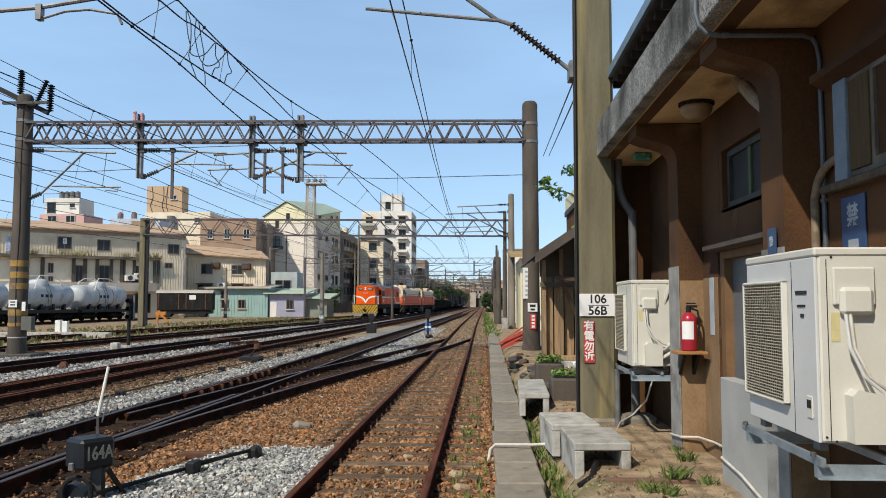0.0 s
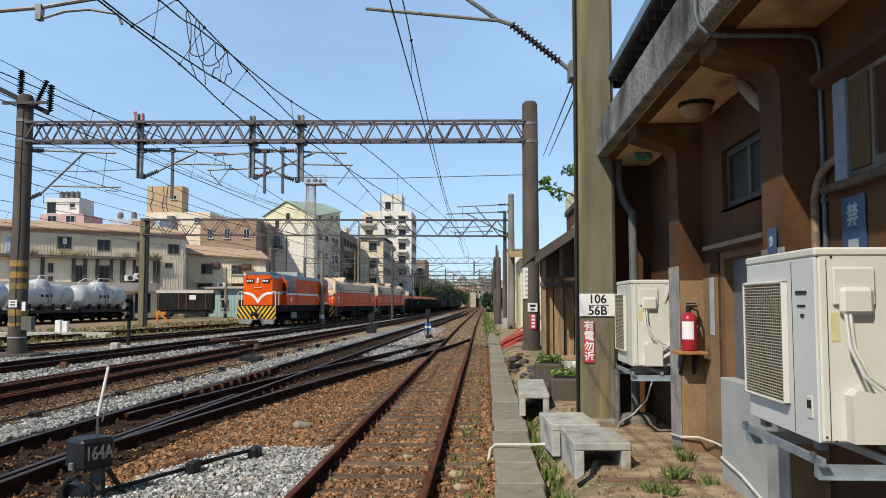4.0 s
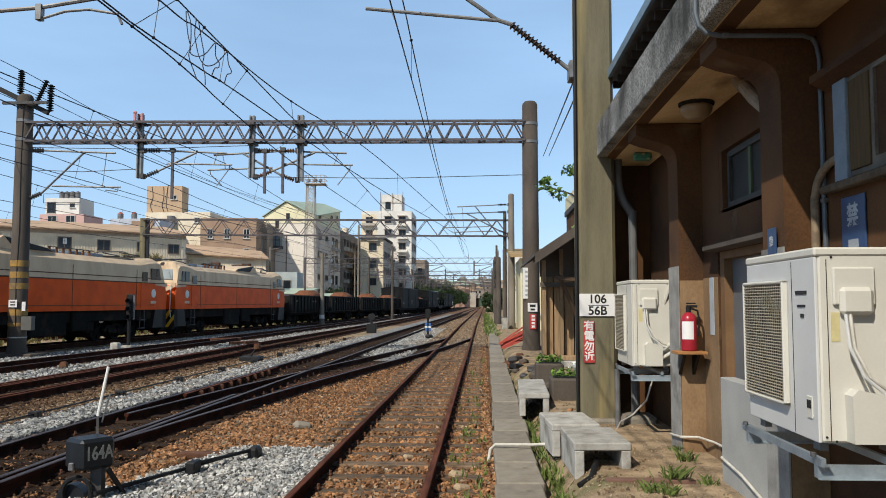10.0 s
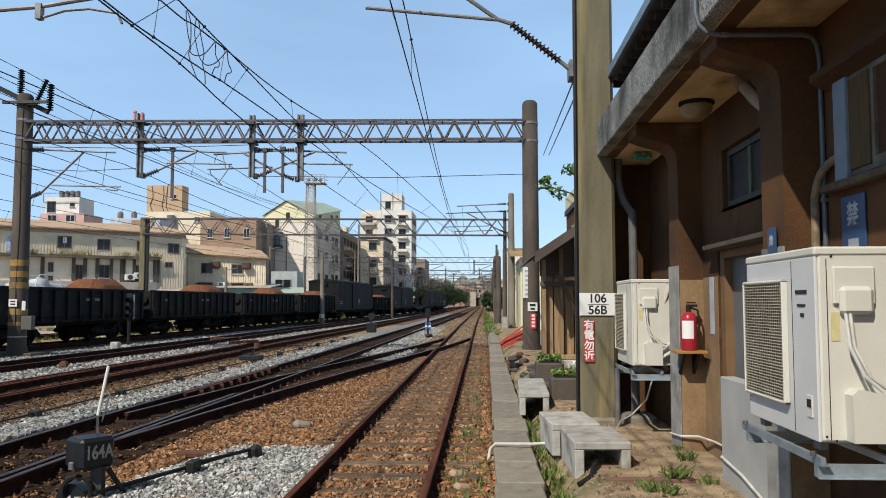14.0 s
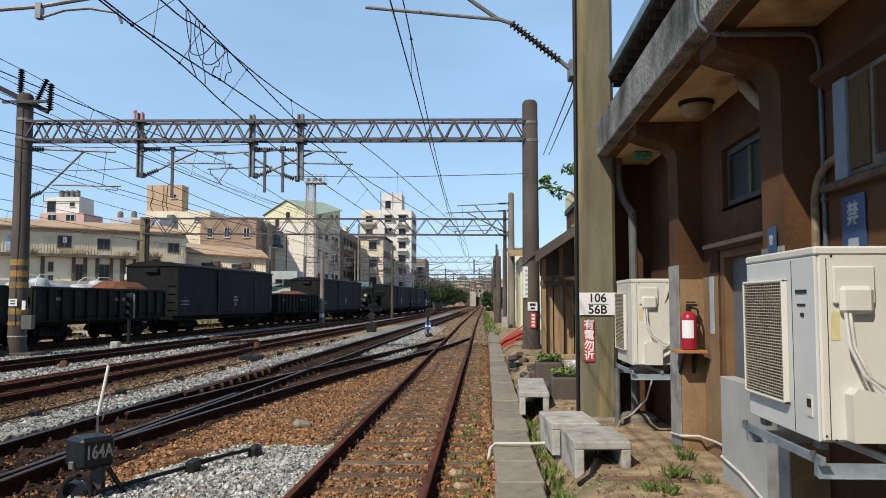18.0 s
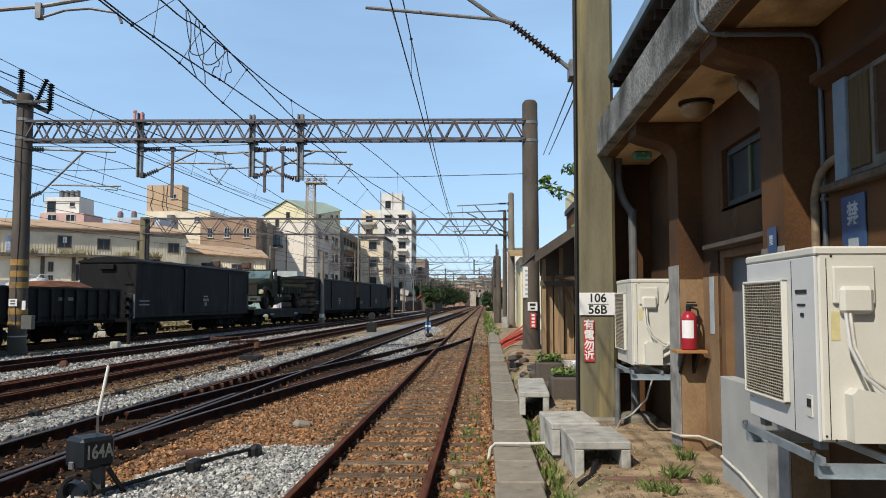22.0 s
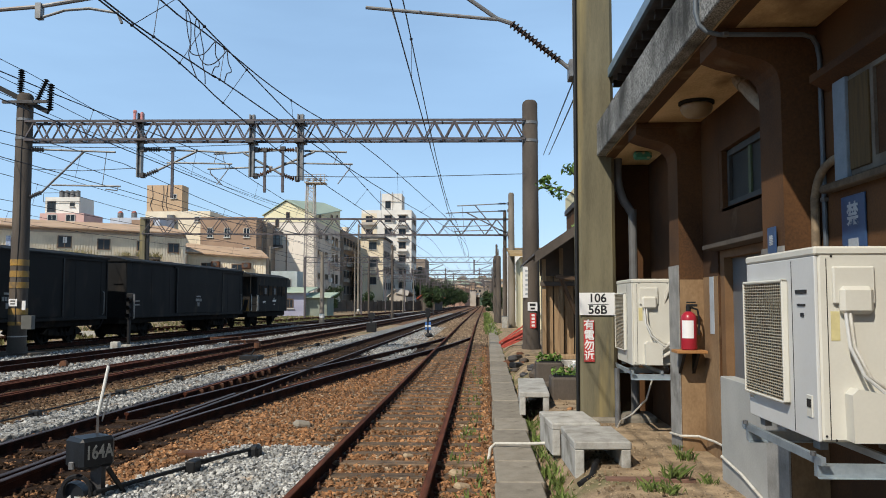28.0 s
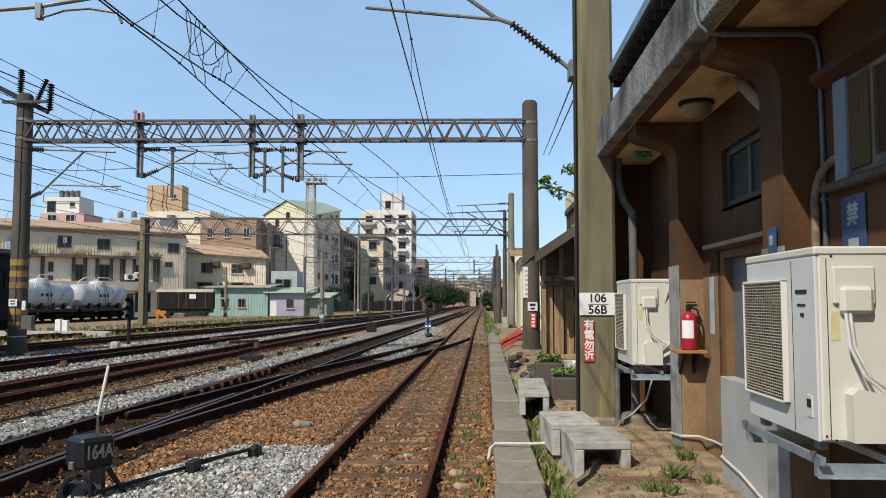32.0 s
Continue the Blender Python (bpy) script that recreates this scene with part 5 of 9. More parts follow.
# ---- gantries and masts ----
def truss(parent, p, q, height, depth=0.5, pitch=0.62, w=0.06, mtl=None, flat=False):
    """A lattice girder: four chords, and zigzag lacing in its two upright faces."""
    mtl = mtl or GANTRY
    p, q = Vector(p), Vector(q)
    d = (q - p).normalized()
    s = d.cross(Vector((0, 0, 1))).normalized()
    L = (q - p).length
    faces = (0,) if flat else (-0.5, 0.5)
    for f in faces:
        for z in (0, -height):
            o = s * depth * f + Vector((0, 0, z))
            part("chord", Mesh().beam(p + o, q + o, w * 1.3, w * 1.3), mtl, parent)
        n = int(L / pitch)
        for k in range(n):
            a, b = p + d * (L * k / n), p + d * (L * (k + 1) / n)
            m = (a + b) / 2
            o = s * depth * f
            dn = Vector((0, 0, -height))
            part("lacing_bar", Mesh().beam(a + o + dn, m + o, w * 0.8, w * 0.8).beam(m + o, b + o + dn, w * 0.8, w * 0.8), mtl, parent)
    if not flat:
        for k in range(int(L / 1.2)):
            a = p + d * (0.6 + k * 1.2)
            for z in (0, -height):
                part("tie_bar", Mesh().beam(a - s * depth * 0.5 + Vector((0, 0, z)), a + s * depth * 0.5 + Vector((0, 0, z)), w * 0.7), mtl, parent)


def pole(name, x, y, z0, z1, r0, r1, material, label, bands=(), group=""):
    t = thing(name, label, "mast", pose(x, y, z0), group)
    me = Mesh()
    me.smooth = True
    n = 24
    me.loft([[(r * math.cos(2 * math.pi * i / n), r * math.sin(2 * math.pi * i / n), z) for i in range(n)] for r, z in ((r0, 0), (r1, z1 - z0 - 0.06), (r1 * 0.9, z1 - z0))])
    part("shaft", me, material, t)
    part("cap", Mesh().cyl((0, 0, z1 - z0 - 0.01), (0, 0, z1 - z0 + 0.05), r1 * 0.93, r1 * 0.7, n=16), material, t)
    part("collar", Mesh().cyl((0, 0, 0), (0, 0, 0.18), r0 * 1.12, n=20), material, t)
    for z, mtl, hh in bands:
        rr = r0 + (r1 - r0) * (z - z0) / (z1 - z0) + 0.012
        b = Mesh().cyl((0, 0, z - z0), (0, 0, z - z0 + hh), rr, n=24)
        b.smooth = True
        part("band", b, mtl, t)
    return t


DIRTYYEL = mat("worn_yellow_band", (0.40, 0.23, 0.05), (0.16, 0.115, 0.065), 0.8, scale=3, bump=0.1)
DARKBAND = mat("dark_band", (0.09, 0.075, 0.06), (0.06, 0.05, 0.04), 0.8, scale=4, bump=0.1)
poleL = pole("gantry_mast", -15.22, 25.3, 0.12, 8.65, 0.285, 0.25, CONCD, "round concrete gantry mast with worn yellow bands",
             [(2.95 - k * 0.37, DIRTYYEL, 0.2) for k in range(3)] + [(1.35, DIRTYYEL, 0.2), (1.0, DIRTYYEL, 0.12), (0.62, CONC, 0.04),  (7.75, STEEL, 0.09), (7.12, STEEL, 0.09), (8.3, STEEL, 0.06)], "gantry masts")
single("mast_plinth", Mesh().box(-16.3, -14.5, 24.9, 26.0, -0.1, 0.12, 0.03), CONCD, "weathered concrete plinth under the gantry mast", "plinth")
poleR = pole("gantry_mast", 1.58, 25.9, 0.2, 8.35, 0.285, 0.25, CONCD, "round concrete gantry mast beside the wooden shed", [(7.6, STEEL, 0.09), (7.0, STEEL, 0.09)], "gantry masts")
G1 = thing("signal_gantry", "grey lattice steel gantry across the yard tracks", "gantry", pose(0, 0, 0))
truss(G1, (-15.1, 25.3, 7.72), (1.4, 25.9, 7.72), 0.62, 0.45, 0.66, 0.055)
G2 = thing("signal_gantry", "distant lattice steel gantry across the yard", "gantry", pose(0, 0, 0))
truss(G2, (-25.4, 58, 8.0), (1.9, 57, 7.7), 1.15, 0.6, 1.7, 0.058)
part("gantry_leg", Mesh().box(-25.62, -25.2, 57.8, 58.2, 0, 8.1, 0.03), POST, G2)
part("gantry_leg", Mesh().box(-25.18, -24.98, 57.9, 58.1, 0, 8.1), BLACK, G2)


def insulator(parent, p, q, r=0.07, n=7, material=None):
    """A ribbed stick of sheds between two fittings."""
    p, q = Vector(p), Vector(q)
    d = q - p
    u = d.normalized()
    a = u.orthogonal().normalized()
    b = u.cross(a)
    prof = [(0.0, r * 0.45)]
    for k in range(n):
        prof += [((k + 0.2) / n, r * 0.45), ((k + 0.35) / n, r), ((k + 0.5) / n, r * 0.95), ((k + 0.8) / n, r * 0.45)]
    prof += [(1.0, r * 0.45)]
    me = Mesh().loft([[p + d * s + (a * math.cos(math.pi * i / 6) + b * math.sin(math.pi * i / 6)) * w for i in range(12)] for s, w in prof])
    return part("insulator", me, material or RUSTY, parent)


def cantilever(x0, y, ztop, zlow, x1, z1, label="grey steel catenary bracket with brown insulators", ins=None):
    """Top tube, sloping strut, registration arm, from a mast face at x0 to the wire at x1."""
    s = 1 if x1 > x0 else -1
    c = thing("catenary_bracket", label, "catenary bracket", pose(x0, y, 0), "catenary brackets")
    ex = (x1 - x0)
    insulator(c, (0.1 * s, 0, ztop), (0.6 * s, 0, ztop - 0.01), 0.08, 6, ins)
    part("top_tube", Mesh().tube([(0.6 * s, 0, ztop - 0.01), (ex + 0.3 * s, 0, ztop - 0.12)], 0.032, 8), STEEL, c)
    insulator(c, (0.1 * s, 0, zlow), (0.55 * s, 0, zlow + 0.18), 0.08, 6, ins)
    part("strut", Mesh().tube([(0.55 * s, 0, zlow + 0.18), (ex * 0.72, 0, ztop - 0.09)], 0.036, 8), STEEL, c)
    part("registration_tube", Mesh().tube([(ex * 0.33, 0, zlow + 0.42), (ex + 0.5 * s, 0, zlow + 0.36)], 0.028, 8), STEEL, c)
    part("steady_arm", Mesh().tube([(ex + 0.42 * s, 0, zlow + 0.36), (ex + 0.4 * s, 0, zlow + 0.22), (ex, 0, z1 + 0.02)], 0.018, 6), STEEL, c)
    part("dropper_wire", Mesh().tube([(ex, 0, ztop - 0.12), (ex * 0.96, 0, zlow + 0.4)], 0.012, 5), STEEL, c)
    for zz in (ztop, zlow):
        part("base_clamp", Mesh().box(-0.05, 0.08, -0.1, 0.1, zz - 0.08, zz + 0.08), DSTEEL, c)
    return c


def drop_post(x, z0, z1, y=25.55, w=0.13, label="grey steel drop post hanging from the gantry"):
    c = thing("drop_post", label, "drop post", pose(x, y, z0), "gantry drop posts")
    part("web", Mesh().box(-w / 2, w / 2, -0.02, 0.02, 0, z1 - z0), STEEL, c)
    for q in (-1, 1):
        part("flange", Mesh().box(q * w / 2 - 0.02, q * w / 2 + 0.02, -0.09, 0.09, 0, z1 - z0), STEEL, c)
    part("clamp", Mesh().box(-w, w, -0.3, 0.3, z1 - z0 - 0.35, z1 - z0 - 0.27).box(-w, w, -0.3, 0.3, z1 - z0 - 0.97, z1 - z0 - 0.9), DSTEEL, c)
    return c


drop_post(-11.38, 5.9, 8.05)
drop_post(-7.60, 5.88, 7.95)
drop_post(-5.98, 5.75, 7.95, w=0.16)
for x, z0, z1 in ((-10.25, 5.2, 6.85), (-7.15, 5.35, 6.8), (-6.55, 5.35, 6.85)):
    hb = thing("hanger_bar", "thin dark vertical bar hanging in the catenary gear", "hanger bar", pose(x, 25.5, z0), "catenary hanger bars")
    part("bar", Mesh().box(-0.04, 0.04, -0.04, 0.04, 0, z1 - z0), GANTRY, hb)
    part("clamp", Mesh().box(-0.08, 0.08, -0.07, 0.07, z1 - z0 - 0.1, z1 - z0 + 0.02), DSTEEL, hb)
cantilever(-15.12, 25.3, 6.82, 5.2, -12.4, 5.45, ins=DSTEEL)
cantilever(-11.27, 25.5, 6.82, 5.95, -8.75, 5.6, ins=DSTEEL)
cantilever(-7.50, 25.6, 6.80, 5.92, -4.75, 5.6)
cantilever(-6.10, 25.6, 6.78, 5.80, -8.6, 5.6)

# wires along the tracks
def wire(cf, zc, zm, ys, off=0.05, r=0.012, phase=25.5, span=36.0):
    c = thing("overhead_wire", "thin dark catenary wires over a track", "overhead wire", group="overhead wires")
    sag = lambda y: zm - 0.55 * math.sin(math.pi * (((y - phase) / span) % 1.0))
    n = 40
    pts = [ys[0] + (ys[-1] - ys[0]) * k / n for k in range(n + 1)]
    part("contact_wire", Mesh().tube([(cf(y) - 0.12, y, zc) for y in pts], r, 5), WIREM, c)
    part("messenger_wire", Mesh().tube([(cf(y) + off, y, sag(y)) for y in pts], r, 5), WIREM, c)
    y = ys[0] + 3
    while y < min(ys[-1], 75):
        part("dropper", Mesh().tube([(cf(y) - 0.12, y, zc), (cf(y) + off, y, sag(y))], 0.006, 4).ball((cf(y) + off, y, sag(y)), 0.03), WIREM, c)
        y += 6.2


wire(lambda y: -1.05 - 0.012 * min(y - 10, 26), 5.62, 6.45, (-2, 140), -0.13, 0.011, 10.5)
def strung(contact, messenger, droppers, r=0.012):
    """A contact wire and its messenger strung through given supports, with droppers at given distances."""
    c = thing("overhead_wire", "thin dark catenary wires over a track", "overhead wire", group="overhead wires")
    ca, me = smooth_line(contact, 5), smooth_line(messenger, 5)
    part("contact_wire", Mesh().tube(ca, r, 6), WIREM, c)
    part("messenger_wire", Mesh().tube(me, r, 6), WIREM, c)
    near = lambda line, y: min(line, key=lambda p: abs(p.y - y))
    for y in droppers:
        a, b = near(ca, y), near(me, y)
        part("dropper", Mesh().tube([a, b], 0.006, 4).ball(b, 0.03).ball(a, 0.028), WIREM, c)


strung([(-4.95, -2, 5.6), (-4.86, 9.5, 5.6), (-4.84, 11.6, 5.6), (-4.90, 13.3, 5.6), (-5.02, 15.8, 5.6), (-5.15, 25.5, 5.6), (-4.3, 61, 5.6), (-3.9, 97, 5.6), (-3.4, 140, 5.6)],
       [(-4.35, -2, 6.3), (-4.45, 11.1, 6.2), (-4.48, 13.8, 6.2), (-4.55, 19, 6.2), (-4.75, 25.5, 6.5), (-4.4, 43, 6.0), (-3.9, 61, 6.5), (-3.6, 79, 6.0), (-3.5, 97, 6.5), (-3.2, 140, 6.3)], (10.4, 12.2, 14.6, 20, 31, 37, 46, 54))
strung([(-4.9, 4, 5.6), (-4.80, 9.56, 5.6), (-4.78, 10.6, 5.6), (-4.575, 12.97, 5.6), (-4.45, 14.1, 5.6), (-3.55, 25.5, 5.6), (-1.25, 48, 5.6), (-1.2, 70, 5.6)],
       [(-4.95, 4, 6.3), (-4.72, 11.1, 6.2), (-4.60, 12.2, 6.2), (-4.50, 13.4, 6.2), (-4.2, 17, 6.2), (-3.4, 25.5, 6.5), (-1.6, 43, 6.0), (-1.25, 60, 6.4)], (11.0, 13.6, 17, 30, 36, 41))
wire(t4, 5.6, 6.5, (2, 140))
wire(t5, 5.6, 6.5, (2, 140))
wire(train_x, 5.5, 6.5, (8, 140))
wire(t7, 5.5, 6.4, (14, 140))


# feeder wires high along the main line
fw = thing("feeder_wire", "thin dark feeder wires high beside the main line", "overhead wire")
for dx, z in ((1.2, 8.9), (3.1, 6.7), (-1.8, 7.6)):
    part("wire", Mesh().tube([(train_x(y) + dx, y, z - 0.5 * math.sin(math.pi * (((y - 25.3) / 40.0) % 1.0))) for y in [9 + 3.3 * k for k in range(40)]], 0.012, 5), WIREM, fw)
for x0, z0, z1 in ((-14.75, 9.2, 9.05), (-14.95, 8.75, 8.9)):
    part("wire", Mesh().tube(smooth_line([(x0 - 0.3, 6, z0 + 0.3), (x0, 23, z0), (x0 - 0.05, 26, z0), (x0 - 0.1, 46, z1 - 0.4), (x0 + 0.6, 70, z1), (x0 + 2.6, 120, z1)], 5), 0.012, 6), WIREM, fw)
for x0, x1, z in ((-15.2, -7.6, 6.95), (-7.5, 1.4, 5.9), (-15.2, -11.4, 6.2)):
    part("span_wire", Mesh().tube([(x0, 25.45, z), ((x0 + x1) / 2, 25.5, z - 0.08), (x1, 25.6, z + 0.02)], 0.012, 5), WIREM, fw)

# ---- the square mast beside the near track ----
mast = thing("concrete_mast", "square olive-grey concrete mast with number sign and red warning plate", "mast", pose(1.485, 10.55, 0.2))
part("shaft", Mesh().loft([[(x * s, y * s, z) for x, y in ((-0.2, -0.225), (0.2, -0.225), (0.245, -0.18), (0.245, 0.18), (0.2, 0.225), (-0.2, 0.225), (-0.245, 0.18), (-0.245, -0.18))] for s, z in ((1.0, -0.25), (0.97, 8.2))]), POST, mast)
part("footing", Mesh().box(-0.34, 0.34, -0.36, 0.42, -0.25, 0.10, 0.03).box(0.3, 0.72, -0.34, 0.15, -0.25, 0.13, 0.03), mat("dirty_footing", (0.27, 0.24, 0.19), (0.17, 0.15, 0.12), 0.95, scale=5, bump=0.5), mast)
SIGNW = mat("white_enamel", (0.80, 0.79, 0.78), (0.72, 0.71, 0.70), 0.4, scale=5, bump=0.02)
SIGNR = mat("red_enamel", (0.50, 0.05, 0.045), (0.42, 0.05, 0.045), 0.5, scale=6, bump=0.02)
INK = mat("black_ink", (0.015, 0.015, 0.018), (0.02, 0.02, 0.02), 0.6, scale=9, bump=0)
plate = part("number_plate", Mesh().box(-0.235, 0.225, -0.245, -0.229, 1.395, 1.685, 0.003), SIGNW, mast, "white enamel mast number plate")
lettering("106", 0.155, INK, plate, pose(-0.005, -0.247, 1.612, 90))
lettering("56B", 0.155, INK, plate, pose(-0.005, -0.247, 1.462, 90))
part("dividing_line", Mesh().box(-0.13, 0.135, -0.248, -0.245, 1.532, 1.540), INK, plate)
red = part("warning_plate", Mesh().box(-0.185, -0.05, -0.245, -0.231, 0.80, 1.335, 0.003), SIGNR, mast, "red warning plate with white characters")
for k, ch in enumerate("有電勿近"):
    lettering(ch, 0.135, SIGNW, red, pose(-0.117, -0.247, 1.268 - k * 0.132, 90))

arm = thing("catenary_bracket", "long ribbed insulator arm holding the near contact wire", "catenary bracket", pose(1.24, 10.5, 0))
part("mast_clamp", Mesh().box(-0.08, 0.0, -0.15, 0.15, 4.74, 4.98, 0.01), STEEL, arm)
part("end_fitting", Mesh().tube([(-0.03, 0, 4.86), (-0.22, 0, 5.02)], 0.03, 8), STEEL, arm)
part("strut", Mesh().tube([(-0.83, 0, 5.52), (-1.03, 0, 5.59), (-1.45, 0, 5.9), (-2.2, 0, 6.45)], 0.03, 8), STEEL, arm)
insulator(arm, (-0.2, 0, 5.0), (-0.85, 0, 5.53), 0.062, 13, mat("dark_brown_porcelain", (0.035, 0.02, 0.016), None, 0.3, scale=6))
part("registration_tube", Mesh().tube([(-1.03, 0, 5.58), (-1.75, 0, 5.66), (-2.82, 0, 5.78)], 0.025, 8), STEEL, arm)
part("steady_arm", Mesh().tube([(-2.46, 0, 5.74), (-2.42, 0, 5.62)], 0.014, 6), STEEL, arm)

part("edge_conduit", Mesh().tube([(-0.262, -0.2, -0.1), (-0.262, -0.2, 1.5), (-0.255, -0.2, 4.0), (-0.25, -0.2, 8.0)], 0.022, 8), BLACK, mast, "dark conduit up the mast's edge")
for dz, dx in ((4.67, 0.50), (4.40, 0.68)):
    part("guy_wire", Mesh().tube([(-0.2, 0.2, dz), (dx, 15.0, 6.32)], 0.011, 6), WIREM, mast)

# ---- the station building ----
def col_y(k): return 8.36 - 2.90 * k
XC0, XC1, XW = 2.05, 2.42, 2.30
EZ0, EZ1, EX = 3.67, 4.10, 1.50
bw = thing("wall_east", "brown plastered station wall with recessed bays", "wall", kind="structure")
part("wall_panel", Mesh().box(XW, XW + 0.25, -6, 11.6, -0.1, 0.95).box(XW, XW + 0.25, -6, 5.5, 0.95, 3.9).box(XW, XW + 0.25, 7.85, 11.6, 0.95, 3.9).box(XW, XW + 0.25, 5.5, 7.85, 2.26, 2.66).box(XW, XW + 0.25, 5.5, 7.85, 3.22, 3.9).box(XW, XW + 0.25, 5.5, 6.45, 2.66, 3.22).box(XW, XW + 0.25, 7.76, 7.85, 2.66, 3.22), BRWALL, bw)
for k in range(-1, 5):
    y = col_y(k)
    single("column_%d" % (k + 2), Mesh().prism([(XC0, -0.1), (XW + 0.02, -0.1), (XW + 0.02, 3.67), (1.625, 3.67), (1.625, 3.535), (1.74, 3.49), (1.86, 3.46), (1.95, 3.43), (2.00, 3.395), (2.03, 3.35), (2.045, 3.29), (XC0, 3.22)], "y", y, y + 0.42), BRWALL, "brown plastered column with a haunched eave bracket", "column", kind="structure")
for k in range(-1, 5):
    y = col_y(k)
    single("column_facing_%d" % (k + 2), Mesh().box(XC0 - 0.014, XC0 - 0.002, y + 0.002, y + 0.418, 0.05, 2.15), mat("grey_cement_facing", (0.33, 0.32, 0.30), (0.22, 0.215, 0.20), 0.95, scale=5, fine=60, bump=0.5, bdist=0.008, c3=(0.11, 0.10, 0.09), c3scale=2.5, c3lo=0.55, c3hi=0.72), "grey stained cement facing on the column", "column", kind="structure")
# stained ochre panels: the sun's lift on the lower plaster is put into their colour
SUNOCHRE = mat("sunlit_ochre_render", (0.30, 0.195, 0.105), (0.19, 0.115, 0.058), 0.95, scale=2.2, fine=50, bump=0.5, bdist=0.01, c3=(0.11, 0.065, 0.035), c3scale=2.4, c3lo=0.56, c3hi=0.70, stretch=(1, 1, 0.6))
for k in range(-1, 5):
    y = col_y(k)
    single("column_skirt_%d" % (k + 2), Mesh().box(XC0 + 0.002, XW - 0.002, y - 0.008, y - 0.001, 0.0, 2.0 + 0.05 * (k % 2)), SUNOCHRE, "stained ochre render on the column's lower half, in a sunlit tone", "column", kind="structure")
single("wall_skirt", Mesh().box(XW - 0.008, XW - 0.001, 7.86, 8.355, 0.0, 2.02), SUNOCHRE, "stained ochre render beside the door, in a sunlit tone", "wall", kind="structure")
eave = thing("eave", "stained grey concrete eave with sloping roof edge", "eave", kind="structure")
part("fascia", Mesh().box(EX, EX + 0.12, -6, 10.4, EZ0, EZ1, 0.01), FASCIA, eave)
# extended beyond the fascia's end to keep sun off the closing wall
single("ceiling", Mesh().box(EX + 0.12, XW + 0.3, -6, 11.25, 3.66, 3.9), SOFFIT, "stained cream soffit under the eave", "ceiling", kind="structure")
part("roof_sheet", Mesh().prism([(1.70, 4.74), (1.70, 4.81), (8.0, 6.4), (8.0, 6.3)], "y", -6, 10.8), STEEL, eave)
part("roof_edge", Mesh().box(1.655, 1.695, -6, 10.82, 4.72, 4.83), mat("blue_grey_roof_edge", (0.20, 0.29, 0.36), (0.14, 0.2, 0.26), 0.5, 0.2, scale=3), eave)
part("upper_wall", Mesh().box(2.35, 2.5, -6, 10.75, 3.99, 4.9), mat("dark_upper_boards", (0.05, 0.04, 0.035), None, 0.9, scale=3), eave)
# lengthened like the soffit, to shade the closing wall
part("gutter_deck", Mesh().box(EX + 0.12, 2.34, -6, 11.25, 3.985, 4.02), DSTEEL, eave)
for k in range(40):
    y = 10.5 - k * 0.32
    part("rafter", Mesh().box(1.76, XW, y, y + 0.06, 4.64, 4.73), mat("dark_upper_boards", (0.05, 0.04, 0.035)), eave)
single("wall_south", Mesh().box(XW + 0.2, 8.0, 11.4, 11.6, -0.1, 5.4), BRWALL, "plain brown plastered end wall", "wall", kind="structure")
single("wall_end", Mesh().box(1.80, XW - 0.002, 10.95, 11.2, -0.1, 3.655), BRWALL, "dark plastered wall closing the far bay", "wall", kind="structure")
single("low_wall", Mesh().box(XC0 + 0.015, XC0 + 0.14, 5.82, 7.06, -0.1, 1.125, 0.006), GREYWALL, "grey rendered low wall beside the door", "wall", kind="structure")
slabs = thing("pavement", "line of grey concrete trough covers beside the near track", "pavement", kind="structure")
slab_mesh = [Mesh().box(-0.22, 0.22, -0.485, 0.485, -0.06, 0.06, 0.014).data("slab", SLABM) for _ in range(3)]
for k in range(60):
    y = 3.0 + k * 0.985
    part("slab", slab_mesh[k % 3], None, slabs, "", pose(0.34 + 0.006 * (y - 7) + random.uniform(-0.015, 0.015), y, 0.06 + random.uniform(-0.012, 0.012), random.uniform(-0.6, 0.6), random.uniform(-0.8, 0.8), random.uniform(-1, 1)))

# ---- the town behind the yard ----
CREAMW = mat("cream_corrugated_wall", (0.80, 0.70, 0.54), (0.68, 0.59, 0.45), 0.8, scale=0.5, fine=6, bump=0.05, c3=(0.40, 0.34, 0.26), c3scale=0.4, c3lo=0.58, c3hi=0.8)
WHITEW = mat("white_render", (0.74, 0.71, 0.66), (0.64, 0.61, 0.56), 0.85, scale=0.3, fine=4, bump=0.05, c3=(0.46, 0.44, 0.40), c3scale=0.25, c3lo=0.6, c3hi=0.8)
TANW = mat("tan_tiled_wall", (0.37, 0.25, 0.17), (0.30, 0.20, 0.14), 0.85, scale=0.4, fine=8, bump=0.05, c3=(0.24, 0.17, 0.12), c3scale=0.3)
GREYW = mat("grey_weathered_wall", (0.46, 0.41, 0.355), (0.36, 0.32, 0.28), 0.9, scale=0.3, fine=5, bump=0.05, c3=(0.24, 0.22, 0.20), c3scale=0.3)
DARKW0 = mat("dark_iron_frame", (0.06, 0.06, 0.065), None, 0.7, scale=2)
YELW = mat("pale_yellow_wall", (0.70, 0.64, 0.42), (0.62, 0.56, 0.37), 0.85, scale=0.4, fine=5, bump=0.05)
ROOFT = mat("salmon_sheet_roof", (0.55, 0.38, 0.25), (0.45, 0.31, 0.20), 0.7, scale=0.5, fine=5, bump=0.05, c3=(0.32, 0.22, 0.15), c3scale=0.5)
GREENR = mat("pale_green_sheet_roof", (0.42, 0.50, 0.40), (0.34, 0.42, 0.33), 0.6, scale=0.5, fine=5, bump=0.05)
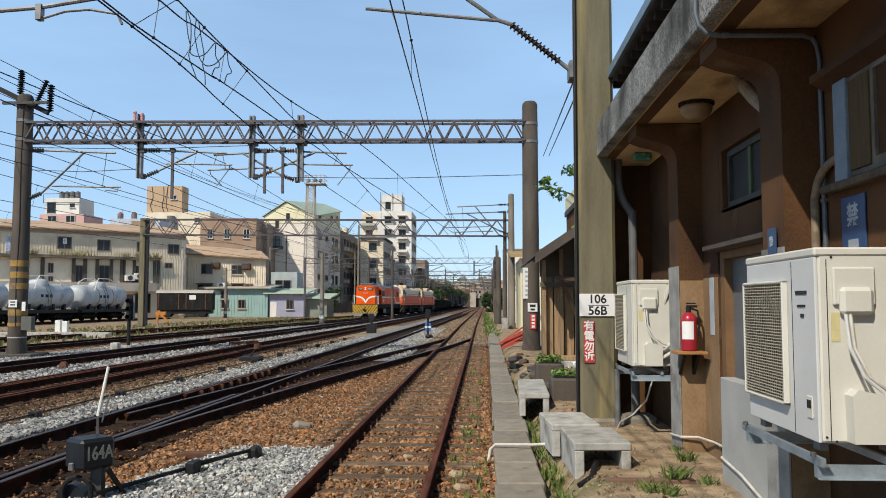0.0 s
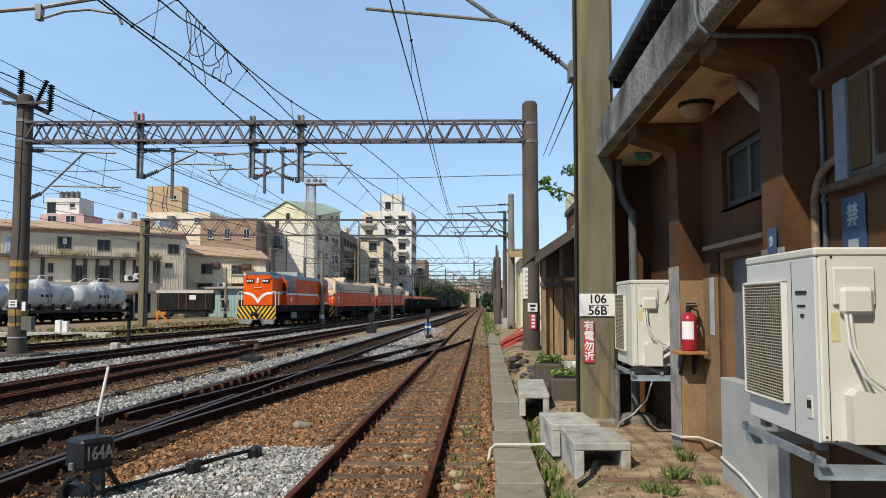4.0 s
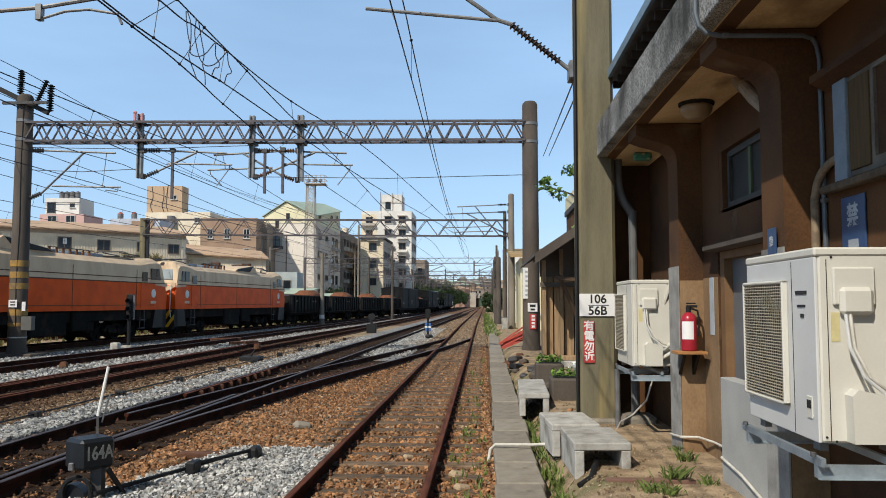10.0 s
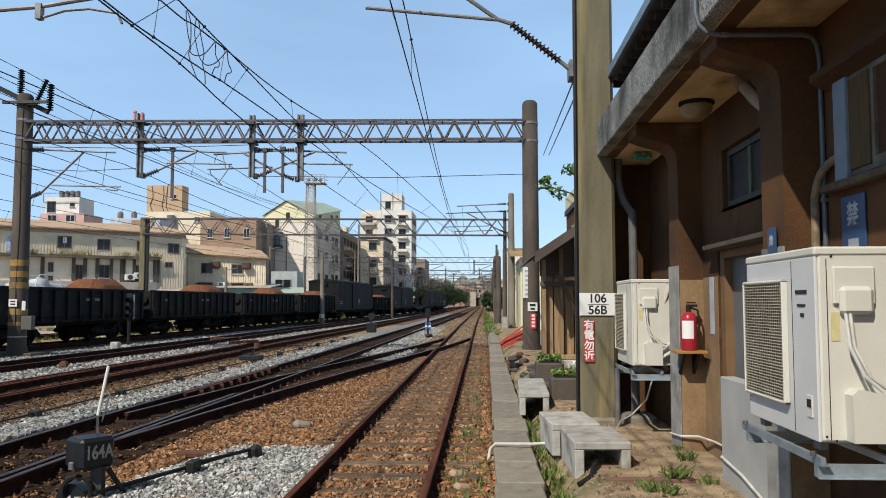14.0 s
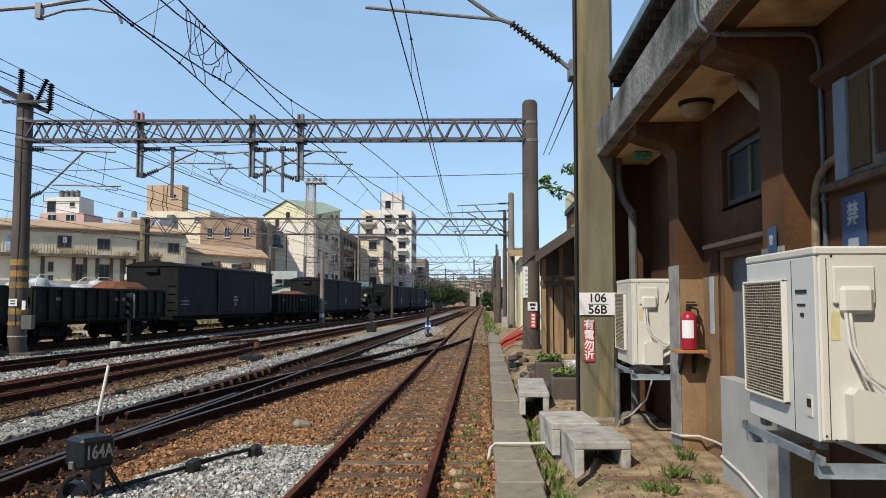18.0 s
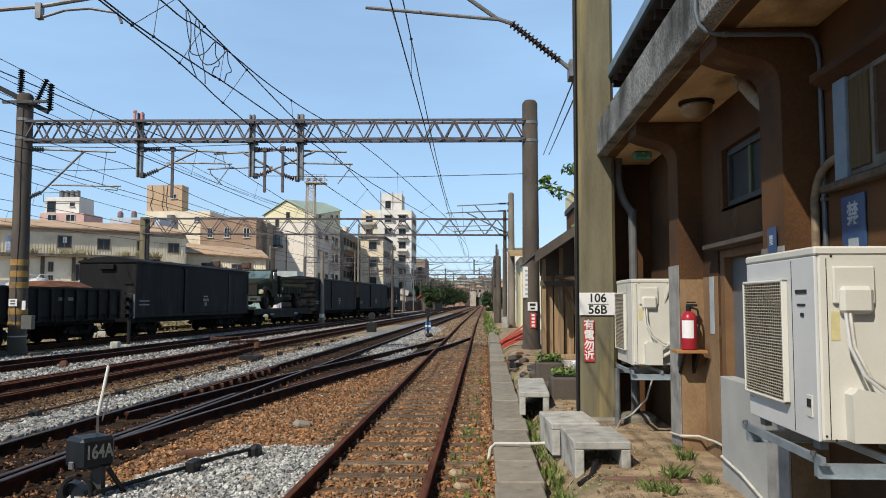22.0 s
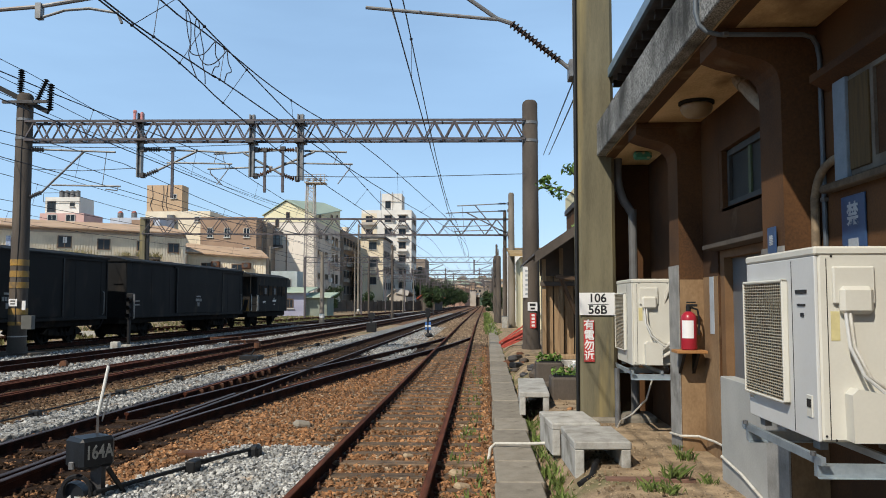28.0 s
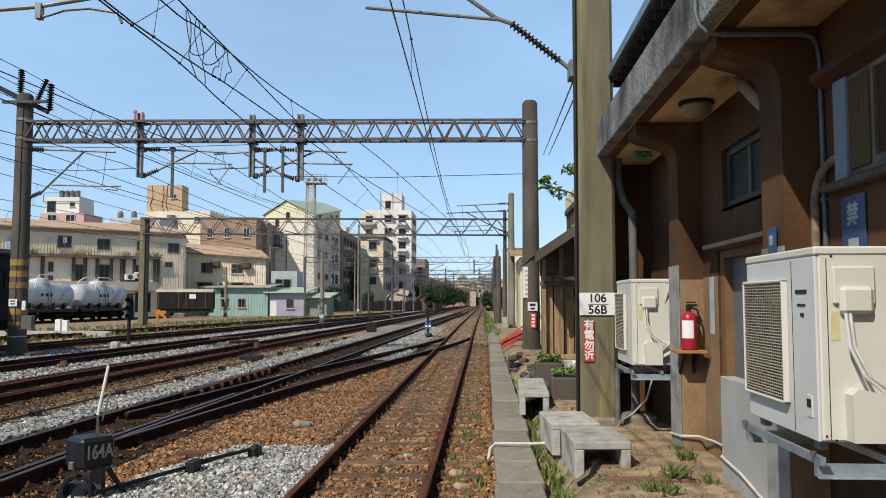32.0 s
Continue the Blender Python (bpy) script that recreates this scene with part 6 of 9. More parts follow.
TEAL = mat("teal_sheet_wall", (0.30, 0.44, 0.41), (0.25, 0.38, 0.35), 0.7, scale=0.6, fine=6, bump=0.05, c3=(0.33, 0.36, 0.32), c3scale=0.7)
LILAC = mat("lilac_sheet_wall", (0.36, 0.36, 0.46), (0.29, 0.29, 0.38), 0.7, scale=0.6, fine=6, bump=0.05)
FRAMEB = mat("brown_window_frame", (0.20, 0.13, 0.08), (0.14, 0.09, 0.06), 0.6, scale=4, bump=0)
SIGNB = mat("blue_white_banner", (0.55, 0.60, 0.70), (0.25, 0.30, 0.45), 0.7, scale=5)
WINF = mat("pale_window_frame", (0.50, 0.49, 0.46), (0.42, 0.41, 0.38), 0.6, scale=4, bump=0)


def window(parent, m, w, h, frame_mat=None, sill=True, bars=1):
    """Window on a wall face that looks along local -Y: frame, pane, mullion and sill."""
    f = Mesh()
    t = min(0.09, w * 0.12)
    f.box(-w / 2, w / 2, -0.06, 0.02, 0, t).box(-w / 2, w / 2, -0.06, 0.02, h - t, h).box(-w / 2, -w / 2 + t, -0.06, 0.02, t, h - t).box(w / 2 - t, w / 2, -0.06, 0.02, t, h - t)
    for k in range(bars):
        x = -w / 2 + w * (k + 1) / (bars + 1)
        f.box(x - 0.03, x + 0.03, -0.05, 0.02, t, h - t)
    win = part("window", f, frame_mat or WINF, parent, "", m)
    part("pane", Mesh().box(-w / 2 + t, w / 2 - t, -0.025, -0.012, t, h - t), GLASSD, win)
    if sill:
        part("sill", Mesh().box(-w / 2 - 0.1, w / 2 + 0.1, -0.16, 0.0, -0.1, 0.0), WINF, win)
    return win


def block(name, label, x, y, rz, L, D, H, wall, rows=(), side_rows=(), roof=None, roof_mat=None, parapet=0.5, category="building", group="", win=(1.3, 1.3), frame_mat=None, base=-0.05):
    """A building: front along local X from its left front corner, windows in rows of (height, list of x)."""
    b = thing(name, label, category, pose(x, y, base, 0, 0, rz), group)
    part("wall", Mesh().box(0, L, 0, D, 0, H), wall, b)
    for z, xs in rows:
        for u in xs:
            window(b, pose(u, -0.045, z), win[0], win[1], frame_mat)
    for z, ys in side_rows:
        for v in ys:
            window(b, pose(L + 0.09, v, z, 0, 0, 90), win[0], win[1], frame_mat)
    if roof == "gable_y":
        rm = roof_mat or ROOFT
        part("gable", Mesh().prism([(0, H), (L * 0.4, H), (L * 0.4, H + parapet)], "y", 0.02, D), wall, b)
        part("roof", Mesh().prism([(-0.4, H - 0.1), (L * 0.4, H + parapet), (L * 0.4, H + parapet + 0.15), (-0.5, H + 0.05)], "y", -0.4, D + 0.4), rm, b)
        part("roof", Mesh().loft([[(L * 0.4, -0.4, H + 0.75), (L + 0.6, -0.4, H + 0.2), (L + 0.6, -0.4, H + 0.35), (L * 0.4, -0.4, H + 0.9)], [(L * 0.4, 4, H + parapet), (L * 0.9, 4, H + parapet - 0.4), (L * 0.9, 4, H + parapet - 0.25), (L * 0.4, 4, H + parapet + 0.15)], [(L * 0.4, D, H + 0.1), (L + 0.6, D, H + 0.1), (L + 0.6, D, H + 0.25), (L * 0.4, D, H + 0.25)]]), rm, b)
        part("upper_wall", Mesh().prism([(L * 0.4, H), (L, H), (L, H + 0.2), (L * 0.4, H + 0.72)], "y", 0.0, 0.3), wall, b)
    elif roof == "shed":
        part("roof", Mesh().prism([(-0.7, H + 0.0), (-0.7, H + 0.14), (D + 0.3, H + parapet + 0.14), (D + 0.3, H + parapet)], "x", -0.6, L + 0.6), roof_mat or ROOFT, b)
    elif roof == "flat":
        for u0, u1, v0, v1 in ((0, L, 0, 0.2), (0, L, D - 0.2, D), (0, 0.2, 0.2, D - 0.2), (L - 0.2, L, 0.2, D - 0.2)):
            part("parapet", Mesh().box(u0, u1, v0, v1, H, H + parapet), wall, b)
    return b


def ribs(b, L, z0, z1, step, material, y=-0.035, u0=0.0):
    """Standing seams of a sheet wall."""
    n = int(L / step)
    me = Mesh()
    for k in range(n):
        me.box(u0 + k * step, u0 + k * step + step * 0.55, y, 0.0, z0, z1)
    tagged(part("wall_ribs", me, material, b), kind="stuff")


# long two-storey warehouse, turned half towards the yard
W1 = block("warehouse", "long cream two-storey railway warehouse with salmon sheet roof", -71.3, 67.5, 36.0, 44.0, 12, 9.9, CREAMW, roof="shed", parapet=1.9)
ribs(W1, 43.9, 7.1, 9.45, 0.30, CREAMW, -0.1)
ribs(W1, 2.7, 0.3, 7.08, 0.30, CREAMW, -0.1, 41.2)
part("ledge", Mesh().box(0, 40.9, -0.9, 0, 6.75, 7.05), mat("stained_ledge", (0.20, 0.17, 0.14), (0.10, 0.085, 0.07), 0.9, scale=0.8, fine=6), W1)
part("floor_band", Mesh().box(0, 40.5, -1.2, 0, 3.1, 4.1), GREYW, W1)
part("cornice", Mesh().box(-0.3, 44.4, -0.72, -0.6, 9.80, 9.93), FRAMEB, W1)
# grey band painted along the wall top as the eave's shadow
part("eave_board", Mesh().box(0, 44.0, -0.06, -0.005, 9.47, 9.88), GREYW, W1)
DARKP = mat("dark_pilaster", (0.10, 0.085, 0.07), None, 0.9, scale=1)
for u0, u1 in ((25.6, 25.95), (26.9, 27.2), (28.42, 28.8), (31.55, 31.9), (32.72, 33.1), (34.0, 34.35), (35.55, 35.85), (36.62, 36.95), (37.0, 37.2), (38.0, 38.32), (40.3, 40.6), (40.75, 41.0)):
    part("pilaster", Mesh().box(u0, u1, -0.25, 0, 4.1, 6.75), DARKP, W1)


def wall_window(b, u0, u1, z0, z1, y=-0.11, fm=None, sill=False, bars=1):
    return window(b, pose((u0 + u1) / 2, y, z0), u1 - u0, z1 - z0, fm or FRAMEB, sill, bars)


for u0, u1, z0, z1 in ((25.9, 27.2, 7.85, 9.15), (30.0, 31.45, 7.78, 9.15), (34.1, 35.5, 7.72, 8.98), (38.4, 39.05, 7.72, 8.9), (41.9, 43.25, 7.6, 8.78), (41.6, 42.5, 5.9, 6.55)):
    wall_window(W1, u0, u1, z0, z1)
for u0, u1, z0, z1 in ((29.15, 29.7, 5.1, 6.2), (29.2, 29.7, 4.15, 4.8), (31.9, 32.72, 4.12, 6.0), (34.36, 35.5, 4.12, 6.05), (38.33, 38.85, 4.15, 6.1), (26.0, 26.85, 4.2, 6.0)):
    wall_window(W1, u0, u1, z0, z1, -0.02)
for u in (24.0, 29.0, 33.2, 36.0, 39.2):
    wall_window(W1, u - 0.9, u + 0.9, 0.6, 2.9, 0.0)
part("notice_board", Mesh().box(30.55, 30.95, -0.16, -0.1, 8.35, 9.0), WHITE, W1)
part("banner", Mesh().box(25.0, 25.45, -0.16, -0.1, 7.3, 8.9), SIGNB, W1)
W2 = thing("warehouse", "cream corrugated depot building with salmon sheet roof", "building", pose(-36.6, 98.0, -0.05, 0, 0, 4))
part("wall", Mesh().loft([[(u + d, v, z) for u, z in ((-0.5, 0), (9.3, 0), (9.3, 7.2), (-0.5, 7.9))] for v, d in ((0, 0), (9, -3.1))]), CREAMW, W2)
part("roof", Mesh().loft([[(-0.8, -0.7, 7.98), (9.75, -0.7, 7.28), (9.75, -0.7, 7.42), (-0.8, -0.7, 8.12)], [(-3.6, 9.3, 9.75), (6.7, 9.3, 8.8), (6.7, 9.3, 8.94), (-3.6, 9.3, 9.89)]]), ROOFT, W2)
ribs(W2, 9.3, 0.2, 7.15, 0.30, CREAMW, -0.09)
part("cornice", Mesh().prism([(-0.8, 7.86), (9.75, 7.16), (9.75, 7.29), (-0.8, 7.99)], "y", -0.78, -0.68), FRAMEB, W2)
for u0, u1, z0, z1 in ((1.18, 2.62, 5.42, 6.72), (5.0, 6.45, 5.36, 6.58), (0.8, 2.6, 3.4, 4.1), (5.05, 6.6, 3.4, 4.1)):
    wall_window(W2, u0, u1, z0, z1, -0.1, None, True)
    part("window_hood", Mesh().prism([(-0.75, z1 + 0.02), (0.0, z1 + 0.14), (0.0, z1 + 0.18), (-0.75, z1 + 0.06)], "x", u0 - 0.15, u1 + 0.15), RUSTY, W2) if z0 < 5 else None


def wall_ac(b, u, z, casing=None):
    a = part("air_conditioner", Mesh().box(u - 0.5, u + 0.5, -0.9, -0.05, z, z + 0.7, 0.03), casing or WHITE, b)
    part("fan_grille", Mesh().cyl((u, -0.93, z + 0.35), (u, -0.9, z + 0.35), 0.28, n=16), DSTEEL, a)
    part("bracket", Mesh().box(u - 0.45, u + 0.45, -0.8, 0, z - 0.08, z), RUSTY, a)


for u, z, c in ((3.1, 6.15, RUSTY), (6.95, 6.0, RUSTY), (3.95, 3.6, WHITE), (7.2, 3.5, FRAMEB)):
    wall_ac(W2, u, z, c)
for u, z in ((38.6, 4.5), (37.6, 4.3)):
    wall_ac(W1, u, z)

# sheds along the sidings
SH = block("shed", "teal painted sheet-metal shed with small windows", -34.3, 96.5, 1.0, 7.8, 5, 3.55, TEAL, rows=[(1.1, (2.5, 4.6)), (2.3, (2.4,))], win=(0.9, 1.1), roof="shed", roof_mat=GREYW, parapet=0.5, frame_mat=FRAMEB)
ribs(SH, 7.8, 0.1, 3.5, 0.35, TEAL)
SH = block("shed", "lilac-grey sheet shed with sloping roof", -26.4, 97.0, 1.0, 4.3, 6, 2.9, LILAC, rows=[(1.0, (2.6,))], win=(0.9, 1.2), roof="shed", roof_mat=GREENR, parapet=0.7, frame_mat=FRAMEB)
part("door", Mesh().box(0.15, 0.95, -0.05, 0, 0, 1.9), WHITEW, SH)
SH = block("shed", "green-grey lean-to shed at the end of the row", -22.0, 98.0, 1.0, 2.6, 5, 2.3, mat("green_grey_sheet", (0.24, 0.27, 0.22), None, 0.8, scale=0.8), roof="shed", roof_mat=GREENR, parapet=0.6)
block("hut", "pale blue-grey hut with a window behind the sheds", -30.5, 112, 1.0, 4.0, 4, 6.0, mat("pale_blue_grey", (0.45, 0.50, 0.50), None, 0.8, scale=0.8), rows=[(3.3, (2.0,))], win=(2.4, 1.8), roof="flat", parapet=0.2)

# white gabled building and its neighbours
WARMW = mat("warm_white_render", (0.80, 0.73, 0.64), (0.70, 0.63, 0.55), 0.85, scale=0.3, fine=4, bump=0.05, stretch=(1, 1, 0.4), c3=(0.52, 0.46, 0.40), c3scale=0.3, c3lo=0.6, c3hi=0.8)
BEIGEW = mat("beige_shaded_wall", (0.70, 0.58, 0.47), (0.58, 0.48, 0.39), 0.9, scale=0.3, fine=5, bump=0.05, c3=(0.30, 0.25, 0.20), c3scale=0.35, c3lo=0.55, c3hi=0.75)
WB = thing("apartment_building", "white gabled building with pale yellow top and green roof", "building", pose(-39.29, 140, -0.05))
part("wall", Mesh().box(0, 9.3, 0, 25, 0, 16.05), WARMW, WB)
part("upper_storey", Mesh().loft([[(0, 0, 16.06), (9.3, 0, 16.06), (9.3, 0, 17.35), (4.1, 0, 19.9), (0, 0, 17.25)], [(0, 25, 16.06), (9.3, 25, 16.06), (9.3, 25, 20.9), (5.8, 25, 22.5), (0, 25, 19.6)]]), mat("pale_lemon_wall", (0.80, 0.74, 0.50), (0.72, 0.66, 0.44), 0.85, scale=0.4, fine=5, bump=0.05), WB)
part("roof", Mesh().loft([[(4.05, -0.3, 20.0), (9.65, -0.3, 17.25), (9.65, -0.3, 17.4), (4.05, -0.3, 20.15)], [(5.75, 25.3, 22.6), (9.65, 25.3, 21.0), (9.65, 25.3, 21.15), (5.75, 25.3, 22.75)]]), GREENR, WB)
part("roof", Mesh().loft([[(-0.3, -0.3, 17.2), (4.03, -0.3, 20.0), (4.03, -0.3, 20.15), (-0.3, -0.3, 17.35)], [(-0.3, 25.3, 19.5), (5.73, 25.3, 22.6), (5.73, 25.3, 22.75), (-0.3, 25.3, 19.65)]]), GREENR, WB)
# beige side slab: stains, plus the shaded face's tone put into its colour
part("side_face", Mesh().box(9.31, 9.36, 0.02, 25, 0, 16.3), BEIGEW, WB)
for z in (3.2, 6.0, 10.2, 13.5):
    for v in (3.9, 10.2):
        window(WB, pose(9.47, v, z, 0, 0, 90), 2.2, 1.05, FRAMEB)
    for v in (16.5, 20.5):
        window(WB, pose(9.47, v, z - 0.6, 0, 0, 90), 2.0, 1.9, FRAMEB)
        part("balcony_slab", Mesh().box(9.36, 10.1, v - 1.3, v + 1.3, z - 1.3, z - 0.7), GREYW, WB)
    part("air_conditioner", Mesh().box(9.36, 9.95, 12.6, 13.6, z - 0.4, z + 0.35, 0.03), WHITE, WB)
for v, w in ((4, 2), (15, 3), (21, 2)):
    window(WB, pose(9.46, v, 16.6 + 0.1 * v, 0, 0, 90), w * 0.6, 0.9, FRAMEB)
for u in (2.45, 4.4):
    window(WB, pose(u, -0.05, 15.1 if u < 3 else 16.4), 0.7, 1.5, FRAMEB)
balc = part("balcony", Mesh().box(0.2, 3.4, -1.6, 0, 11.9, 14.0), GLASSB, WB)
part("balcony_slab", Mesh().box(0.0, 3.6, -1.8, 0, 11.4, 11.9), DARKW0, balc)
part("balcony_roof", Mesh().box(0.0, 3.6, -1.8, 0, 14.0, 14.3), DARKW0, balc)
for k in range(5):
    part("mullion", Mesh().box(0.2 + k * 0.79, 0.28 + k * 0.79, -1.68, -1.6, 11.9, 14.0), DARKW0, balc)
part("transom", Mesh().box(0.2, 3.44, -1.68, -1.6, 12.9, 13.0), DARKW0, balc)
part("drain_pipe", Mesh().tube([(4.2, -0.1, 14), (4.2, -0.1, 4.5), (9.2, -0.1, 3.2)], 0.09), FRAMEB, WB)
part("storey_line", Mesh().box(0, 9.3, -0.05, 0.0, 15.98, 16.1), GREYW, WB)
block("apartment_building", "tan tiled apartment building with white windows", -46.5, 128, 4, 9.2, 12, 15.2, TANW, rows=[(z, (1.6, 4.4, 7.6)) for z in (9.2, 12.4)], roof="flat", parapet=0.6, win=(1.0, 1.6))
block("apartment_building", "brown clad apartment building beside the white gable", -41.0, 133, 3, 4.2, 10, 15.0, mat("brown_cladding", (0.30, 0.24, 0.19), None, 0.8, scale=0.5, fine=6), rows=[(z, (1.4, 3.0)) for z in (10.5,)], roof="flat", parapet=0.4, win=(0.9, 2.2))
TB = block("apartment_building", "pale long roof-top storey with a tan lift tower", -56.7, 130, 0, 11.1, 12, 16.6, CREAMW, rows=[(15.2, (8.9,))], roof="flat", parapet=0.4, win=(1.0, 0.9))
lift = part("lift_tower", Mesh().box(0.05, 6.1, 0.3, 3.2, 16.6, 21.5), mat("tan_tower_render", (0.52, 0.36, 0.23), (0.46, 0.32, 0.20), 0.85, scale=0.5, fine=6, stretch=(1, 1, 0.3)), TB)
window(lift, pose(4.7, 0.25, 19.2), 1.0, 0.75)
for x in (0.9, 2.9, 3.6):
    part("cable", Mesh().tube(smooth_line([(x, 0.24, 21.4), (x + 0.25 * math.sin(x), 0.24, 19.6), (x - 0.2, 0.24, 18.2), (x + 0.15, 0.24, 17.1)], 4), 0.05, 5), DARKW0, lift)
part("water_tank", Mesh().cyl((4.6, -0.5, 14.6), (4.6, -0.5, 16.3), 0.65, n=14), STEEL, TB)
WH = block("house", "white roof-top house with steel tanks above the warehouse", -68.1, 118, 0, 7.0, 6, 15.4, mat("pink_render", (0.62, 0.40, 0.36), (0.54, 0.34, 0.31), 0.9, scale=0.4), rows=[(14.1, (2.0, 4.9))], win=(1.5, 1.1))
rh = part("roof_house", Mesh().box(0.6, 6.0, 0.4, 5, 15.4, 17.95), WHITEW, WH)
window(rh, pose(1.6, 0.35, 15.6), 1.3, 1.75, DARKW0)
window(rh, pose(4.9, 0.35, 16.5), 0.7, 0.6, DARKW0)
part("roof_rail", Mesh().tube([(0.4, 0.2, 17.2), (0.4, 0.2, 18.6), (6.2, 0.2, 18.6), (6.2, 0.2, 17.9)], 0.05, 5).tube([(0.4, 0.2, 17.2), (6.2, 0.2, 17.2)], 0.05, 5), DARKW0, WH)
for k in range(4):
    part("water_tank", Mesh().cyl((2.6 + k * 0.85, 1.5, 17.95), (2.6 + k * 0.85, 1.5, 19.0), 0.38, n=14).cyl((2.6 + k * 0.85, 1.5, 19.0), (2.6 + k * 0.85, 1.5, 19.15), 0.38, 0.1, n=14), STEEL, WH, "steel roof water tank")
PK = block("house", "pale blue-grey low house with red-topped roof tanks", -58.9, 122, 0, 8.0, 6, 14.9, mat("pale_blue_render", (0.56, 0.60, 0.68), None, 0.9, scale=0.4), roof="flat", parapet=0.2)
part("tan_wing", Mesh().box(3.6, 7.0, -0.3, 0.0, 10, 14.7), TANW, PK)
for u in (0.95, 3.2):
    part("water_tank", Mesh().cyl((u, 1.5, 14.9), (u, 1.5, 16.0), 0.45, n=14), STEEL, PK, "steel roof water tank")
    part("tank_lid", Mesh().cyl((u, 1.5, 16.0), (u, 1.5, 16.3), 0.45, 0.2, n=14), mat("red_tank_lid", (0.45, 0.12, 0.08), None, 0.6, scale=3), PK)
AB = block("apartment_building", "brown weathered apartment row with balconies along the line", -38.6, 167.5, 0, 8.8, 29, 16.6, mat("brown_grey_wall", (0.30, 0.24, 0.19), (0.22, 0.175, 0.14), 0.9, scale=0.3, fine=3), side_rows=[(z, (2, 6, 10, 14, 18, 22, 26)) for z in (3.5, 7.0, 10.5, 14)], roof="flat", win=(1.6, 1.7), frame_mat=DARKW0)
for k in range(14):
    v, z = 1.0 + 4.0 * (k % 7), 6.0 + 3.5 * (k // 7) + (3.5 if k % 3 else 0)
    part("balcony_slab", Mesh().box(8.85, 9.8, v, v + 2.4, z, z + 0.75), mat("balcony_white", (0.55, 0.51, 0.45), None, 0.9, scale=0.5) if k % 2 else GREYW, AB)
    part("awning", Mesh().prism([(8.85, z + 2.6), (9.9, z + 2.2), (9.9, z + 2.26), (8.85, z + 2.68)], "y", v, v + 2.4), ROOFT if k % 3 else GREENR, AB)
part("water_tank", Mesh().cyl((8.2, 6, 16.6), (8.2, 6, 18.3), 0.8, n=16), CREAMW, AB)
CB = block("apartment_building", "cream apartment block with a dark roof slab below the white tower", -26.7, 172, 0, 5.0, 14, 15.7, mat("cream_render", (0.72, 0.62, 0.46), (0.62, 0.53, 0.39), 0.85, scale=0.4, fine=5, bump=0.05), rows=[(13.2, (2.7,)), (9.4, (2.7,)), (5.6, (2.7,))], side_rows=[(z, (2.5, 6, 9.5, 12.5)) for z in (4.5, 8, 11.5)], win=(1.7, 1.6), frame_mat=DARKW0)
part("roof_slab", Mesh().box(-0.2, 5.5, -0.5, 14.3, 15.72, 16.1), DARKW0, CB)
# grey slab paints the cream block's sunless side darker
part("side_face", Mesh().box(5.01, 5.06, 0.02, 14, 0, 15.7), GREYW, CB)
for k in range(3):
    part("awning", Mesh().prism([(-0.9, 15.3 - 3.8 * k), (0.0, 15.6 - 3.8 * k), (0.0, 15.68 - 3.8 * k), (-0.9, 15.38 - 3.8 * k)], "x", 1.6, 3.9), GREYW, CB)
TW = block("tower_block", "white high-rise apartment tower with stacked balconies and penthouse", -29.3, 190, 0, 12.2, 14, 23.2, WHITEW,
           rows=[(z, (1.9, 6.5, 9.95)) for z in (5.0, 8.2, 11.4, 14.6, 17.8, 21.0)], side_rows=[(z, (3, 7, 11)) for z in (5.0, 8.2, 11.4, 14.6, 17.8, 21.0)], roof="flat", parapet=0.8, win=(1.7, 1.6), frame_mat=FRAMEB)
ph = part("penthouse", Mesh().box(4.6, 9.6, 2, 9, 23.2, 28.3), WHITEW, TW)
window(ph, pose(6.2, 1.95, 24.6), 1.3, 1.9, DARKW0)
part("penthouse_rail", Mesh().tube([(4.4, 1.7, 24.1), (9.9, 1.7, 24.1)], 0.06, 5).tube([(4.4, 1.7, 26.4), (9.9, 1.7, 26.4)], 0.06, 5).tube([(4.4, 1.7, 23.2), (4.4, 1.7, 28.9)], 0.06, 5).tube([(7.3, 1.7, 23.2), (7.3, 1.7, 28.6)], 0.06, 5).tube([(9.9, 1.7, 23.2), (9.9, 1.7, 28.9)], 0.06, 5), FRAMEB, TW)
part("lower_wing_face", Mesh().box(0.0, 3.75, -0.05, -0.005, 0.5, 23.2), mat("cream_render", (0.72, 0.62, 0.46)), TW)
for z in (4.4, 7.6, 10.8, 14.0, 17.2, 20.4):
    part("balcony_slab", Mesh().box(8.8, 11.2, -1.0, 0, z - 0.1, z + 0.45), WHITEW, TW)
    part("balcony_roof", Mesh().box(8.8, 11.2, -0.8, 0, z + 2.3, z + 2.45), GREYW, TW)
    part("balcony_slab", Mesh().box(0.2, 3.4, -0.9, 0, z, z + 0.6), GREYW, TW)
    part("window_hood", Mesh().box(5.5, 7.5, -0.6, 0, z + 2.3, z + 2.42), GREYW, TW)
    part("air_conditioner", Mesh().box(7.5, 8.2, -0.5, 0, z + 0.7, z + 1.3, 0.03), STEEL, TW)
block("apartment_building", "brown low-rise block behind the line", -22.5, 215, 0, 7, 14, 13, mat("brown_cladding", (0.30, 0.24, 0.19)), rows=[(z, (1.5, 3.5, 5.5)) for z in (4, 7, 10)], roof="flat", win=(1.2, 1.4))
DARKW = mat("dark_weathered_boards", (0.10, 0.08, 0.065), (0.06, 0.05, 0.042), 0.9, scale=0.6, fine=6)
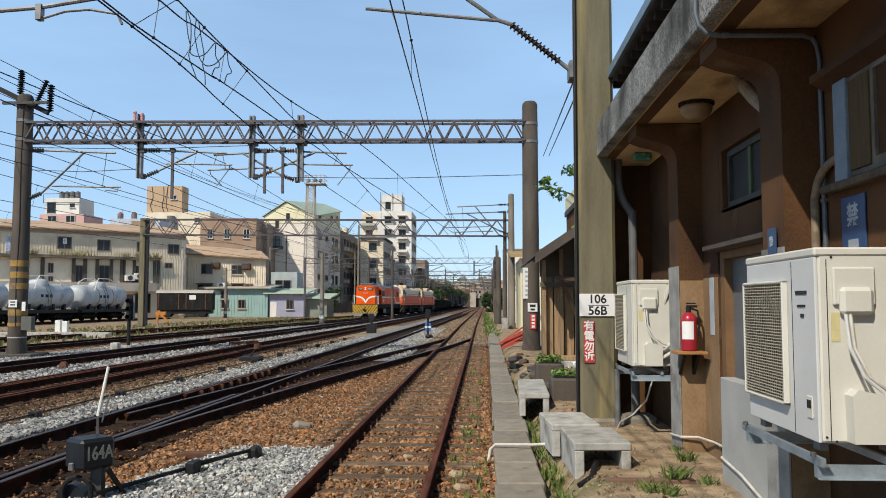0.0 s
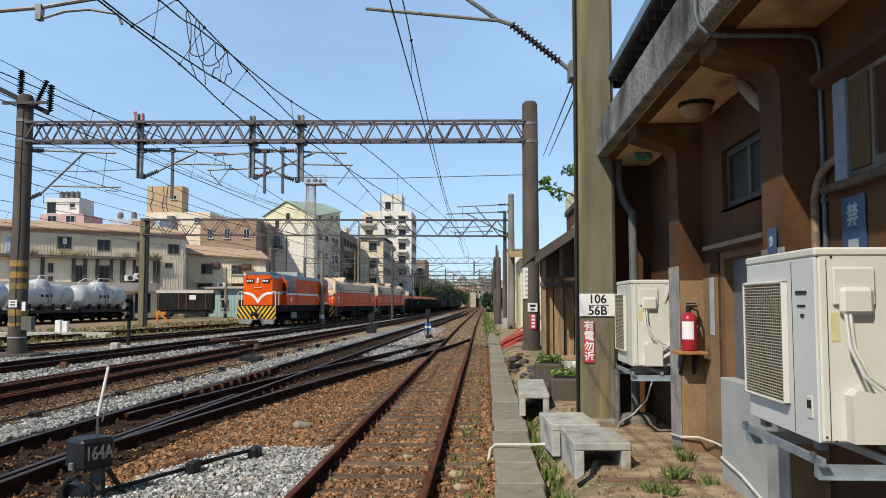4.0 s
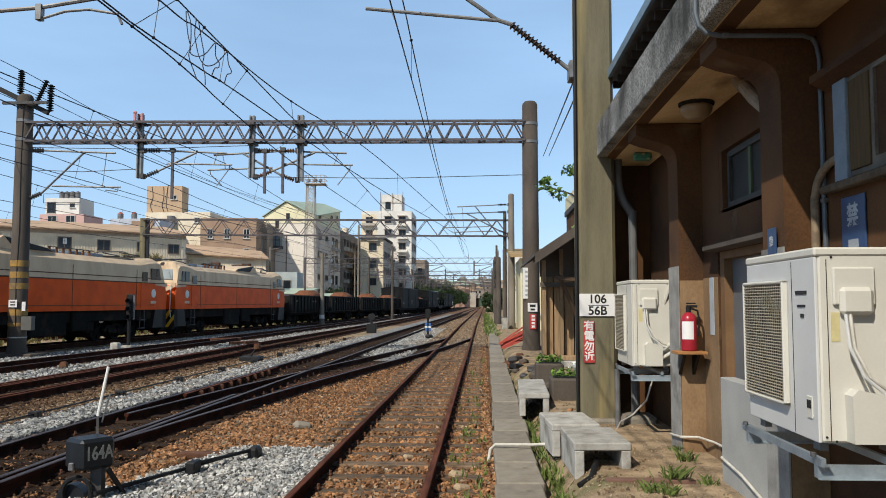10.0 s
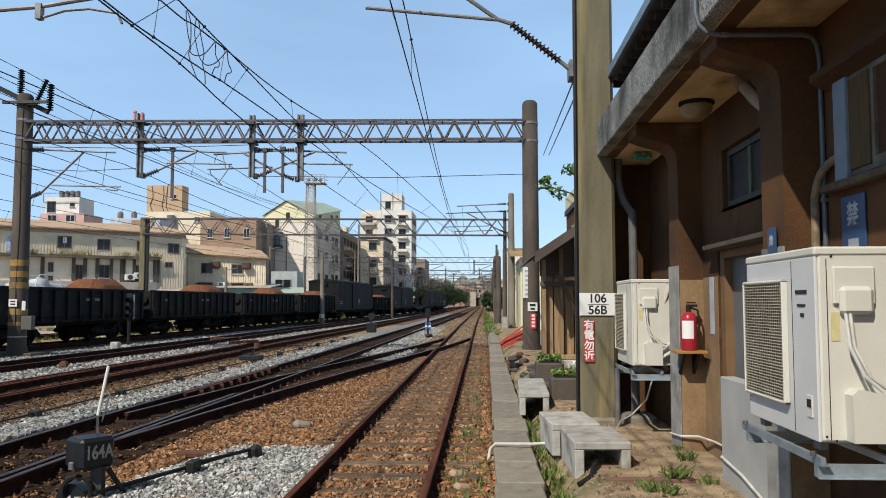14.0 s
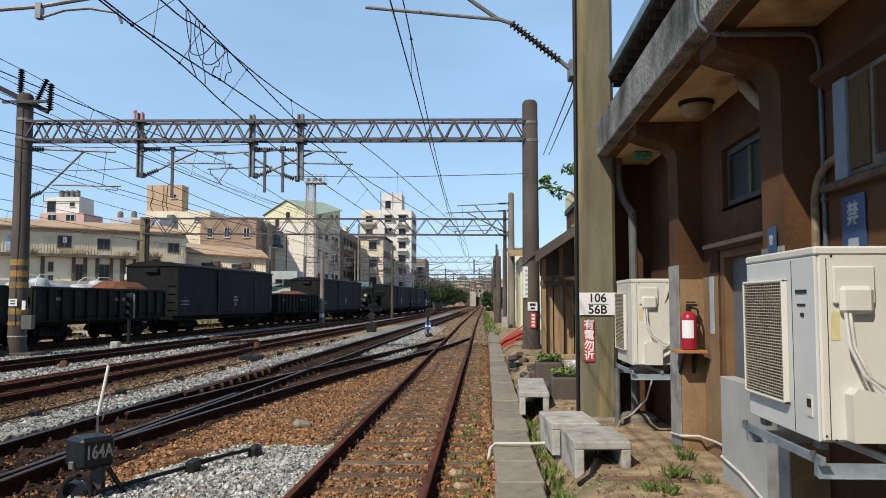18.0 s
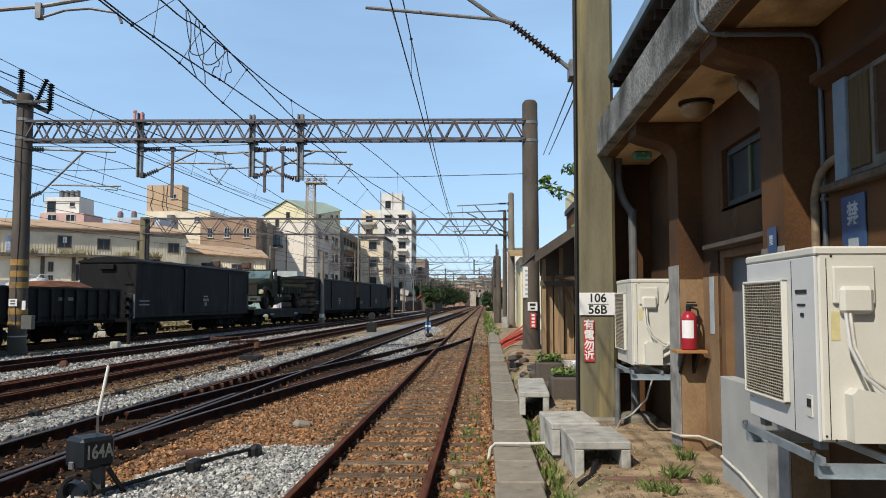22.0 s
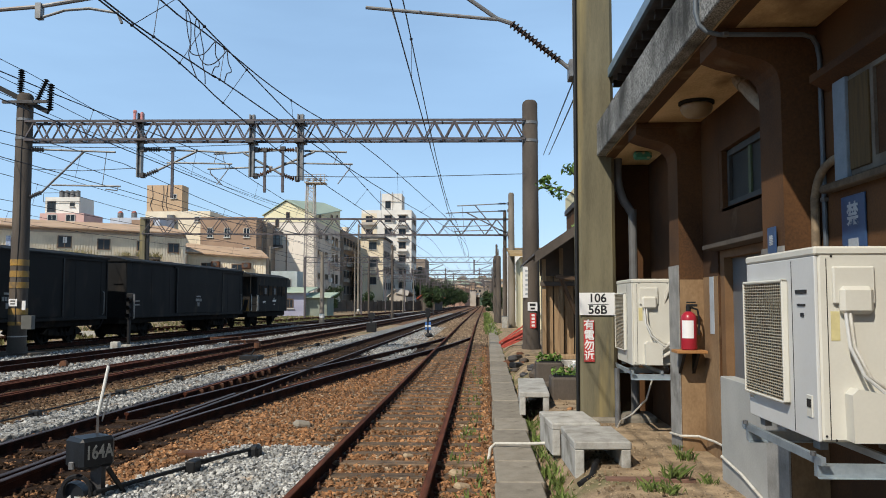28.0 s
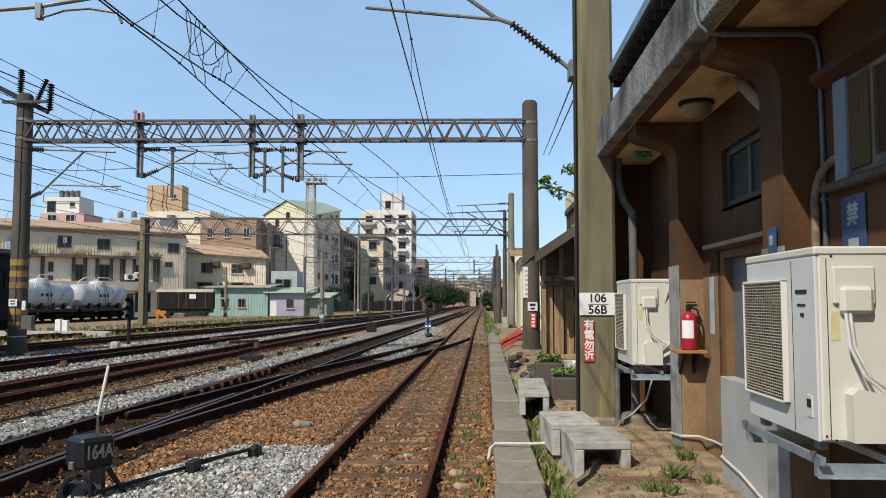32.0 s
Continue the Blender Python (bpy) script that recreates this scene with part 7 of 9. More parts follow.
block("house", "red-roofed small house at the track side", -12.9, 160, -12, 3.4, 6, 2.4, DARKW, roof="gable_y", roof_mat=mat("red_sheet_roof", (0.42, 0.09, 0.05), None, 0.7, scale=1), parapet=1.2)
block("house", "small white gabled house at the track side", -19.5, 165, -10, 3.6, 6, 2.8, GREYW, roof="gable_y", roof_mat=GREYW, parapet=1.6)

# dark board fence along the far side of the yard
fen = thing("fence", "dark board fence along the far side of the yard", "fence", pose(-27.0, 124, 0, 0, 0, 68))
for k in range(30):
    part("board", Mesh().box(k * 1.5, k * 1.5 + 1.42, -0.03, 0.03, 0.1, 1.9 + 0.12 * math.sin(k * 2.3)), DARKW, fen)
    part("post", Mesh().box(k * 1.5 - 0.06, k * 1.5 + 0.06, -0.09, 0.05, -0.05, 2.05), DARKW, fen)

# stepped town on the far hillside
HILL = mat("wooded_hill", (0.055, 0.085, 0.035), (0.035, 0.055, 0.025), 0.95, scale=0.02, fine=0.3, bump=0.3, bdist=2.0)
hill = Mesh()
nx, ny = 40, 8
hv = []
for j in range(ny):
    for i in range(nx):
        x, y = -420 + i * 22, 330 + j * 110
        z = -0.6 + max(0.0, y - 350) * 0.036 + (2.5 * noise.noise(Vector((i * 0.22, j * 0.4, 1.0))) if j > 1 else -1.0)
        hv.append((x, y, z))
hill.add(hv, [(j * nx + i, j * nx + i + 1, (j + 1) * nx + i + 1, (j + 1) * nx + i) for j in range(ny - 1) for i in range(nx - 1)])
single("backdrop", hill, HILL, "low wooded hillside behind the town", "hill", kind="structure")
rt = random.Random(5)
FARM = [GREYW, TANW, GREYW, mat("brown_grey_wall", (0.30, 0.24, 0.19), None, 0.9, scale=0.2, fine=2), mat("rose_brick_wall", (0.40, 0.25, 0.19), None, 0.9, scale=0.2, fine=2)]
for k in range(95):
    y = rt.uniform(300, 900)
    x = rt.uniform(-0.105, 0.05) * y
    if -10 < x < 3 and y < 480:
        x = -12 - rt.uniform(0, 20)
    hh = rt.uniform(5, 9) + y * 0.004
    w = rt.uniform(6, 11)
    b = thing("distant_house", "distant weathered town house on the hillside", "house", pose(x, y, max(-0.05, (y - 350) * 0.036 - 2.0), 0, 0, rt.uniform(-20, 20)), "distant town houses")
    part("wall", Mesh().box(0, w, 0, 8, 0, hh), rt.choice(FARM), b)
    part("roof", Mesh().prism([(-0.5, hh), (w + 0.5, hh), (w * 0.5, hh + 1.5)], "y", -0.5, 8.5), rt.choice([ROOFT, GREYW, GREENR]), b)
    for fl in range(min(2, int(hh / 3.2))):
        for q in range(min(3, int(w / 2.6))):
            part("window", Mesh().box(0.8 + q * 2.5, 2.1 + q * 2.5, -0.06, 0.0, 1.2 + fl * 3.1, 2.6 + fl * 3.1), GLASSD, b)
bridge = thing("footbridge", "distant grey station footbridge over the tracks", "bridge", pose(0, 0, 0))
part("deck", Mesh().box(-9.5, -1.2, 330, 333, 3.6, 4.6), GREYW, bridge)
for x in (-9.5, -5.2, -1.8):
    part("pier", Mesh().box(x, x + 0.6, 330.5, 332, -0.05, 3.6), DARKW, bridge)
part("railing", Mesh().box(-9.5, -1.2, 329.9, 330.0, 4.6, 5.4), WHITEW, bridge)
part("abutment", Mesh().box(-9.4, -1.3, 336, 338, -0.05, 3.6), DARKW, bridge)


# ---- foliage ----
LEAF = mat("green_leaf", (0.036, 0.066, 0.018), (0.018, 0.034, 0.010), 0.7, scale=1.5, bump=0, isl_var=0.45)
LEAFB = mat("fresh_leaf", (0.16, 0.26, 0.045), (0.10, 0.18, 0.035), 0.6, scale=3, bump=0, isl_var=0.35)
BARK = mat("tree_bark", (0.12, 0.09, 0.065), (0.07, 0.05, 0.04), 0.9, scale=8, stretch=(1, 1, 0.3), bump=0.5)
WEED = mat("weed_blade", (0.15, 0.20, 0.05), (0.09, 0.13, 0.03), 0.8, scale=2, bump=0, isl_var=0.5)
DRYG = mat("dry_grass_blade", (0.20, 0.18, 0.075), (0.10, 0.115, 0.04), 0.9, scale=2, bump=0, isl_var=0.4)


def leaves(count, spots, size, rnd, flat=0.5):
    v, f = [], []
    for _ in range(count):
        c, r = rnd.choice(spots)
        d = Vector((rnd.gauss(0, 1), rnd.gauss(0, 1), rnd.gauss(0, 1))).normalized() * r * rnd.random() ** 0.4
        p = Vector(c) + Vector((d.x, d.y, d.z * 0.8))
        n = Vector((rnd.gauss(0, 1), rnd.gauss(0, 1), rnd.gauss(0, 1) + flat)).normalized()
        a = n.orthogonal().normalized()
        a = (a * math.cos(rnd.random() * 6.28) + n.cross(a) * math.sin(rnd.random() * 6.28)).normalized()
        b = n.cross(a)
        s = size * rnd.uniform(0.6, 1.4)
        k = len(v)
        v += [tuple(p - a * s), tuple(p + b * s * 0.45 + n * s * 0.12), tuple(p + a * s), tuple(p - b * s * 0.45 + n * s * 0.12)]
        f.append((k, k + 1, k + 2, k + 3))
    return v, f


def tree(x, y, z, h, spread, seed, label, leaf=None, count=2600, size=0.16, trunk=0.14):
    r = random.Random(seed)
    t = thing("tree", label, "tree", pose(x, y, z), "trees by the line")
    spots = []
    tr = Mesh()
    top = h * 0.55
    pts = [(0, 0, -0.1), (r.uniform(-.1, .1), r.uniform(-.1, .1), top * 0.5), (r.uniform(-.2, .2), r.uniform(-.2, .2), top)]
    tr.cyl(pts[0], pts[1], trunk, trunk * 0.8).cyl(pts[1], pts[2], trunk * 0.8, trunk * 0.5)
    for k in range(9):
        a = r.uniform(0, 6.28)
        zz = r.uniform(0.12, 0.95) * top
        e = Vector((math.cos(a) * spread * r.uniform(0.4, 0.9), math.sin(a) * spread * r.uniform(0.4, 0.9), zz + r.uniform(0.15, 0.4) * h))
        tr.cyl((pts[1][0], pts[1][1], zz), e, trunk * 0.4, trunk * 0.12, n=6)
        spots.append((tuple(e), spread * r.uniform(0.25, 0.5)))
        spots.append((tuple(e * 0.8), spread * r.uniform(0.2, 0.4)))
    part("trunk", tr, BARK, t)
    v, f = leaves(count, spots, size, r)
    me = bpy.data.meshes.new("crown")
    me.from_pydata(v, [], f)
    me.materials.append(leaf or LEAF)
    part("crown", me, None, t)
    return t


for k, (x, y, h, sp) in enumerate([(1.3, 128, 2.0, 0.6), (0.7, 160, 3.4, 0.9), (3.4, 150, 4.5, 1.3), (-9.5, 150, 6.5, 2.4), (-10.5, 165, 7.5, 2.6), (-9.6, 182, 7.0, 2.6), (-8.5, 240, 8, 3), (-7.5, 262, 8, 3), (-8.2, 300, 9, 3.4), (-13.0, 190, 9.0, 3.5), (-16, 205, 11, 4), (-11, 225, 10, 4),
                                   (-14, 250, 12, 4.5), (-10, 270, 10, 4), (-18, 168, 6, 2.4), (-22, 150, 5, 2.2), (3.4, 190, 6, 2.5), (3.6, 230, 7, 3), (-20, 290, 12, 5), (2.5, 210, 6, 2.4), (-18.5, 200, 13, 4.2), (-20.5, 215, 13, 4.5), (-15, 222, 12, 4.0), (-17.5, 236, 13, 4.5), (-13.5, 238, 11, 3.8), (3.0, 138, 5.2, 1.7), (3.9, 168, 6.5, 2.2)]):
    tree(x, y, -0.05, h * 0.8, sp, 40 + k, "dark green bushy tree beside the distant tracks", count=2600, size=0.24, trunk=0.12)
tree(-24.5, 128, -0.05, 4.5, 1.6, 90, "small green tree in front of the grey blocks", count=900, size=0.22)


def grass(name, n, pick, material, label, h0, h1, w=0.012):
    r = random.Random(n)
    v, f = [], []
    for _ in range(n):
        x, y, z = pick(r)
        for _b in range(5):
            a, hh, l = r.uniform(0, 6.28), r.uniform(h0, h1), r.uniform(0.1, 0.7)
            bx, by = x + r.uniform(-.06, .06), y + r.uniform(-.06, .06)
            dx, dy = math.cos(a), math.sin(a)
            k = len(v)
            v += [(bx - dy * w, by + dx * w, z), (bx + dy * w, by - dx * w, z), (bx + dx * hh * l * 0.5 + dy * w * 0.7, by + dy * hh * l * 0.5 - dx * w * 0.7, z + hh * 0.65),
                  (bx + dx * hh * l, by + dy * hh * l, z + hh), (bx + dx * hh * l * 0.5 - dy * w * 0.7, by + dy * hh * l * 0.5 + dx * w * 0.7, z + hh * 0.65)]
            f.append((k, k + 1, k + 2, k + 3, k + 4))
    me = bpy.data.meshes.new(name)
    me.from_pydata(v, [], f)
    me.materials.append(material)
    return tagged(new(name, me), label, "grass", kind="stuff")


grass("grass", 1700, lambda r: (lambda y: (train_x(y) - r.uniform(1.6, 12.5), y, -0.04))(r.uniform(26, 95)), DRYG, "dry yellow-green grass between the sidings", 0.08, 0.24, 0.03)
grass("grass", 330, lambda r: (lambda y: (0.62 + r.random() ** 1.5 * 1.0, y, ground_z(0.7, y)))(near_y(r, 5.5, 45)), WEED, "green weeds along the concrete trough covers", 0.05, 0.16)
grass("grass", 70, lambda r: (lambda y: (0.02 - r.random() * 0.35, y, -0.02))(near_y(r, 6, 70)), WEED, "weeds between the rail and the trough covers", 0.04, 0.15)
grass("grass", 420, lambda r: (r.uniform(0.15, 1.25), r.uniform(40, 120), 0.0), WEED, "long green grass along the distant trackside", 0.08, 0.32, 0.035)
grass("grass", 130, lambda r: (lambda s: (-34.4 - 0.81 * s, 93.3 - 0.588 * s, 6.8))(r.choice((r.uniform(4, 9), r.uniform(11, 16), r.uniform(17, 19)))), mat("straw_blade", (0.36, 0.29, 0.13), (0.24, 0.21, 0.09), 0.9, scale=2, bump=0, isl_var=0.4), "dry weeds growing on the warehouse ledge", 0.2, 0.9, 0.03)
# ---- things of the station building ----
ACW = mat("ivory_ac_casing", (0.62, 0.60, 0.53), (0.575, 0.555, 0.49), 0.45, scale=3, bump=0.02)
ACG = mat("grey_ac_front", (0.60, 0.60, 0.585), (0.56, 0.56, 0.545), 0.45, scale=3, bump=0.02)
GALV = mat("galvanised_bracket", (0.38, 0.44, 0.48), (0.28, 0.33, 0.37), 0.45, 0.4, scale=8, bump=0.05)
PIPEW = mat("white_pipe_wrap", (0.62, 0.60, 0.54), (0.48, 0.45, 0.39), 0.7, scale=12, bump=0.3)
GRILLE = mat("beige_grille_bar", (0.50, 0.44, 0.33), (0.42, 0.36, 0.27), 0.6, scale=5, bump=0.02)
DKIN = mat("dark_interior", (0.02, 0.018, 0.016), (0.012, 0.011, 0.010), 0.9, scale=4, bump=0)
TINT = mat("yellow_sticker", (0.62, 0.55, 0.28), (0.55, 0.48, 0.25), 0.5, scale=20, bump=0)


def ac_unit(x, y, z, w, d, h, label, grey):
    """Outdoor unit whose fan side looks along -X, with its service side along -Y."""
    a = thing("air_conditioner", label, "air conditioner", pose(x, y, z), "outdoor air conditioners")
    part("casing", Mesh().box(0.012, d, 0, w, 0.03, h - 0.03, 0.012), ACW, a)
    part("top_cover", Mesh().box(-0.008, d + 0.01, -0.008, w + 0.008, h - 0.045, h, 0.01), ACW, a)
    fr = part("front_panel", Mesh().box(-0.004, 0.014, 0.005, w - 0.005, 0.03, h - 0.047, 0.004), ACG if grey else ACW, a)
    part("seam", Mesh().box(-0.006, -0.003, w * 0.29, w * 0.29 + 0.004, 0.04, h - 0.06), DKIN, fr)
    g0, g1, k0, k1 = w * 0.345, w * 0.985, h * 0.17, h * 0.845
    part("fan_opening", Mesh().box(-0.010, -0.004, g0 + 0.02, g1 - 0.02, k0 + 0.02, k1 - 0.02), mat("brown_fin_coil", (0.10, 0.075, 0.05), (0.06, 0.045, 0.03), 0.8, scale=6), a)
    gr = part("fan_grille", Mesh().box(-0.038, -0.004, g0, g0 + 0.02, k0, k1, 0.006).box(-0.038, -0.004, g1 - 0.02, g1, k0, k1, 0.006).box(-0.038, -0.004, g0, g1, k0, k0 + 0.018, 0.006).box(-0.038, -0.004, g0, g1, k1 - 0.018, k1, 0.006), ACW, a)
    n = int((k1 - k0) / 0.0165)
    for k in range(1, n):
        zz = k0 + (k1 - k0) * k / n
        part("grille_bar", Mesh().box(-0.034, -0.028, g0 + 0.015, g1 - 0.015, zz - 0.0024, zz + 0.0024), GRILLE, gr)
    for k in range(1, 22):
        yy = g0 + (g1 - g0) * k / 22
        part("grille_bar", Mesh().box(-0.028, -0.023, yy - 0.0018, yy + 0.0018, k0 + 0.015, k1 - 0.015), GRILLE, gr)
    part("fan_hub", Mesh().cyl((-0.02, (g0 + g1) / 2, (k0 + k1) / 2), (-0.012, (g0 + g1) / 2, (k0 + k1) / 2), 0.07, n=16), DSTEEL, a)
    # maker's mark as plain bars
    if grey:
        part("badge_bar", Mesh().box(-0.008, -0.004, 0.10, 0.24, h * 0.765, h * 0.785), INK, fr)
        part("badge_bar", Mesh().box(-0.008, -0.004, 0.12, 0.22, h * 0.70, h * 0.712), INK, fr)
        part("badge_bar", Mesh().box(-0.008, -0.004, 0.14, 0.18, h * 0.645, h * 0.665), INK, fr)
        for yy, zz in ((0.06, h * 0.14), (w - 0.1, h * 0.14)):
            part("hand_grip", Mesh().box(-0.010, -0.003, yy, yy + 0.07, zz, zz + 0.11, 0.003), ACW, fr)
            part("grip_recess", Mesh().box(-0.013, -0.009, yy + 0.012, yy + 0.058, zz + 0.05, zz + 0.09), DKIN, fr)
    # service side
    part("side_seam", Mesh().box(d * 0.12, d * 0.12 + 0.003, -0.003, 0.001, 0.04, h - 0.06), DKIN, a)
    part("service_cover", Mesh().box(d * 0.18, d * 0.66, -0.022, 0.0, h * 0.71, h * 0.90, 0.008), ACW, a)
    part("terminal_lid", Mesh().box(d * 0.24, d * 0.62, -0.05, 0.0, h * 0.66, h * 0.80, 0.02), ACW, a)
    part("label_sticker", Mesh().box(d * 0.16, d * 0.26, -0.003, 0.0, h * 0.53, h * 0.675), TINT, a)
    part("valve_cover", Mesh().prism([(d * 0.30, 0.04), (d * 0.72, 0.04), (d * 0.72, h * 0.25), (d * 0.66, h * 0.275), (d * 0.36, h * 0.30), (d * 0.29, h * 0.27)], "y", -0.085, 0.0), ACW, a)
    for u, v in ((0.05, 0.06), (0.16, 0.04), (0.88, 0.95), (0.16, 0.95)):
        part("screw", Mesh().cyl((d * u + 0.01, -0.004, h * v), (d * u + 0.01, 0.001, h * v), 0.006, n=8), DKIN, a)
    for q in (0, 1):
        part("cable", Mesh().tube([(d * (0.30 + 0.05 * q), -0.03, h * 0.67), (d * (0.32 + 0.05 * q), -0.05, h * 0.5), (d * (0.45 + 0.06 * q), -0.07, h * 0.36), (d * (0.75), -0.07, h * (0.25 + 0.03 * q)), (d * 1.15, -0.02, h * (0.21 + 0.04 * q))], 0.009, 8), PIPEW if q else ACG, a)
    for q in (0, 1):
        part("refrigerant_pipe", Mesh().tube([(d * 0.70, -0.05, h * (0.12 + 0.08 * q)), (d * 0.9, -0.05, h * (0.17 + 0.1 * q)), (d * 1.25, -0.02, h * (0.27 + 0.12 * q))], 0.022, 10), PIPEW, a)
    for k in range(4):
        part("foot", Mesh().box(0.03 if k < 2 else d - 0.07, 0.07 if k < 2 else d - 0.03, 0.08 if k % 2 else w - 0.16, 0.16 if k % 2 else w - 0.08, -0.02, 0.035), STEEL, a)
    return a


def ac_bracket(x, y0, y1, z, xw, label):
    b = thing("wall_bracket", label, "bracket", pose(x, y0, z), "steel wall brackets")
    L = y1 - y0
    part("rail", Mesh().box(-0.03, -0.005, -0.1, L + 0.1, -0.04, -0.005).box(-0.03, 0.02, -0.1, L + 0.1, -0.045, -0.04), GALV, b)
    part("rail", Mesh().box(0.30, 0.325, -0.08, L + 0.1, -0.04, -0.005), GALV, b)
    for yy in (-0.04, L):
        part("arm", Mesh().box(-0.03, xw - x, yy - 0.02, yy + 0.02, -0.105, -0.046), GALV, b)
        part("arm_flange", Mesh().box(-0.03, xw - x, yy - 0.045, yy - 0.02, -0.109, -0.105), GALV, b)
        part("bolt", Mesh().cyl((-0.04, yy, -0.005), (-0.04, yy, 0.015), 0.014, n=6), STEEL, b)
    return b


ac_unit(1.632, 3.97, 1.06, 1.0, 0.42, 0.982, "ivory and grey outdoor air conditioner on a steel bracket", True)
ac_bracket(1.632, 4.0, 4.95, 1.035, XW, "galvanised steel bracket under the air conditioner")
ac_unit(1.70, 9.12, 1.02, 1.0, 0.44, 1.01, "ivory outdoor air conditioner beside the concrete mast", False)
ac_bracket(1.70, 9.14, 10.0, 1.0, XW, "galvanised steel bracket under the further air conditioner")


def bay_window(y0, y1, z0, z1, name, label):
    w = thing(name, label, "window", pose(XW + 0.05, 0, 0), kind="structure")
    fr = Mesh().box(0, 0.07, y0, y1, z0, z0 + 0.06).box(0, 0.07, y0, y1, z1 - 0.06, z1).box(0, 0.07, y0, y0 + 0.06, z0 + 0.06, z1 - 0.06).box(0, 0.07, y1 - 0.06, y1, z0 + 0.06, z1 - 0.06)
    part("window_frame", fr, mat("grey_aluminium", (0.06, 0.06, 0.055), None, 0.6, 0.1, scale=6), w)
    ym = (y0 + y1) / 2
    part("mullion", Mesh().box(0.01, 0.06, ym - 0.03, ym + 0.03, z0 + 0.06, z1 - 0.06), mat("green_mullion", (0.09, 0.12, 0.06), None, 0.6, scale=6), w)
    for a, b in ((y0 + 0.06, ym - 0.03), (ym + 0.03, y1 - 0.06)):
        part("pane", Mesh().box(0.03, 0.036, a, b, z0 + 0.06, z1 - 0.06), mat("dusty_dark_pane", (0.022, 0.022, 0.02), (0.035, 0.034, 0.03), 0.55, scale=3, bump=0, spec=0.2), w)
    part("window_sill", Mesh().box(-0.05, 0.05, y0 - 0.03, y1 + 0.03, z0 - 0.05, z0, 0.01), BRWALL, w)


single("window_reveal", Mesh().box(XW + 0.002, XW + 0.2, 7.66, 7.758, 2.662, 3.218), BRWALL, "brown plastered reveal beside the window", "reveal", kind="structure")
bay_window(6.46, 7.655, 2.665, 3.215, "window_1", "aluminium window high in the brown bay wall")
door = thing("door_1", "grey metal door in a brown frame, closed", "door", pose(XW + 0.05, 0, 0), kind="structure")
part("door_leaf", Mesh().box(0.05, 0.09, 5.6, 7.72, 0.24, 2.19), mat("grey_blue_door", (0.16, 0.18, 0.20), None, 0.35, 0.1, scale=2), door)
part("door_frame", Mesh().box(-0.03, 0.1, 7.72, 7.85, 0.0, 2.26).box(-0.03, 0.1, 5.5, 5.6, 0.0, 2.26).box(-0.03, 0.1, 5.6, 7.72, 2.19, 2.26), mat("brown_door_frame", (0.20, 0.11, 0.05), None, 0.7, scale=4), door)
single("door_canopy", Mesh().prism([(XW - 0.12, 2.28), (XW, 2.265), (XW, 2.33), (XW - 0.12, 2.32)], "y", 5.85, 7.95), CONCD, "chipped concrete lintel ledge over the door", "ledge")
single("wall_strip", Mesh().box(XW - 0.012, XW - 0.002, 7.98, 8.12, 1.45, 2.02), mat("pale_blue_board", (0.45, 0.50, 0.54), None, 0.6, scale=5), "pale blue-grey board fixed on the wall", "board")
# nearer bay with a big window and blue signs
bw2 = thing("window_2", "wood-framed window with a pale blue casing in the nearer bay", "window", pose(XW - 0.02, 0, 0), kind="structure")
part("window_frame", Mesh().box(0, 0.05, 2.0, 5.02, 2.55, 2.62).box(0, 0.05, 2.0, 5.02, 3.14, 3.22).box(0, 0.05, 4.3, 4.36, 2.62, 3.14).box(0, 0.05, 4.66, 4.70, 2.62, 3.14).box(0, 0.05, 4.98, 5.02, 2.62, 3.14), mat("grey_worn_timber", (0.17, 0.15, 0.12), (0.10, 0.08, 0.06), 0.8, scale=5), bw2)
part("window_casing", Mesh().box(-0.03, 0.0, 4.96, 5.13, 2.53, 3.17, 0.005), mat("pale_blue_casing", (0.21, 0.26, 0.31), (0.16, 0.20, 0.24), 0.6, scale=5), bw2)
part("pane", Mesh().box(0.005, 0.012, 2.0, 4.3, 2.62, 3.14), GLASSD, bw2)
part("shutter_board", Mesh().box(-0.012, 0.008, 4.70, 4.955, 2.58, 3.14, 0.004), mat("tan_shutter_board", (0.10, 0.062, 0.020), (0.065, 0.04, 0.014), 0.8, scale=6, stretch=(1, 6, 0.6)), bw2)
part("lintel", Mesh().prism([(-0.10, 3.22), (0.02, 3.16), (0.02, 3.27), (-0.10, 3.27)], "y", 2.0, 5.3), BRWALL, bw2)
part("window_sill", Mesh().box(-0.06, 0.02, 2.0, 5.3, 2.48, 2.53, 0.008), mat("scuffed_sill", (0.12, 0.09, 0.06), (0.06, 0.042, 0.027), 0.9, scale=7), bw2)
BLUE = mat("blue_enamel", (0.035, 0.075, 0.17), (0.025, 0.055, 0.13), 0.4, scale=6, bump=0.02)


FADEW = mat("faded_white_paint", (0.42, 0.45, 0.48), None, 0.7, scale=8)


def blue_sign(x, y, z0, z1, w, label):
    s = thing("wall_sign", label, "sign", pose(x, y, z0), "blue wall signs")
    part("panel", Mesh().box(-0.012, 0, -w / 2, w / 2, 0, z1 - z0, 0.003), BLUE, s)
    for k in range(3):
        part("writing_bar", Mesh().box(-0.016, -0.012, -w * 0.2, w * 0.2, (z1 - z0) * (0.08 + 0.22 * k), (z1 - z0) * (0.08 + 0.22 * k + 0.10)), FADEW, s)
    lettering("禁", w * 0.5, FADEW, s, pose(-0.0135, 0, (z1 - z0) * 0.82, 90, 0, -90), "character")


blue_sign(XW - 0.003, 4.98, 1.72, 2.43, 0.31, "blue enamel sign with white characters on the dark wall")
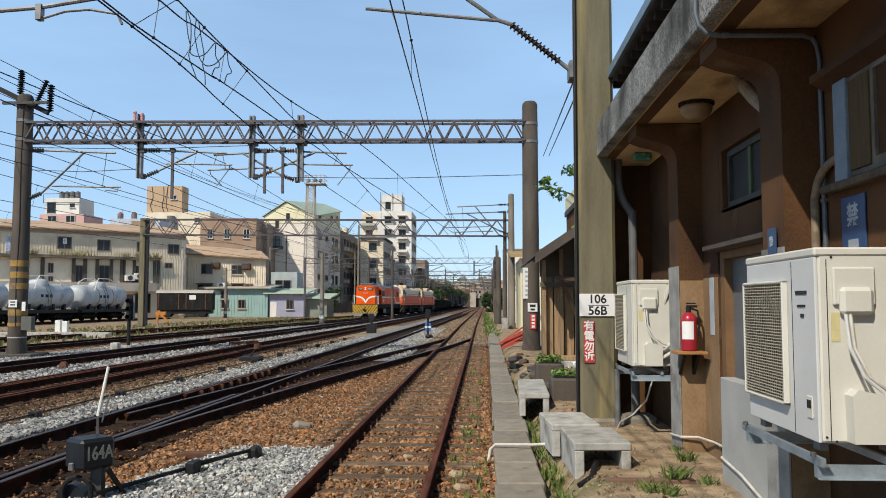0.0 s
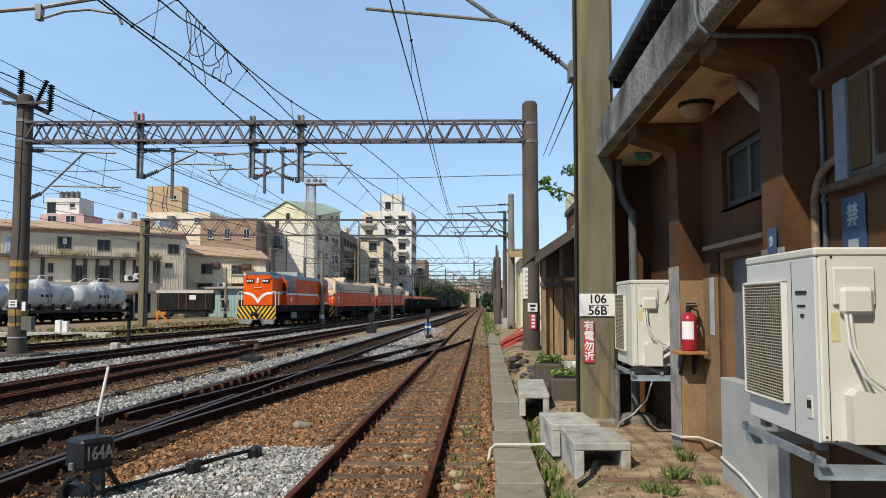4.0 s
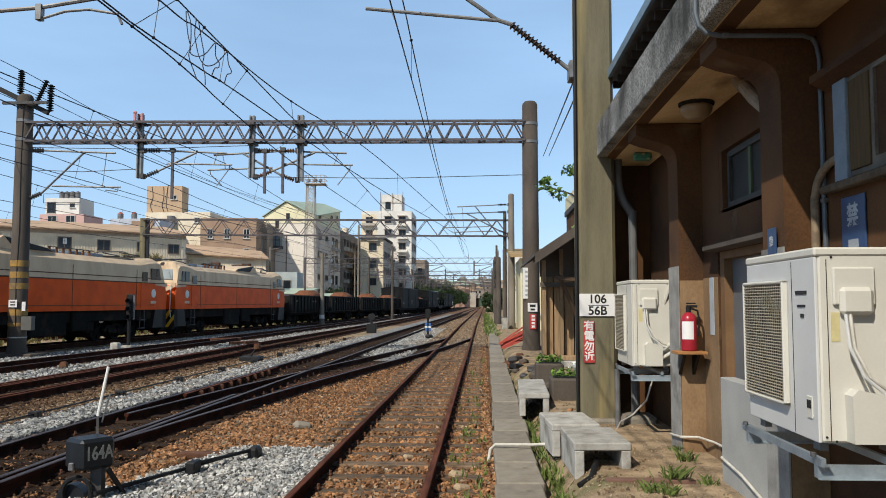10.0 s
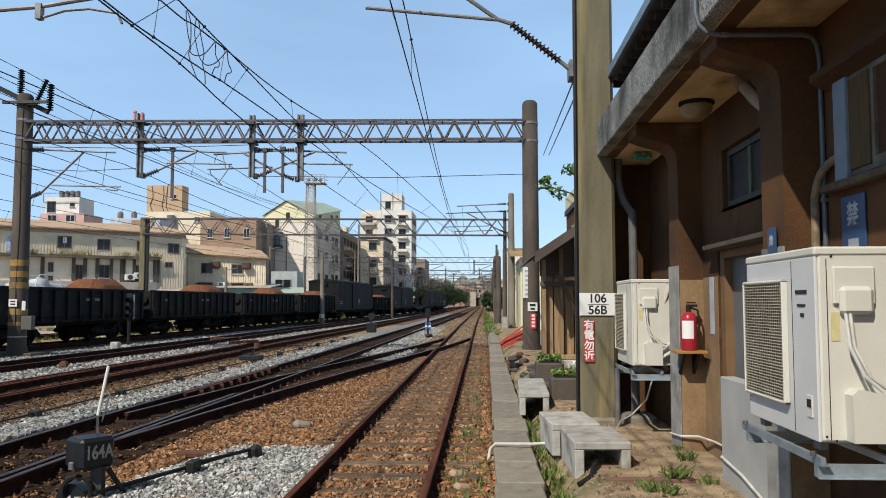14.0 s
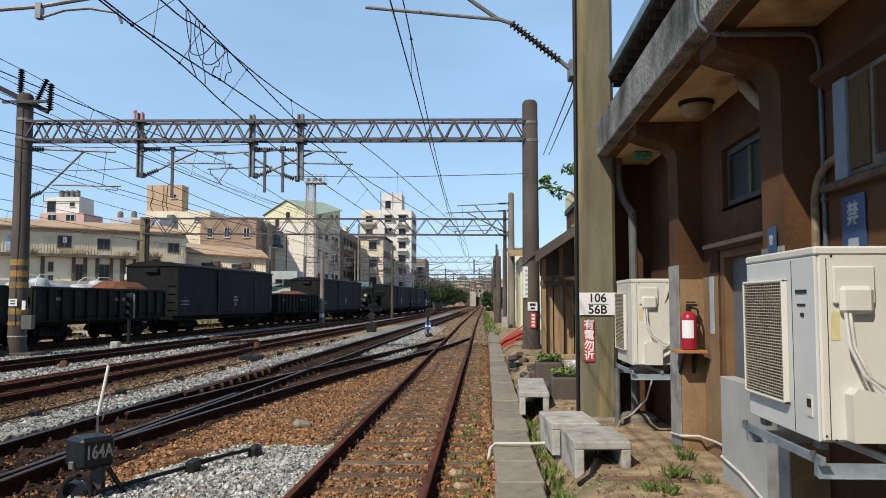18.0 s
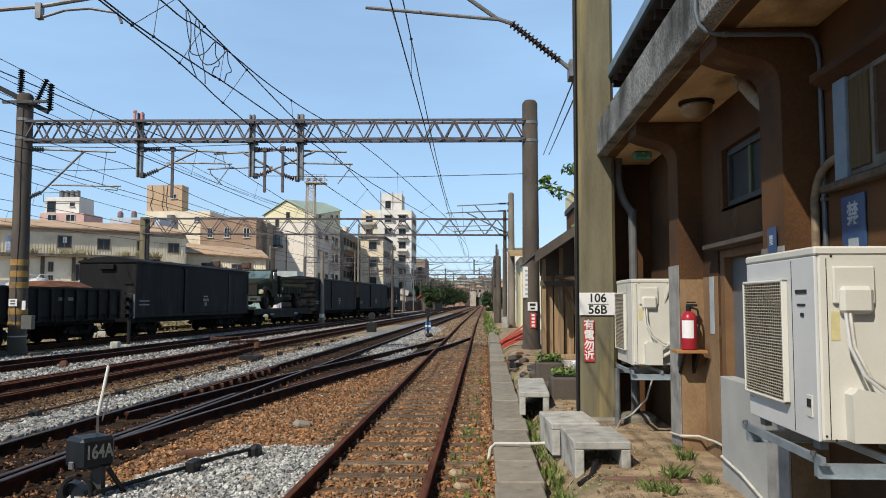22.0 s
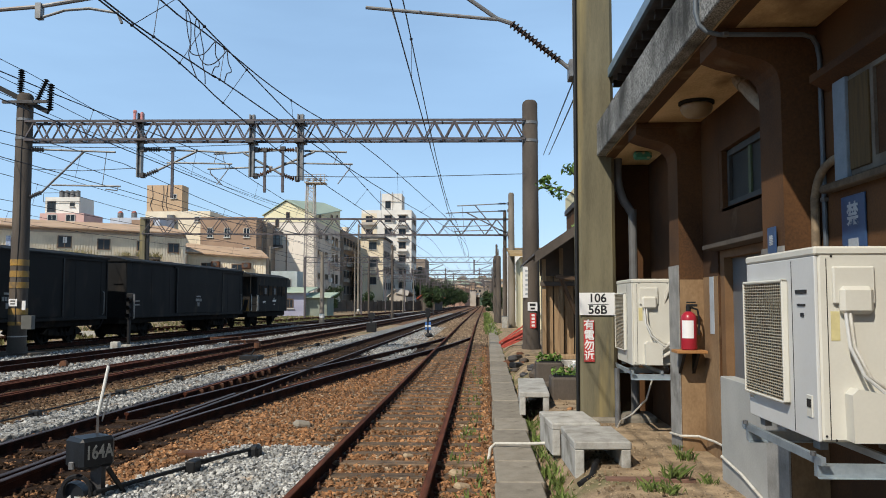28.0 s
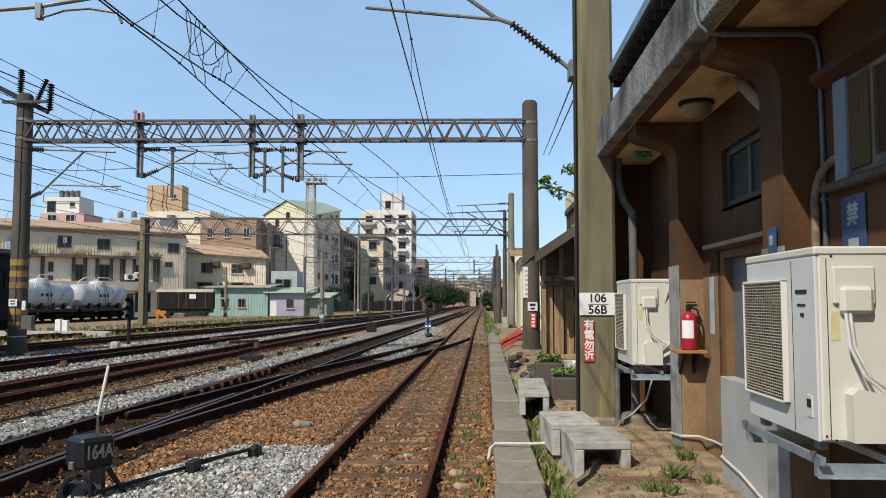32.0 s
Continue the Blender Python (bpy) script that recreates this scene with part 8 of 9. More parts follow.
blue_sign(XC0 - 0.018, 5.63, 1.75, 2.29, 0.15, "narrow blue sign with white characters on the column")

# fire extinguisher on its shelf
sh = thing("wall_shelf", "small wooden shelf on the column", "shelf", pose(1.96, 8.08, 1.25))
part("board", Mesh().box(-0.01, 0.29, 0.0, 0.27, 0.0, 0.03, 0.004), mat("orange_wood", (0.42, 0.20, 0.07), None, 0.6, scale=8, stretch=(1, 6, 1)), sh)
part("bracket", Mesh().prism([(0.27, 0.0), (0.27, -0.22), (0.05, 0.0)], "x", 0.06, 0.09).prism([(0.27, 0.0), (0.27, -0.22), (0.05, 0.0)], "x", 0.2, 0.23), BLACK, sh)
fe = thing("fire_extinguisher", "red fire extinguisher with white label on a wooden shelf", "fire extinguisher", pose(2.10, 8.22, 1.28))
RED = mat("extinguisher_red", (0.36, 0.02, 0.035), (0.30, 0.018, 0.03), 0.3, scale=4, bump=0.01)
n = 24
body = Mesh()
body.smooth = True
body.loft([[(r * math.cos(2 * math.pi * i / n), r * math.sin(2 * math.pi * i / n), z) for i in range(n)] for r, z in ((0.06, 0), (0.078, 0.008), (0.08, 0.02), (0.08, 0.31), (0.074, 0.345), (0.05, 0.375), (0.026, 0.39), (0.024, 0.41))])
part("cylinder", body, RED, fe)
lb = Mesh()
lb.loft([[(0.0815 * math.cos(a), 0.0815 * math.sin(a), z) for a in [math.pi * (1.12 + 0.5 * i / 10) for i in range(11)]] for z in (0.12, 0.30)], cap=False)
part("label", lb, SIGNW, fe, "white printed label")
part("valve", Mesh().cyl((0, 0, 0.38), (0, 0, 0.45), 0.027).box(-0.02, 0.09, -0.012, 0.012, 0.44, 0.465, 0.004).box(-0.02, 0.075, -0.01, 0.01, 0.475, 0.49, 0.003), BLACK, fe)
part("hose", Mesh().tube([(0.03, 0, 0.43), (0.09, 0.0, 0.41), (0.105, 0, 0.33), (0.102, 0, 0.15)], 0.011, 8), BLACK, fe)

# soffit lamp, conduit, pipes
lamp = thing("ceiling_lamp", "round dusty ceiling lamp, unlit, under the eave", "lamp", pose(2.03, 7.5, 3.50))
lm = Mesh()
lm.smooth = True
lm.loft([[(r * math.cos(2 * math.pi * i / 20), r * math.sin(2 * math.pi * i / 20), z) for i in range(20)] for r, z in ((0.04, 0.005), (0.10, 0.02), (0.135, 0.055), (0.15, 0.095), (0.145, 0.125), (0.12, 0.14))])
part("shade", lm, mat("amber_glass_shade", (0.34, 0.25, 0.15), None, 0.3, scale=5), lamp)
part("base", Mesh().cyl((0, 0, 0.135), (0, 0, 0.16), 0.165, n=24), DKIN, lamp)
con = thing("conduit", "grey steel conduit bent under the eave and down the wall", "conduit", pose(0, 0, 0))
part("pipe", Mesh().tube([(1.47, 5.4, 4.3), (1.47, 5.4, 3.75), (1.49, 5.39, 3.66), (1.54, 5.38, 3.61), (1.62, 5.38, 3.59), (2.18, 5.38, 3.58), (2.24, 5.38, 3.56), (2.27, 5.38, 3.51), (2.28, 5.37, 3.42), (2.28, 5.36, 2.0), (2.28, 5.36, 1.0)], 0.017, 10), mat("grey_blue_conduit", (0.13, 0.15, 0.17), None, 0.5, 0.3, scale=5), con)
for p in ((1.66, 5.38, 3.59), (2.28, 5.36, 3.3), (2.28, 5.36, 2.45)):
    part("clip", Mesh().box(p[0] - 0.022, p[0] + 0.022, p[1] - 0.022, p[1] + 0.022, p[2] - 0.015, p[2] + 0.015, 0.005), STEEL, con)
wp = thing("insulated_pipe", "pale wrapped refrigerant pipe entering the window", "pipe", pose(0, 0, 0))
part("pipe", Mesh().tube(smooth_line([(2.24, 5.42, 1.0), (2.24, 5.42, 2.3), (2.24, 5.40, 2.5), (2.25, 5.33, 2.62), (2.27, 5.22, 2.68), (2.30, 5.12, 2.70)]), 0.028, 12), mat("brown_pipe_wrap", (0.26, 0.19, 0.12), (0.15, 0.11, 0.07), 0.8, scale=14, bump=0.3), wp)
dp = thing("drain_pipe", "thick grey drain pipe beside the column", "pipe", pose(0, 0, 0))
part("pipe", Mesh().tube(smooth_line([(1.98, 10.5, 0.3), (1.98, 10.5, 2.75), (1.96, 10.5, 2.95), (1.86, 10.5, 3.12), (1.80, 10.5, 3.35), (1.80, 10.5, 3.68)]), 0.055, 12), mat("grey_plastic_pipe", (0.14, 0.14, 0.14), None, 0.5, scale=5), dp)
el = thing("drain_pipe", "short grey elbow pipe under the eave", "pipe", pose(0, 0, 0))
part("pipe", Mesh().tube([(2.16, 6.72, 3.70), (2.175, 6.66, 3.62), (2.19, 6.40, 3.42), (2.21, 6.15, 3.26), (2.24, 6.0, 3.17)], 0.055, 14), mat("tan_drain_pipe", (0.34, 0.28, 0.20), (0.22, 0.17, 0.12), 0.6, scale=6), el)
part("socket", Mesh().tube([(2.172, 6.68, 3.645), (2.18, 6.58, 3.56)], 0.066, 14), mat("tan_drain_pipe", (0.34, 0.28, 0.20)), el)
cp = thing("cable", "white cable running along the foot of the wall", "cable", pose(0, 0, 0))
part("sheath", Mesh().tube([(2.02, 8.75, 0.36), (2.02, 8.32, 0.40), (2.2, 8.30, 0.40), (2.27, 8.0, 0.40), (2.27, 7.3, 0.42), (2.05, 7.02, 0.44), (2.05, 6.5, 0.40), (2.05, 5.9, 0.30)], 0.012, 8), PIPEW, cp)
lc = thing("wall_cable_bundle", "loose grey cables hanging in the far bay", "cable", pose(0, 0, 0))
for k in range(3):
    part("cable", Mesh().tube(smooth_line([(2.34, 9.0 + k * 0.12, 3.0), (2.27, 9.02 + k * 0.1, 2.5), (2.2, 9.0 + k * 0.1, 2.25), (2.12, 9.1, 1.95), (2.05, 9.15, 1.7)]), 0.018, 6), PIPEW, lc)
nest = thing("broken_lamp", "broken green and white lamp fitting under the eave", "lamp", pose(1.93, 10.0, 3.62))
part("tube", Mesh().cyl((-0.12, 0, 0.06), (0.06, 0, 0.06), 0.02), WHITE, nest)
part("stem", Mesh().cyl((0.05, 0, 0.02), (0.05, 0, 0.25), 0.012), BLACK, nest)
part("fitting", Mesh().box(-0.02, 0.2, -0.06, 0.06, -0.06, 0.04, 0.02), mat("green_plastic", (0.05, 0.25, 0.18), None, 0.5, scale=20, c3=(0.5, 0.4, 0.2), c3scale=15), nest)
for k in range(-1, 5):
    single("beam_%d" % (k + 2), Mesh().box(EX + 0.121, XW + 0.05, col_y(k) - 0.02, col_y(k) + 0.38, 3.605, 3.658, 0.01), BRWALL, "brown plastered ceiling beam", "beam", kind="structure")
single("eave_beam", Mesh().box(EX + 0.121, 1.745, -6, 10.39, 3.652, 3.80), BRWALL, "dark plastered edge beam behind the fascia", "beam", kind="structure")

# ---- ground-level things beside the track ----
def u_block(x, y, z, w, d, h, rz=0, label="weathered precast concrete channel block lying upturned"):
    b = thing("concrete_block", label, "concrete block", pose(x, y, z, 0, 0, rz), "upturned channel blocks")
    part("top", Mesh().box(0, w, 0, d, h - 0.075, h, 0.012), CONC, b)
    for u in (0, w - 0.1):
        part("leg", Mesh().box(u + 0.006, u + 0.094, 0.004, d - 0.004, 0, h - 0.073, 0.008), CONC, b)


u_block(0.84, 7.45, 0.14, 0.53, 0.95, 0.34, 2, "grey precast concrete channel block with a pipe under it")
u_block(0.73, 8.55, 0.14, 0.52, 0.95, 0.34, 4)
u_block(0.53, 11.7, 0.12, 0.44, 2.2, 0.33, -2)
pp = thing("pipe_stub", "black pipe stub sticking out under the block", "pipe", pose(0.97, 7.3, 0.16))
part("pipe", Mesh().tube([(0.1, 0.3, 0.12), (0.05, 0.1, 0.12), (0.0, -0.05, 0.05), (-0.12, -0.15, 0.0)], 0.03, 10), BLACK, pp)
pl = thing("timber_plank", "reddish weathered timber lying on the dirt", "plank", pose(1.05, 6.9, 0.22))
part("board", Mesh().box(0, 0.75, 0, 0.1, 0, 0.05, 0.006), mat("red_brown_timber", (0.20, 0.11, 0.08), None, 0.9, scale=6, stretch=(1, 8, 1)), pl)
hp = thing("grey_hose", "bent grey conduit lying across the trough covers", "hose", pose(0, 0, 0))
part("hose", Mesh().tube([(0.06, 9.0, 0.0), (0.08, 9.15, 0.1), (0.14, 9.2, 0.15), (0.55, 9.15, 0.16), (0.75, 9.1, 0.18)], 0.018, 8), PIPEW, hp)
wpc = thing("cable", "white cable sagging down from the bracket", "cable", pose(0, 0, 0))
part("sheath", Mesh().tube([(1.95, 9.2, 0.95), (1.88, 9.3, 0.65), (1.75, 9.5, 0.45), (1.66, 9.75, 0.34), (1.62, 9.9, 0.19)], 0.01, 6), PIPEW, wpc)
sp = thing("stand_pipe", "thin grey pipe rising from a concrete footing", "pipe", pose(1.66, 9.95, 0.2))
part("pipe", Mesh().cyl((0, 0, 0), (0, 0, 0.75), 0.035, n=12), STEEL, sp)
DIRTS = mat("dirt_clod", (0.42, 0.32, 0.21), (0.23, 0.17, 0.11), 0.95, scale=8, bump=0.3, isl_var=0.35)
dec = random.Random(3)
for k in range(26):
    x, y = dec.uniform(0.62, 1.45), dec.uniform(13.6, 24)
    s = dec.uniform(0.06, 0.2)
    single("rubble_piece", Mesh().box(-s, s, -s * 0.7, s * 0.7, 0, s * 0.8, s * 0.2), dec.choice([CONCD, RUSTY, DSTEEL, BLACK, DARKW]), "dark scrap and rubble lying beside the track", "rubble", pose(x, y, ground_z(x, y) - 0.02, dec.uniform(-12, 12), dec.uniform(-12, 12), dec.uniform(0, 90)), "scrap beside the track")
for k in range(14):
    x, y = dec.uniform(0.65, 2.0), near_y(dec, 6.0, 12)
    s = dec.uniform(0.015, 0.05)
    single("loose_stone", Mesh().box(-s, s, -s * 0.8, s * 0.8, -s * 0.3, s * 0.7, s * 0.3), dec.choice([STONE_B, SLABM, CONCD]), "loose stone on the dirt by the building", "stone", pose(x, y, ground_z(x, y), dec.uniform(-20, 20), dec.uniform(-20, 20), dec.uniform(0, 90)), "loose stones")
for x, y, s in ((-2.555, 11.2, 0.125), (-0.26, 8.15, 0.09), (-0.2, 7.6, 0.08), (-0.85, 9.1, 0.06)):
    single("large_stone", Mesh().box(-s, s, -s * 0.75, s * 0.75, -s * 0.2, s * 0.75, s * 0.35), SLABM if s > 0.1 else DIRTS, "single large pale stone on the ballast", "stone", pose(x, y, 0, 0, 10, 30), "large stones")
stones("dirt_rubble", 4200, lambda r: (lambda y, x: (x, y, ground_z(x, y) + r.uniform(-0.004, 0.008)))(near_y(r, 5.2, 22), r.uniform(0.58, 2.1)), DIRTS, "crumbled dirt, small stones and litter by the building", 0.004, 0.019, "rubble")
stones("leaf_litter", 420, lambda r: (lambda y, x: (x, y, ground_z(x, y) + 0.008))(near_y(r, 5.4, 14), r.uniform(0.6, 1.6)), mat("dry_leaf", (0.21, 0.145, 0.085), None, 0.9, scale=9, isl_var=0.4), "dry brown leaves lying on the dirt", 0.015, 0.035, "leaves")
REDB = mat("red_painted_bars", (0.50, 0.09, 0.06), (0.36, 0.06, 0.045), 0.7, scale=6)
for k in range(9):
    single("red_bar", Mesh().beam((-0.5 + dec.uniform(-.1, .1), dec.uniform(-.4, .4), 0.05 + k * 0.02), (0.55 + dec.uniform(-.1, .1), dec.uniform(-.4, .4), 0.5 + k * 0.055), 0.05), REDB, "red painted bar in a leaning pile", "bar", pose(1.15, 27.5, 0.15), "pile of red bars")

def planter(x, y, w, h, label, flowers):
    p = thing("planter", label, "planter", pose(x, y, 0.16), "concrete planters")
    part("trough", Mesh().box(0, w, 0, 0.6, 0, h, 0.03), CONCD, p)
    part("soil", Mesh().box(0.05, w - 0.05, 0.05, 0.55, h, h + 0.02), BLACK, p)
    v, f = leaves(150, [((w * (0.2 + 0.2 * k), 0.25, h + 0.06), 0.13) for k in range(4)], 0.045, random.Random(int(x * 100)), 1.0)
    pm_ = bpy.data.meshes.new("plants")
    pm_.from_pydata(v, [], f)
    pm_.materials.append(LEAFB)
    tagged(part("plants", pm_, None, p), kind="stuff")
    if flowers:
        v, f = leaves(40, [((w * 0.6, 0.2, h + 0.16), 0.1), ((w * 0.8, 0.25, h + 0.14), 0.1)], 0.03, random.Random(4), 1.0)
        fm_ = bpy.data.meshes.new("flowers")
        fm_.from_pydata(v, [], f)
        fm_.materials.append(WHITE)
        tagged(part("flowers", fm_, None, p), kind="stuff")


planter(1.08, 12.6, 0.62, 0.42, "dark concrete planter with green plants and white flowers", True)
planter(0.98, 14.6, 0.5, 0.5, "dark concrete planter with a black cover", False)

# wooden shed by the second mast
WOOD = mat("pale_worn_plank", (0.34, 0.23, 0.13), (0.22, 0.145, 0.08), 0.9, scale=4, stretch=(4, 4, 0.3), bump=0.3, obj_var=0.2)
shed = thing("wooden_shed", "old timber shed with pale planks and a dark sloping roof", "shed", pose(1.45, 19.5, 0.2))
for k in range(5):
    part("plank", Mesh().box(0.05 + k * 0.25, 0.27 + k * 0.25, 0.0, 0.03 + 0.01 * (k % 2), 0.2, 2.35 - 0.05 * (k % 2), 0.004), WOOD, shed)
part("back_wall", Mesh().box(0.02, 4.0, 0.1, 0.5, 0, 2.3).box(0.36, 4.0, 0.5, 5.0, 0, 2.3), DARKW, shed)
# dark fill under the roof, with the upper boards' shade in its colour
part("gable_board", Mesh().prism([(-0.05, 2.2), (2.2, 2.2), (2.2, 4.1), (-0.05, 2.66)], "y", -0.06, -0.02), DARKW, shed)
for k in range(4):
    part("stud", Mesh().box(0.0 + k * 0.42, 0.09 + k * 0.42, -0.16, -0.06, 0.3, 2.6 + 0.27 * k), WOOD, shed)
    part("rafter_tail", Mesh().beam((-0.2, -1.4 + 0.45 * k, 2.58), (1.5, -1.4 + 0.45 * k, 3.72), 0.07), DARKW, shed)
part("cross_rail", Mesh().box(-0.05, 1.5, -0.22, -0.16, 1.95, 2.06), DARKW, shed)
part("valance", Mesh().prism([(-0.26, 2.45), (-0.26, 2.68), (1.6, 3.92), (1.6, 3.7)], "y", -1.52, -1.46), DARKW, shed)
part("roof", Mesh().prism([(-0.28, 2.62), (-0.25, 2.7), (3.2, 5.0), (3.2, 4.88)], "y", -1.5, 5.2), mat("dark_roof_sheet", (0.07, 0.06, 0.055), None, 0.85, scale=3), shed)
part("plinth", Mesh().box(-0.1, 1.5, -0.35, 0.1, -0.2, 0.18, 0.02), CONC, shed)
part("prop", Mesh().beam((0.35, -0.8, 2.2), (1.1, -0.2, 0.6), 0.07), mat("dark_timber", (0.10, 0.06, 0.035)), shed)
part("prop", Mesh().beam((0.25, -1.0, 2.15), (0.8, -0.9, 2.1), 0.08), mat("dark_timber", (0.10, 0.06, 0.035)), shed)
part("post", Mesh().box(1.3, 1.42, -1.2, -1.08, -0.1, 3.4), POST, shed)
part("threshold", Mesh().box(0.0, 1.4, -0.25, 0.0, 0.18, 0.3, 0.02), WOOD, shed)
brick_house = thing("brick_annex", "grey-brown annex with a cream upper panel behind the shed", "building", pose(2.6, 20.5, 0.2))
part("wall", Mesh().box(0, 4, 0, 4, 0, 4.35), BRWALL, brick_house)
part("upper_panel", Mesh().box(-0.03, 4, -0.05, 4, 4.36, 4.75), YELW, brick_house)
part("coping", Mesh().box(-0.06, 4, -0.08, 4, 4.2, 4.35), DSTEEL, brick_house)
tw = thing("tree_branch", "leafy green branch growing from the annex roof", "plant", pose(2.0, 20.2, 4.6), "roof plants")
part("stem", Mesh().tube([(0.7, 0.4, -0.4), (0.3, 0.1, -0.05), (-0.1, 0.0, 0.05), (-0.5, 0, 0.2)], 0.02, 6).tube([(0.7, 0.4, -0.4), (0.5, 0.1, 0.3), (0.2, 0.0, 0.55)], 0.015, 6).tube([(0.5, 0.2, -0.7), (0.2, 0.0, -1.2), (0.1, 0, -1.4)], 0.012, 6), BARK, tw)
v, f = leaves(240, [((-0.45, 0, 0.15), 0.22), ((-0.2, 0, 0.05), 0.2), ((-0.05, 0, -0.1), 0.2), ((0.25, 0, 0.55), 0.22), ((0.55, 0.1, 0.5), 0.2), ((0.35, 0, -1.0), 0.14), ((-0.35, 0, 0.3), 0.15)], 0.075, random.Random(8), 1.0)
me = bpy.data.meshes.new("leaf_mass")
me.from_pydata(v, [], f)
me.materials.append(LEAFB)
tagged(part("leaf_mass", me, None, tw), kind="stuff")

for k in range(22):
    yy = 72 + k * 9.5 + 4 * math.sin(k * 1.7)
    xx = (1.9 + 0.01 * k) if k % 3 == 0 else (t5(yy) - 1.9 if k % 3 == 1 else train_x(yy) - 2.4)
    if k % 3 == 1 and yy < 130:
        continue
    pole("trackside_mast", xx, yy, 0.0, 6.6 + (k % 4) * 0.5, 0.09, 0.06, mat("grey_brown_concrete", (0.23, 0.20, 0.165)), "distant dark concrete mast along the line", (), "trackside masts")
# trackside masts and huts further on
p2 = pole("trackside_mast", 1.72, 47.0, 0.0, 8.2, 0.22, 0.17, mat("grey_brown_concrete", (0.23, 0.20, 0.165), (0.15, 0.13, 0.105), 0.9, scale=2, bump=0.2, stretch=(1, 1, 0.3)), "grey concrete trackside mast with a catenary bracket", (), "trackside masts")
cantilever(1.55, 47.0, 7.6, 5.6, -1.2, 5.65, ins=BLACK)
cantilever(1.55, 47.3, 7.2, 5.9, -1.9, 5.65, ins=BLACK)
pole("trackside_mast", 1.15, 57.0, 0.0, 5.0, 0.2, 0.17, CONCD, "dark concrete trackside mast", (), "trackside masts")
pole("trackside_mast", 1.36, 47.8, 0.0, 7.2, 0.12, 0.10, CONCD, "slim dark post beside the concrete mast", (), "trackside masts")
for x, y in ((1.5, 84), (1.6, 112), (1.7, 140), (-9.6, 84), (-15, 104)):
    pole("trackside_mast", x, y, 0.0, 7.8, 0.15, 0.11, CONCD, "distant dark concrete mast along the line", (), "trackside masts")
pole("trackside_mast", 0.98, 60.0, 0.0, 5.2, 0.14, 0.12, CONCD, "short dark pole beside the distant line", (), "trackside masts")
for gy, x0, x1 in ((84, -19, 1.7), (104, -16, 1.8), (122, -15, 1.9), (142, -14, 2.0), (165, -13, 2.1), (190, -12, 2.2), (225, -12, 2.2)):
    g = thing("signal_gantry", "distant lattice gantry across the converging tracks", "gantry", pose(0, 0, 0))
    truss(g, (x0, gy, 6.5 - 0.3 * ((gy // 7) % 3)), (x1, gy, 6.5 - 0.3 * ((gy // 7) % 3)), 0.55, 0.5, 1.1, 0.05, flat=True)
    for x in (x0, x1):
        part("gantry_leg", Mesh().box(x - 0.1, x + 0.1, gy - 0.1, gy + 0.1, 0, 6.6), GANTRY, g)
    for k in range(4):
        x = x0 + (x1 - x0) * (k + 0.5) / 4
        part("dropper_post", Mesh().box(x - 0.07, x + 0.07, gy - 0.05, gy + 0.05, 4.6, 6.2), GANTRY, g)
        part("bracket_arm", Mesh().tube([(x, gy, 5.7), (x + 1.9, gy, 5.8)], 0.035).tube([(x, gy, 4.9), (x + 1.9, gy, 5.7)], 0.035).tube([(x + 0.6, gy, 5.1), (x + 2.4, gy, 5.15)], 0.03), GANTRY, g)
yb = block("station_hut", "yellow trackside hut with an ochre overhanging roof", 2.1, 44.0, 0, 3.2, 6, 4.3, YELW, rows=[(1.2, (0.7,))], roof="shed", roof_mat=mat("ochre_roof_sheet", (0.42, 0.30, 0.14), (0.30, 0.2, 0.1), 0.8, scale=1), parapet=0.8, win=(0.6, 1.0))
block("station_hut", "white trackside hut beyond the yellow one", 2.0, 60.0, 0, 3.0, 6, 5.4, WHITEW, rows=[(3.4, (0.8,))], roof="flat", parapet=0.3, win=(0.6, 1.0))
cab = thing("equipment_cabinet", "weathered grey trackside cabinet at the mast foot", "cabinet", pose(1.3, 46.2, 0.0))
part("body", Mesh().box(-0.18, 0.14, -0.15, 0.15, 0, 0.9, 0.01), CONC, cab)
part("lid", Mesh().box(-0.2, 0.16, -0.17, 0.17, 0.9, 0.94, 0.008), STEEL, cab)
ms = thing("mast_sign", "white vertical plate with unreadable writing on the round mast", "sign", pose(1.42, 25.665, 0))
part("plate", Mesh().box(-0.12, 0.12, -0.012, 0.0, 1.9, 2.9), SIGNW, ms)
for k in range(6):
    part("writing_bar", Mesh().box(-0.04, 0.04, -0.016, -0.012, 1.98 + k * 0.15, 2.05 + k * 0.15), FADEW, ms)
ms2 = thing("mast_sign", "white number plate and red warning plate on the round mast", "sign", pose(1.62, 25.612, 0))
part("plate", Mesh().box(-0.17, 0.14, -0.012, 0.0, 1.48, 1.76), SIGNW, ms2)
part("writing_bar", Mesh().box(-0.1, 0.08, -0.016, -0.012, 1.63, 1.71), INK, ms2)
part("writing_bar", Mesh().box(-0.08, 0.06, -0.016, -0.012, 1.52, 1.58), INK, ms2)
part("warning_plate", Mesh().box(-0.1, 0.1, -0.012, 0.0, 0.92, 1.40), SIGNR, ms2)
for k in range(4):
    part("writing_bar", Mesh().box(-0.05, 0.05, -0.016, -0.012, 0.97 + k * 0.11, 1.04 + k * 0.11), SIGNW, ms2)

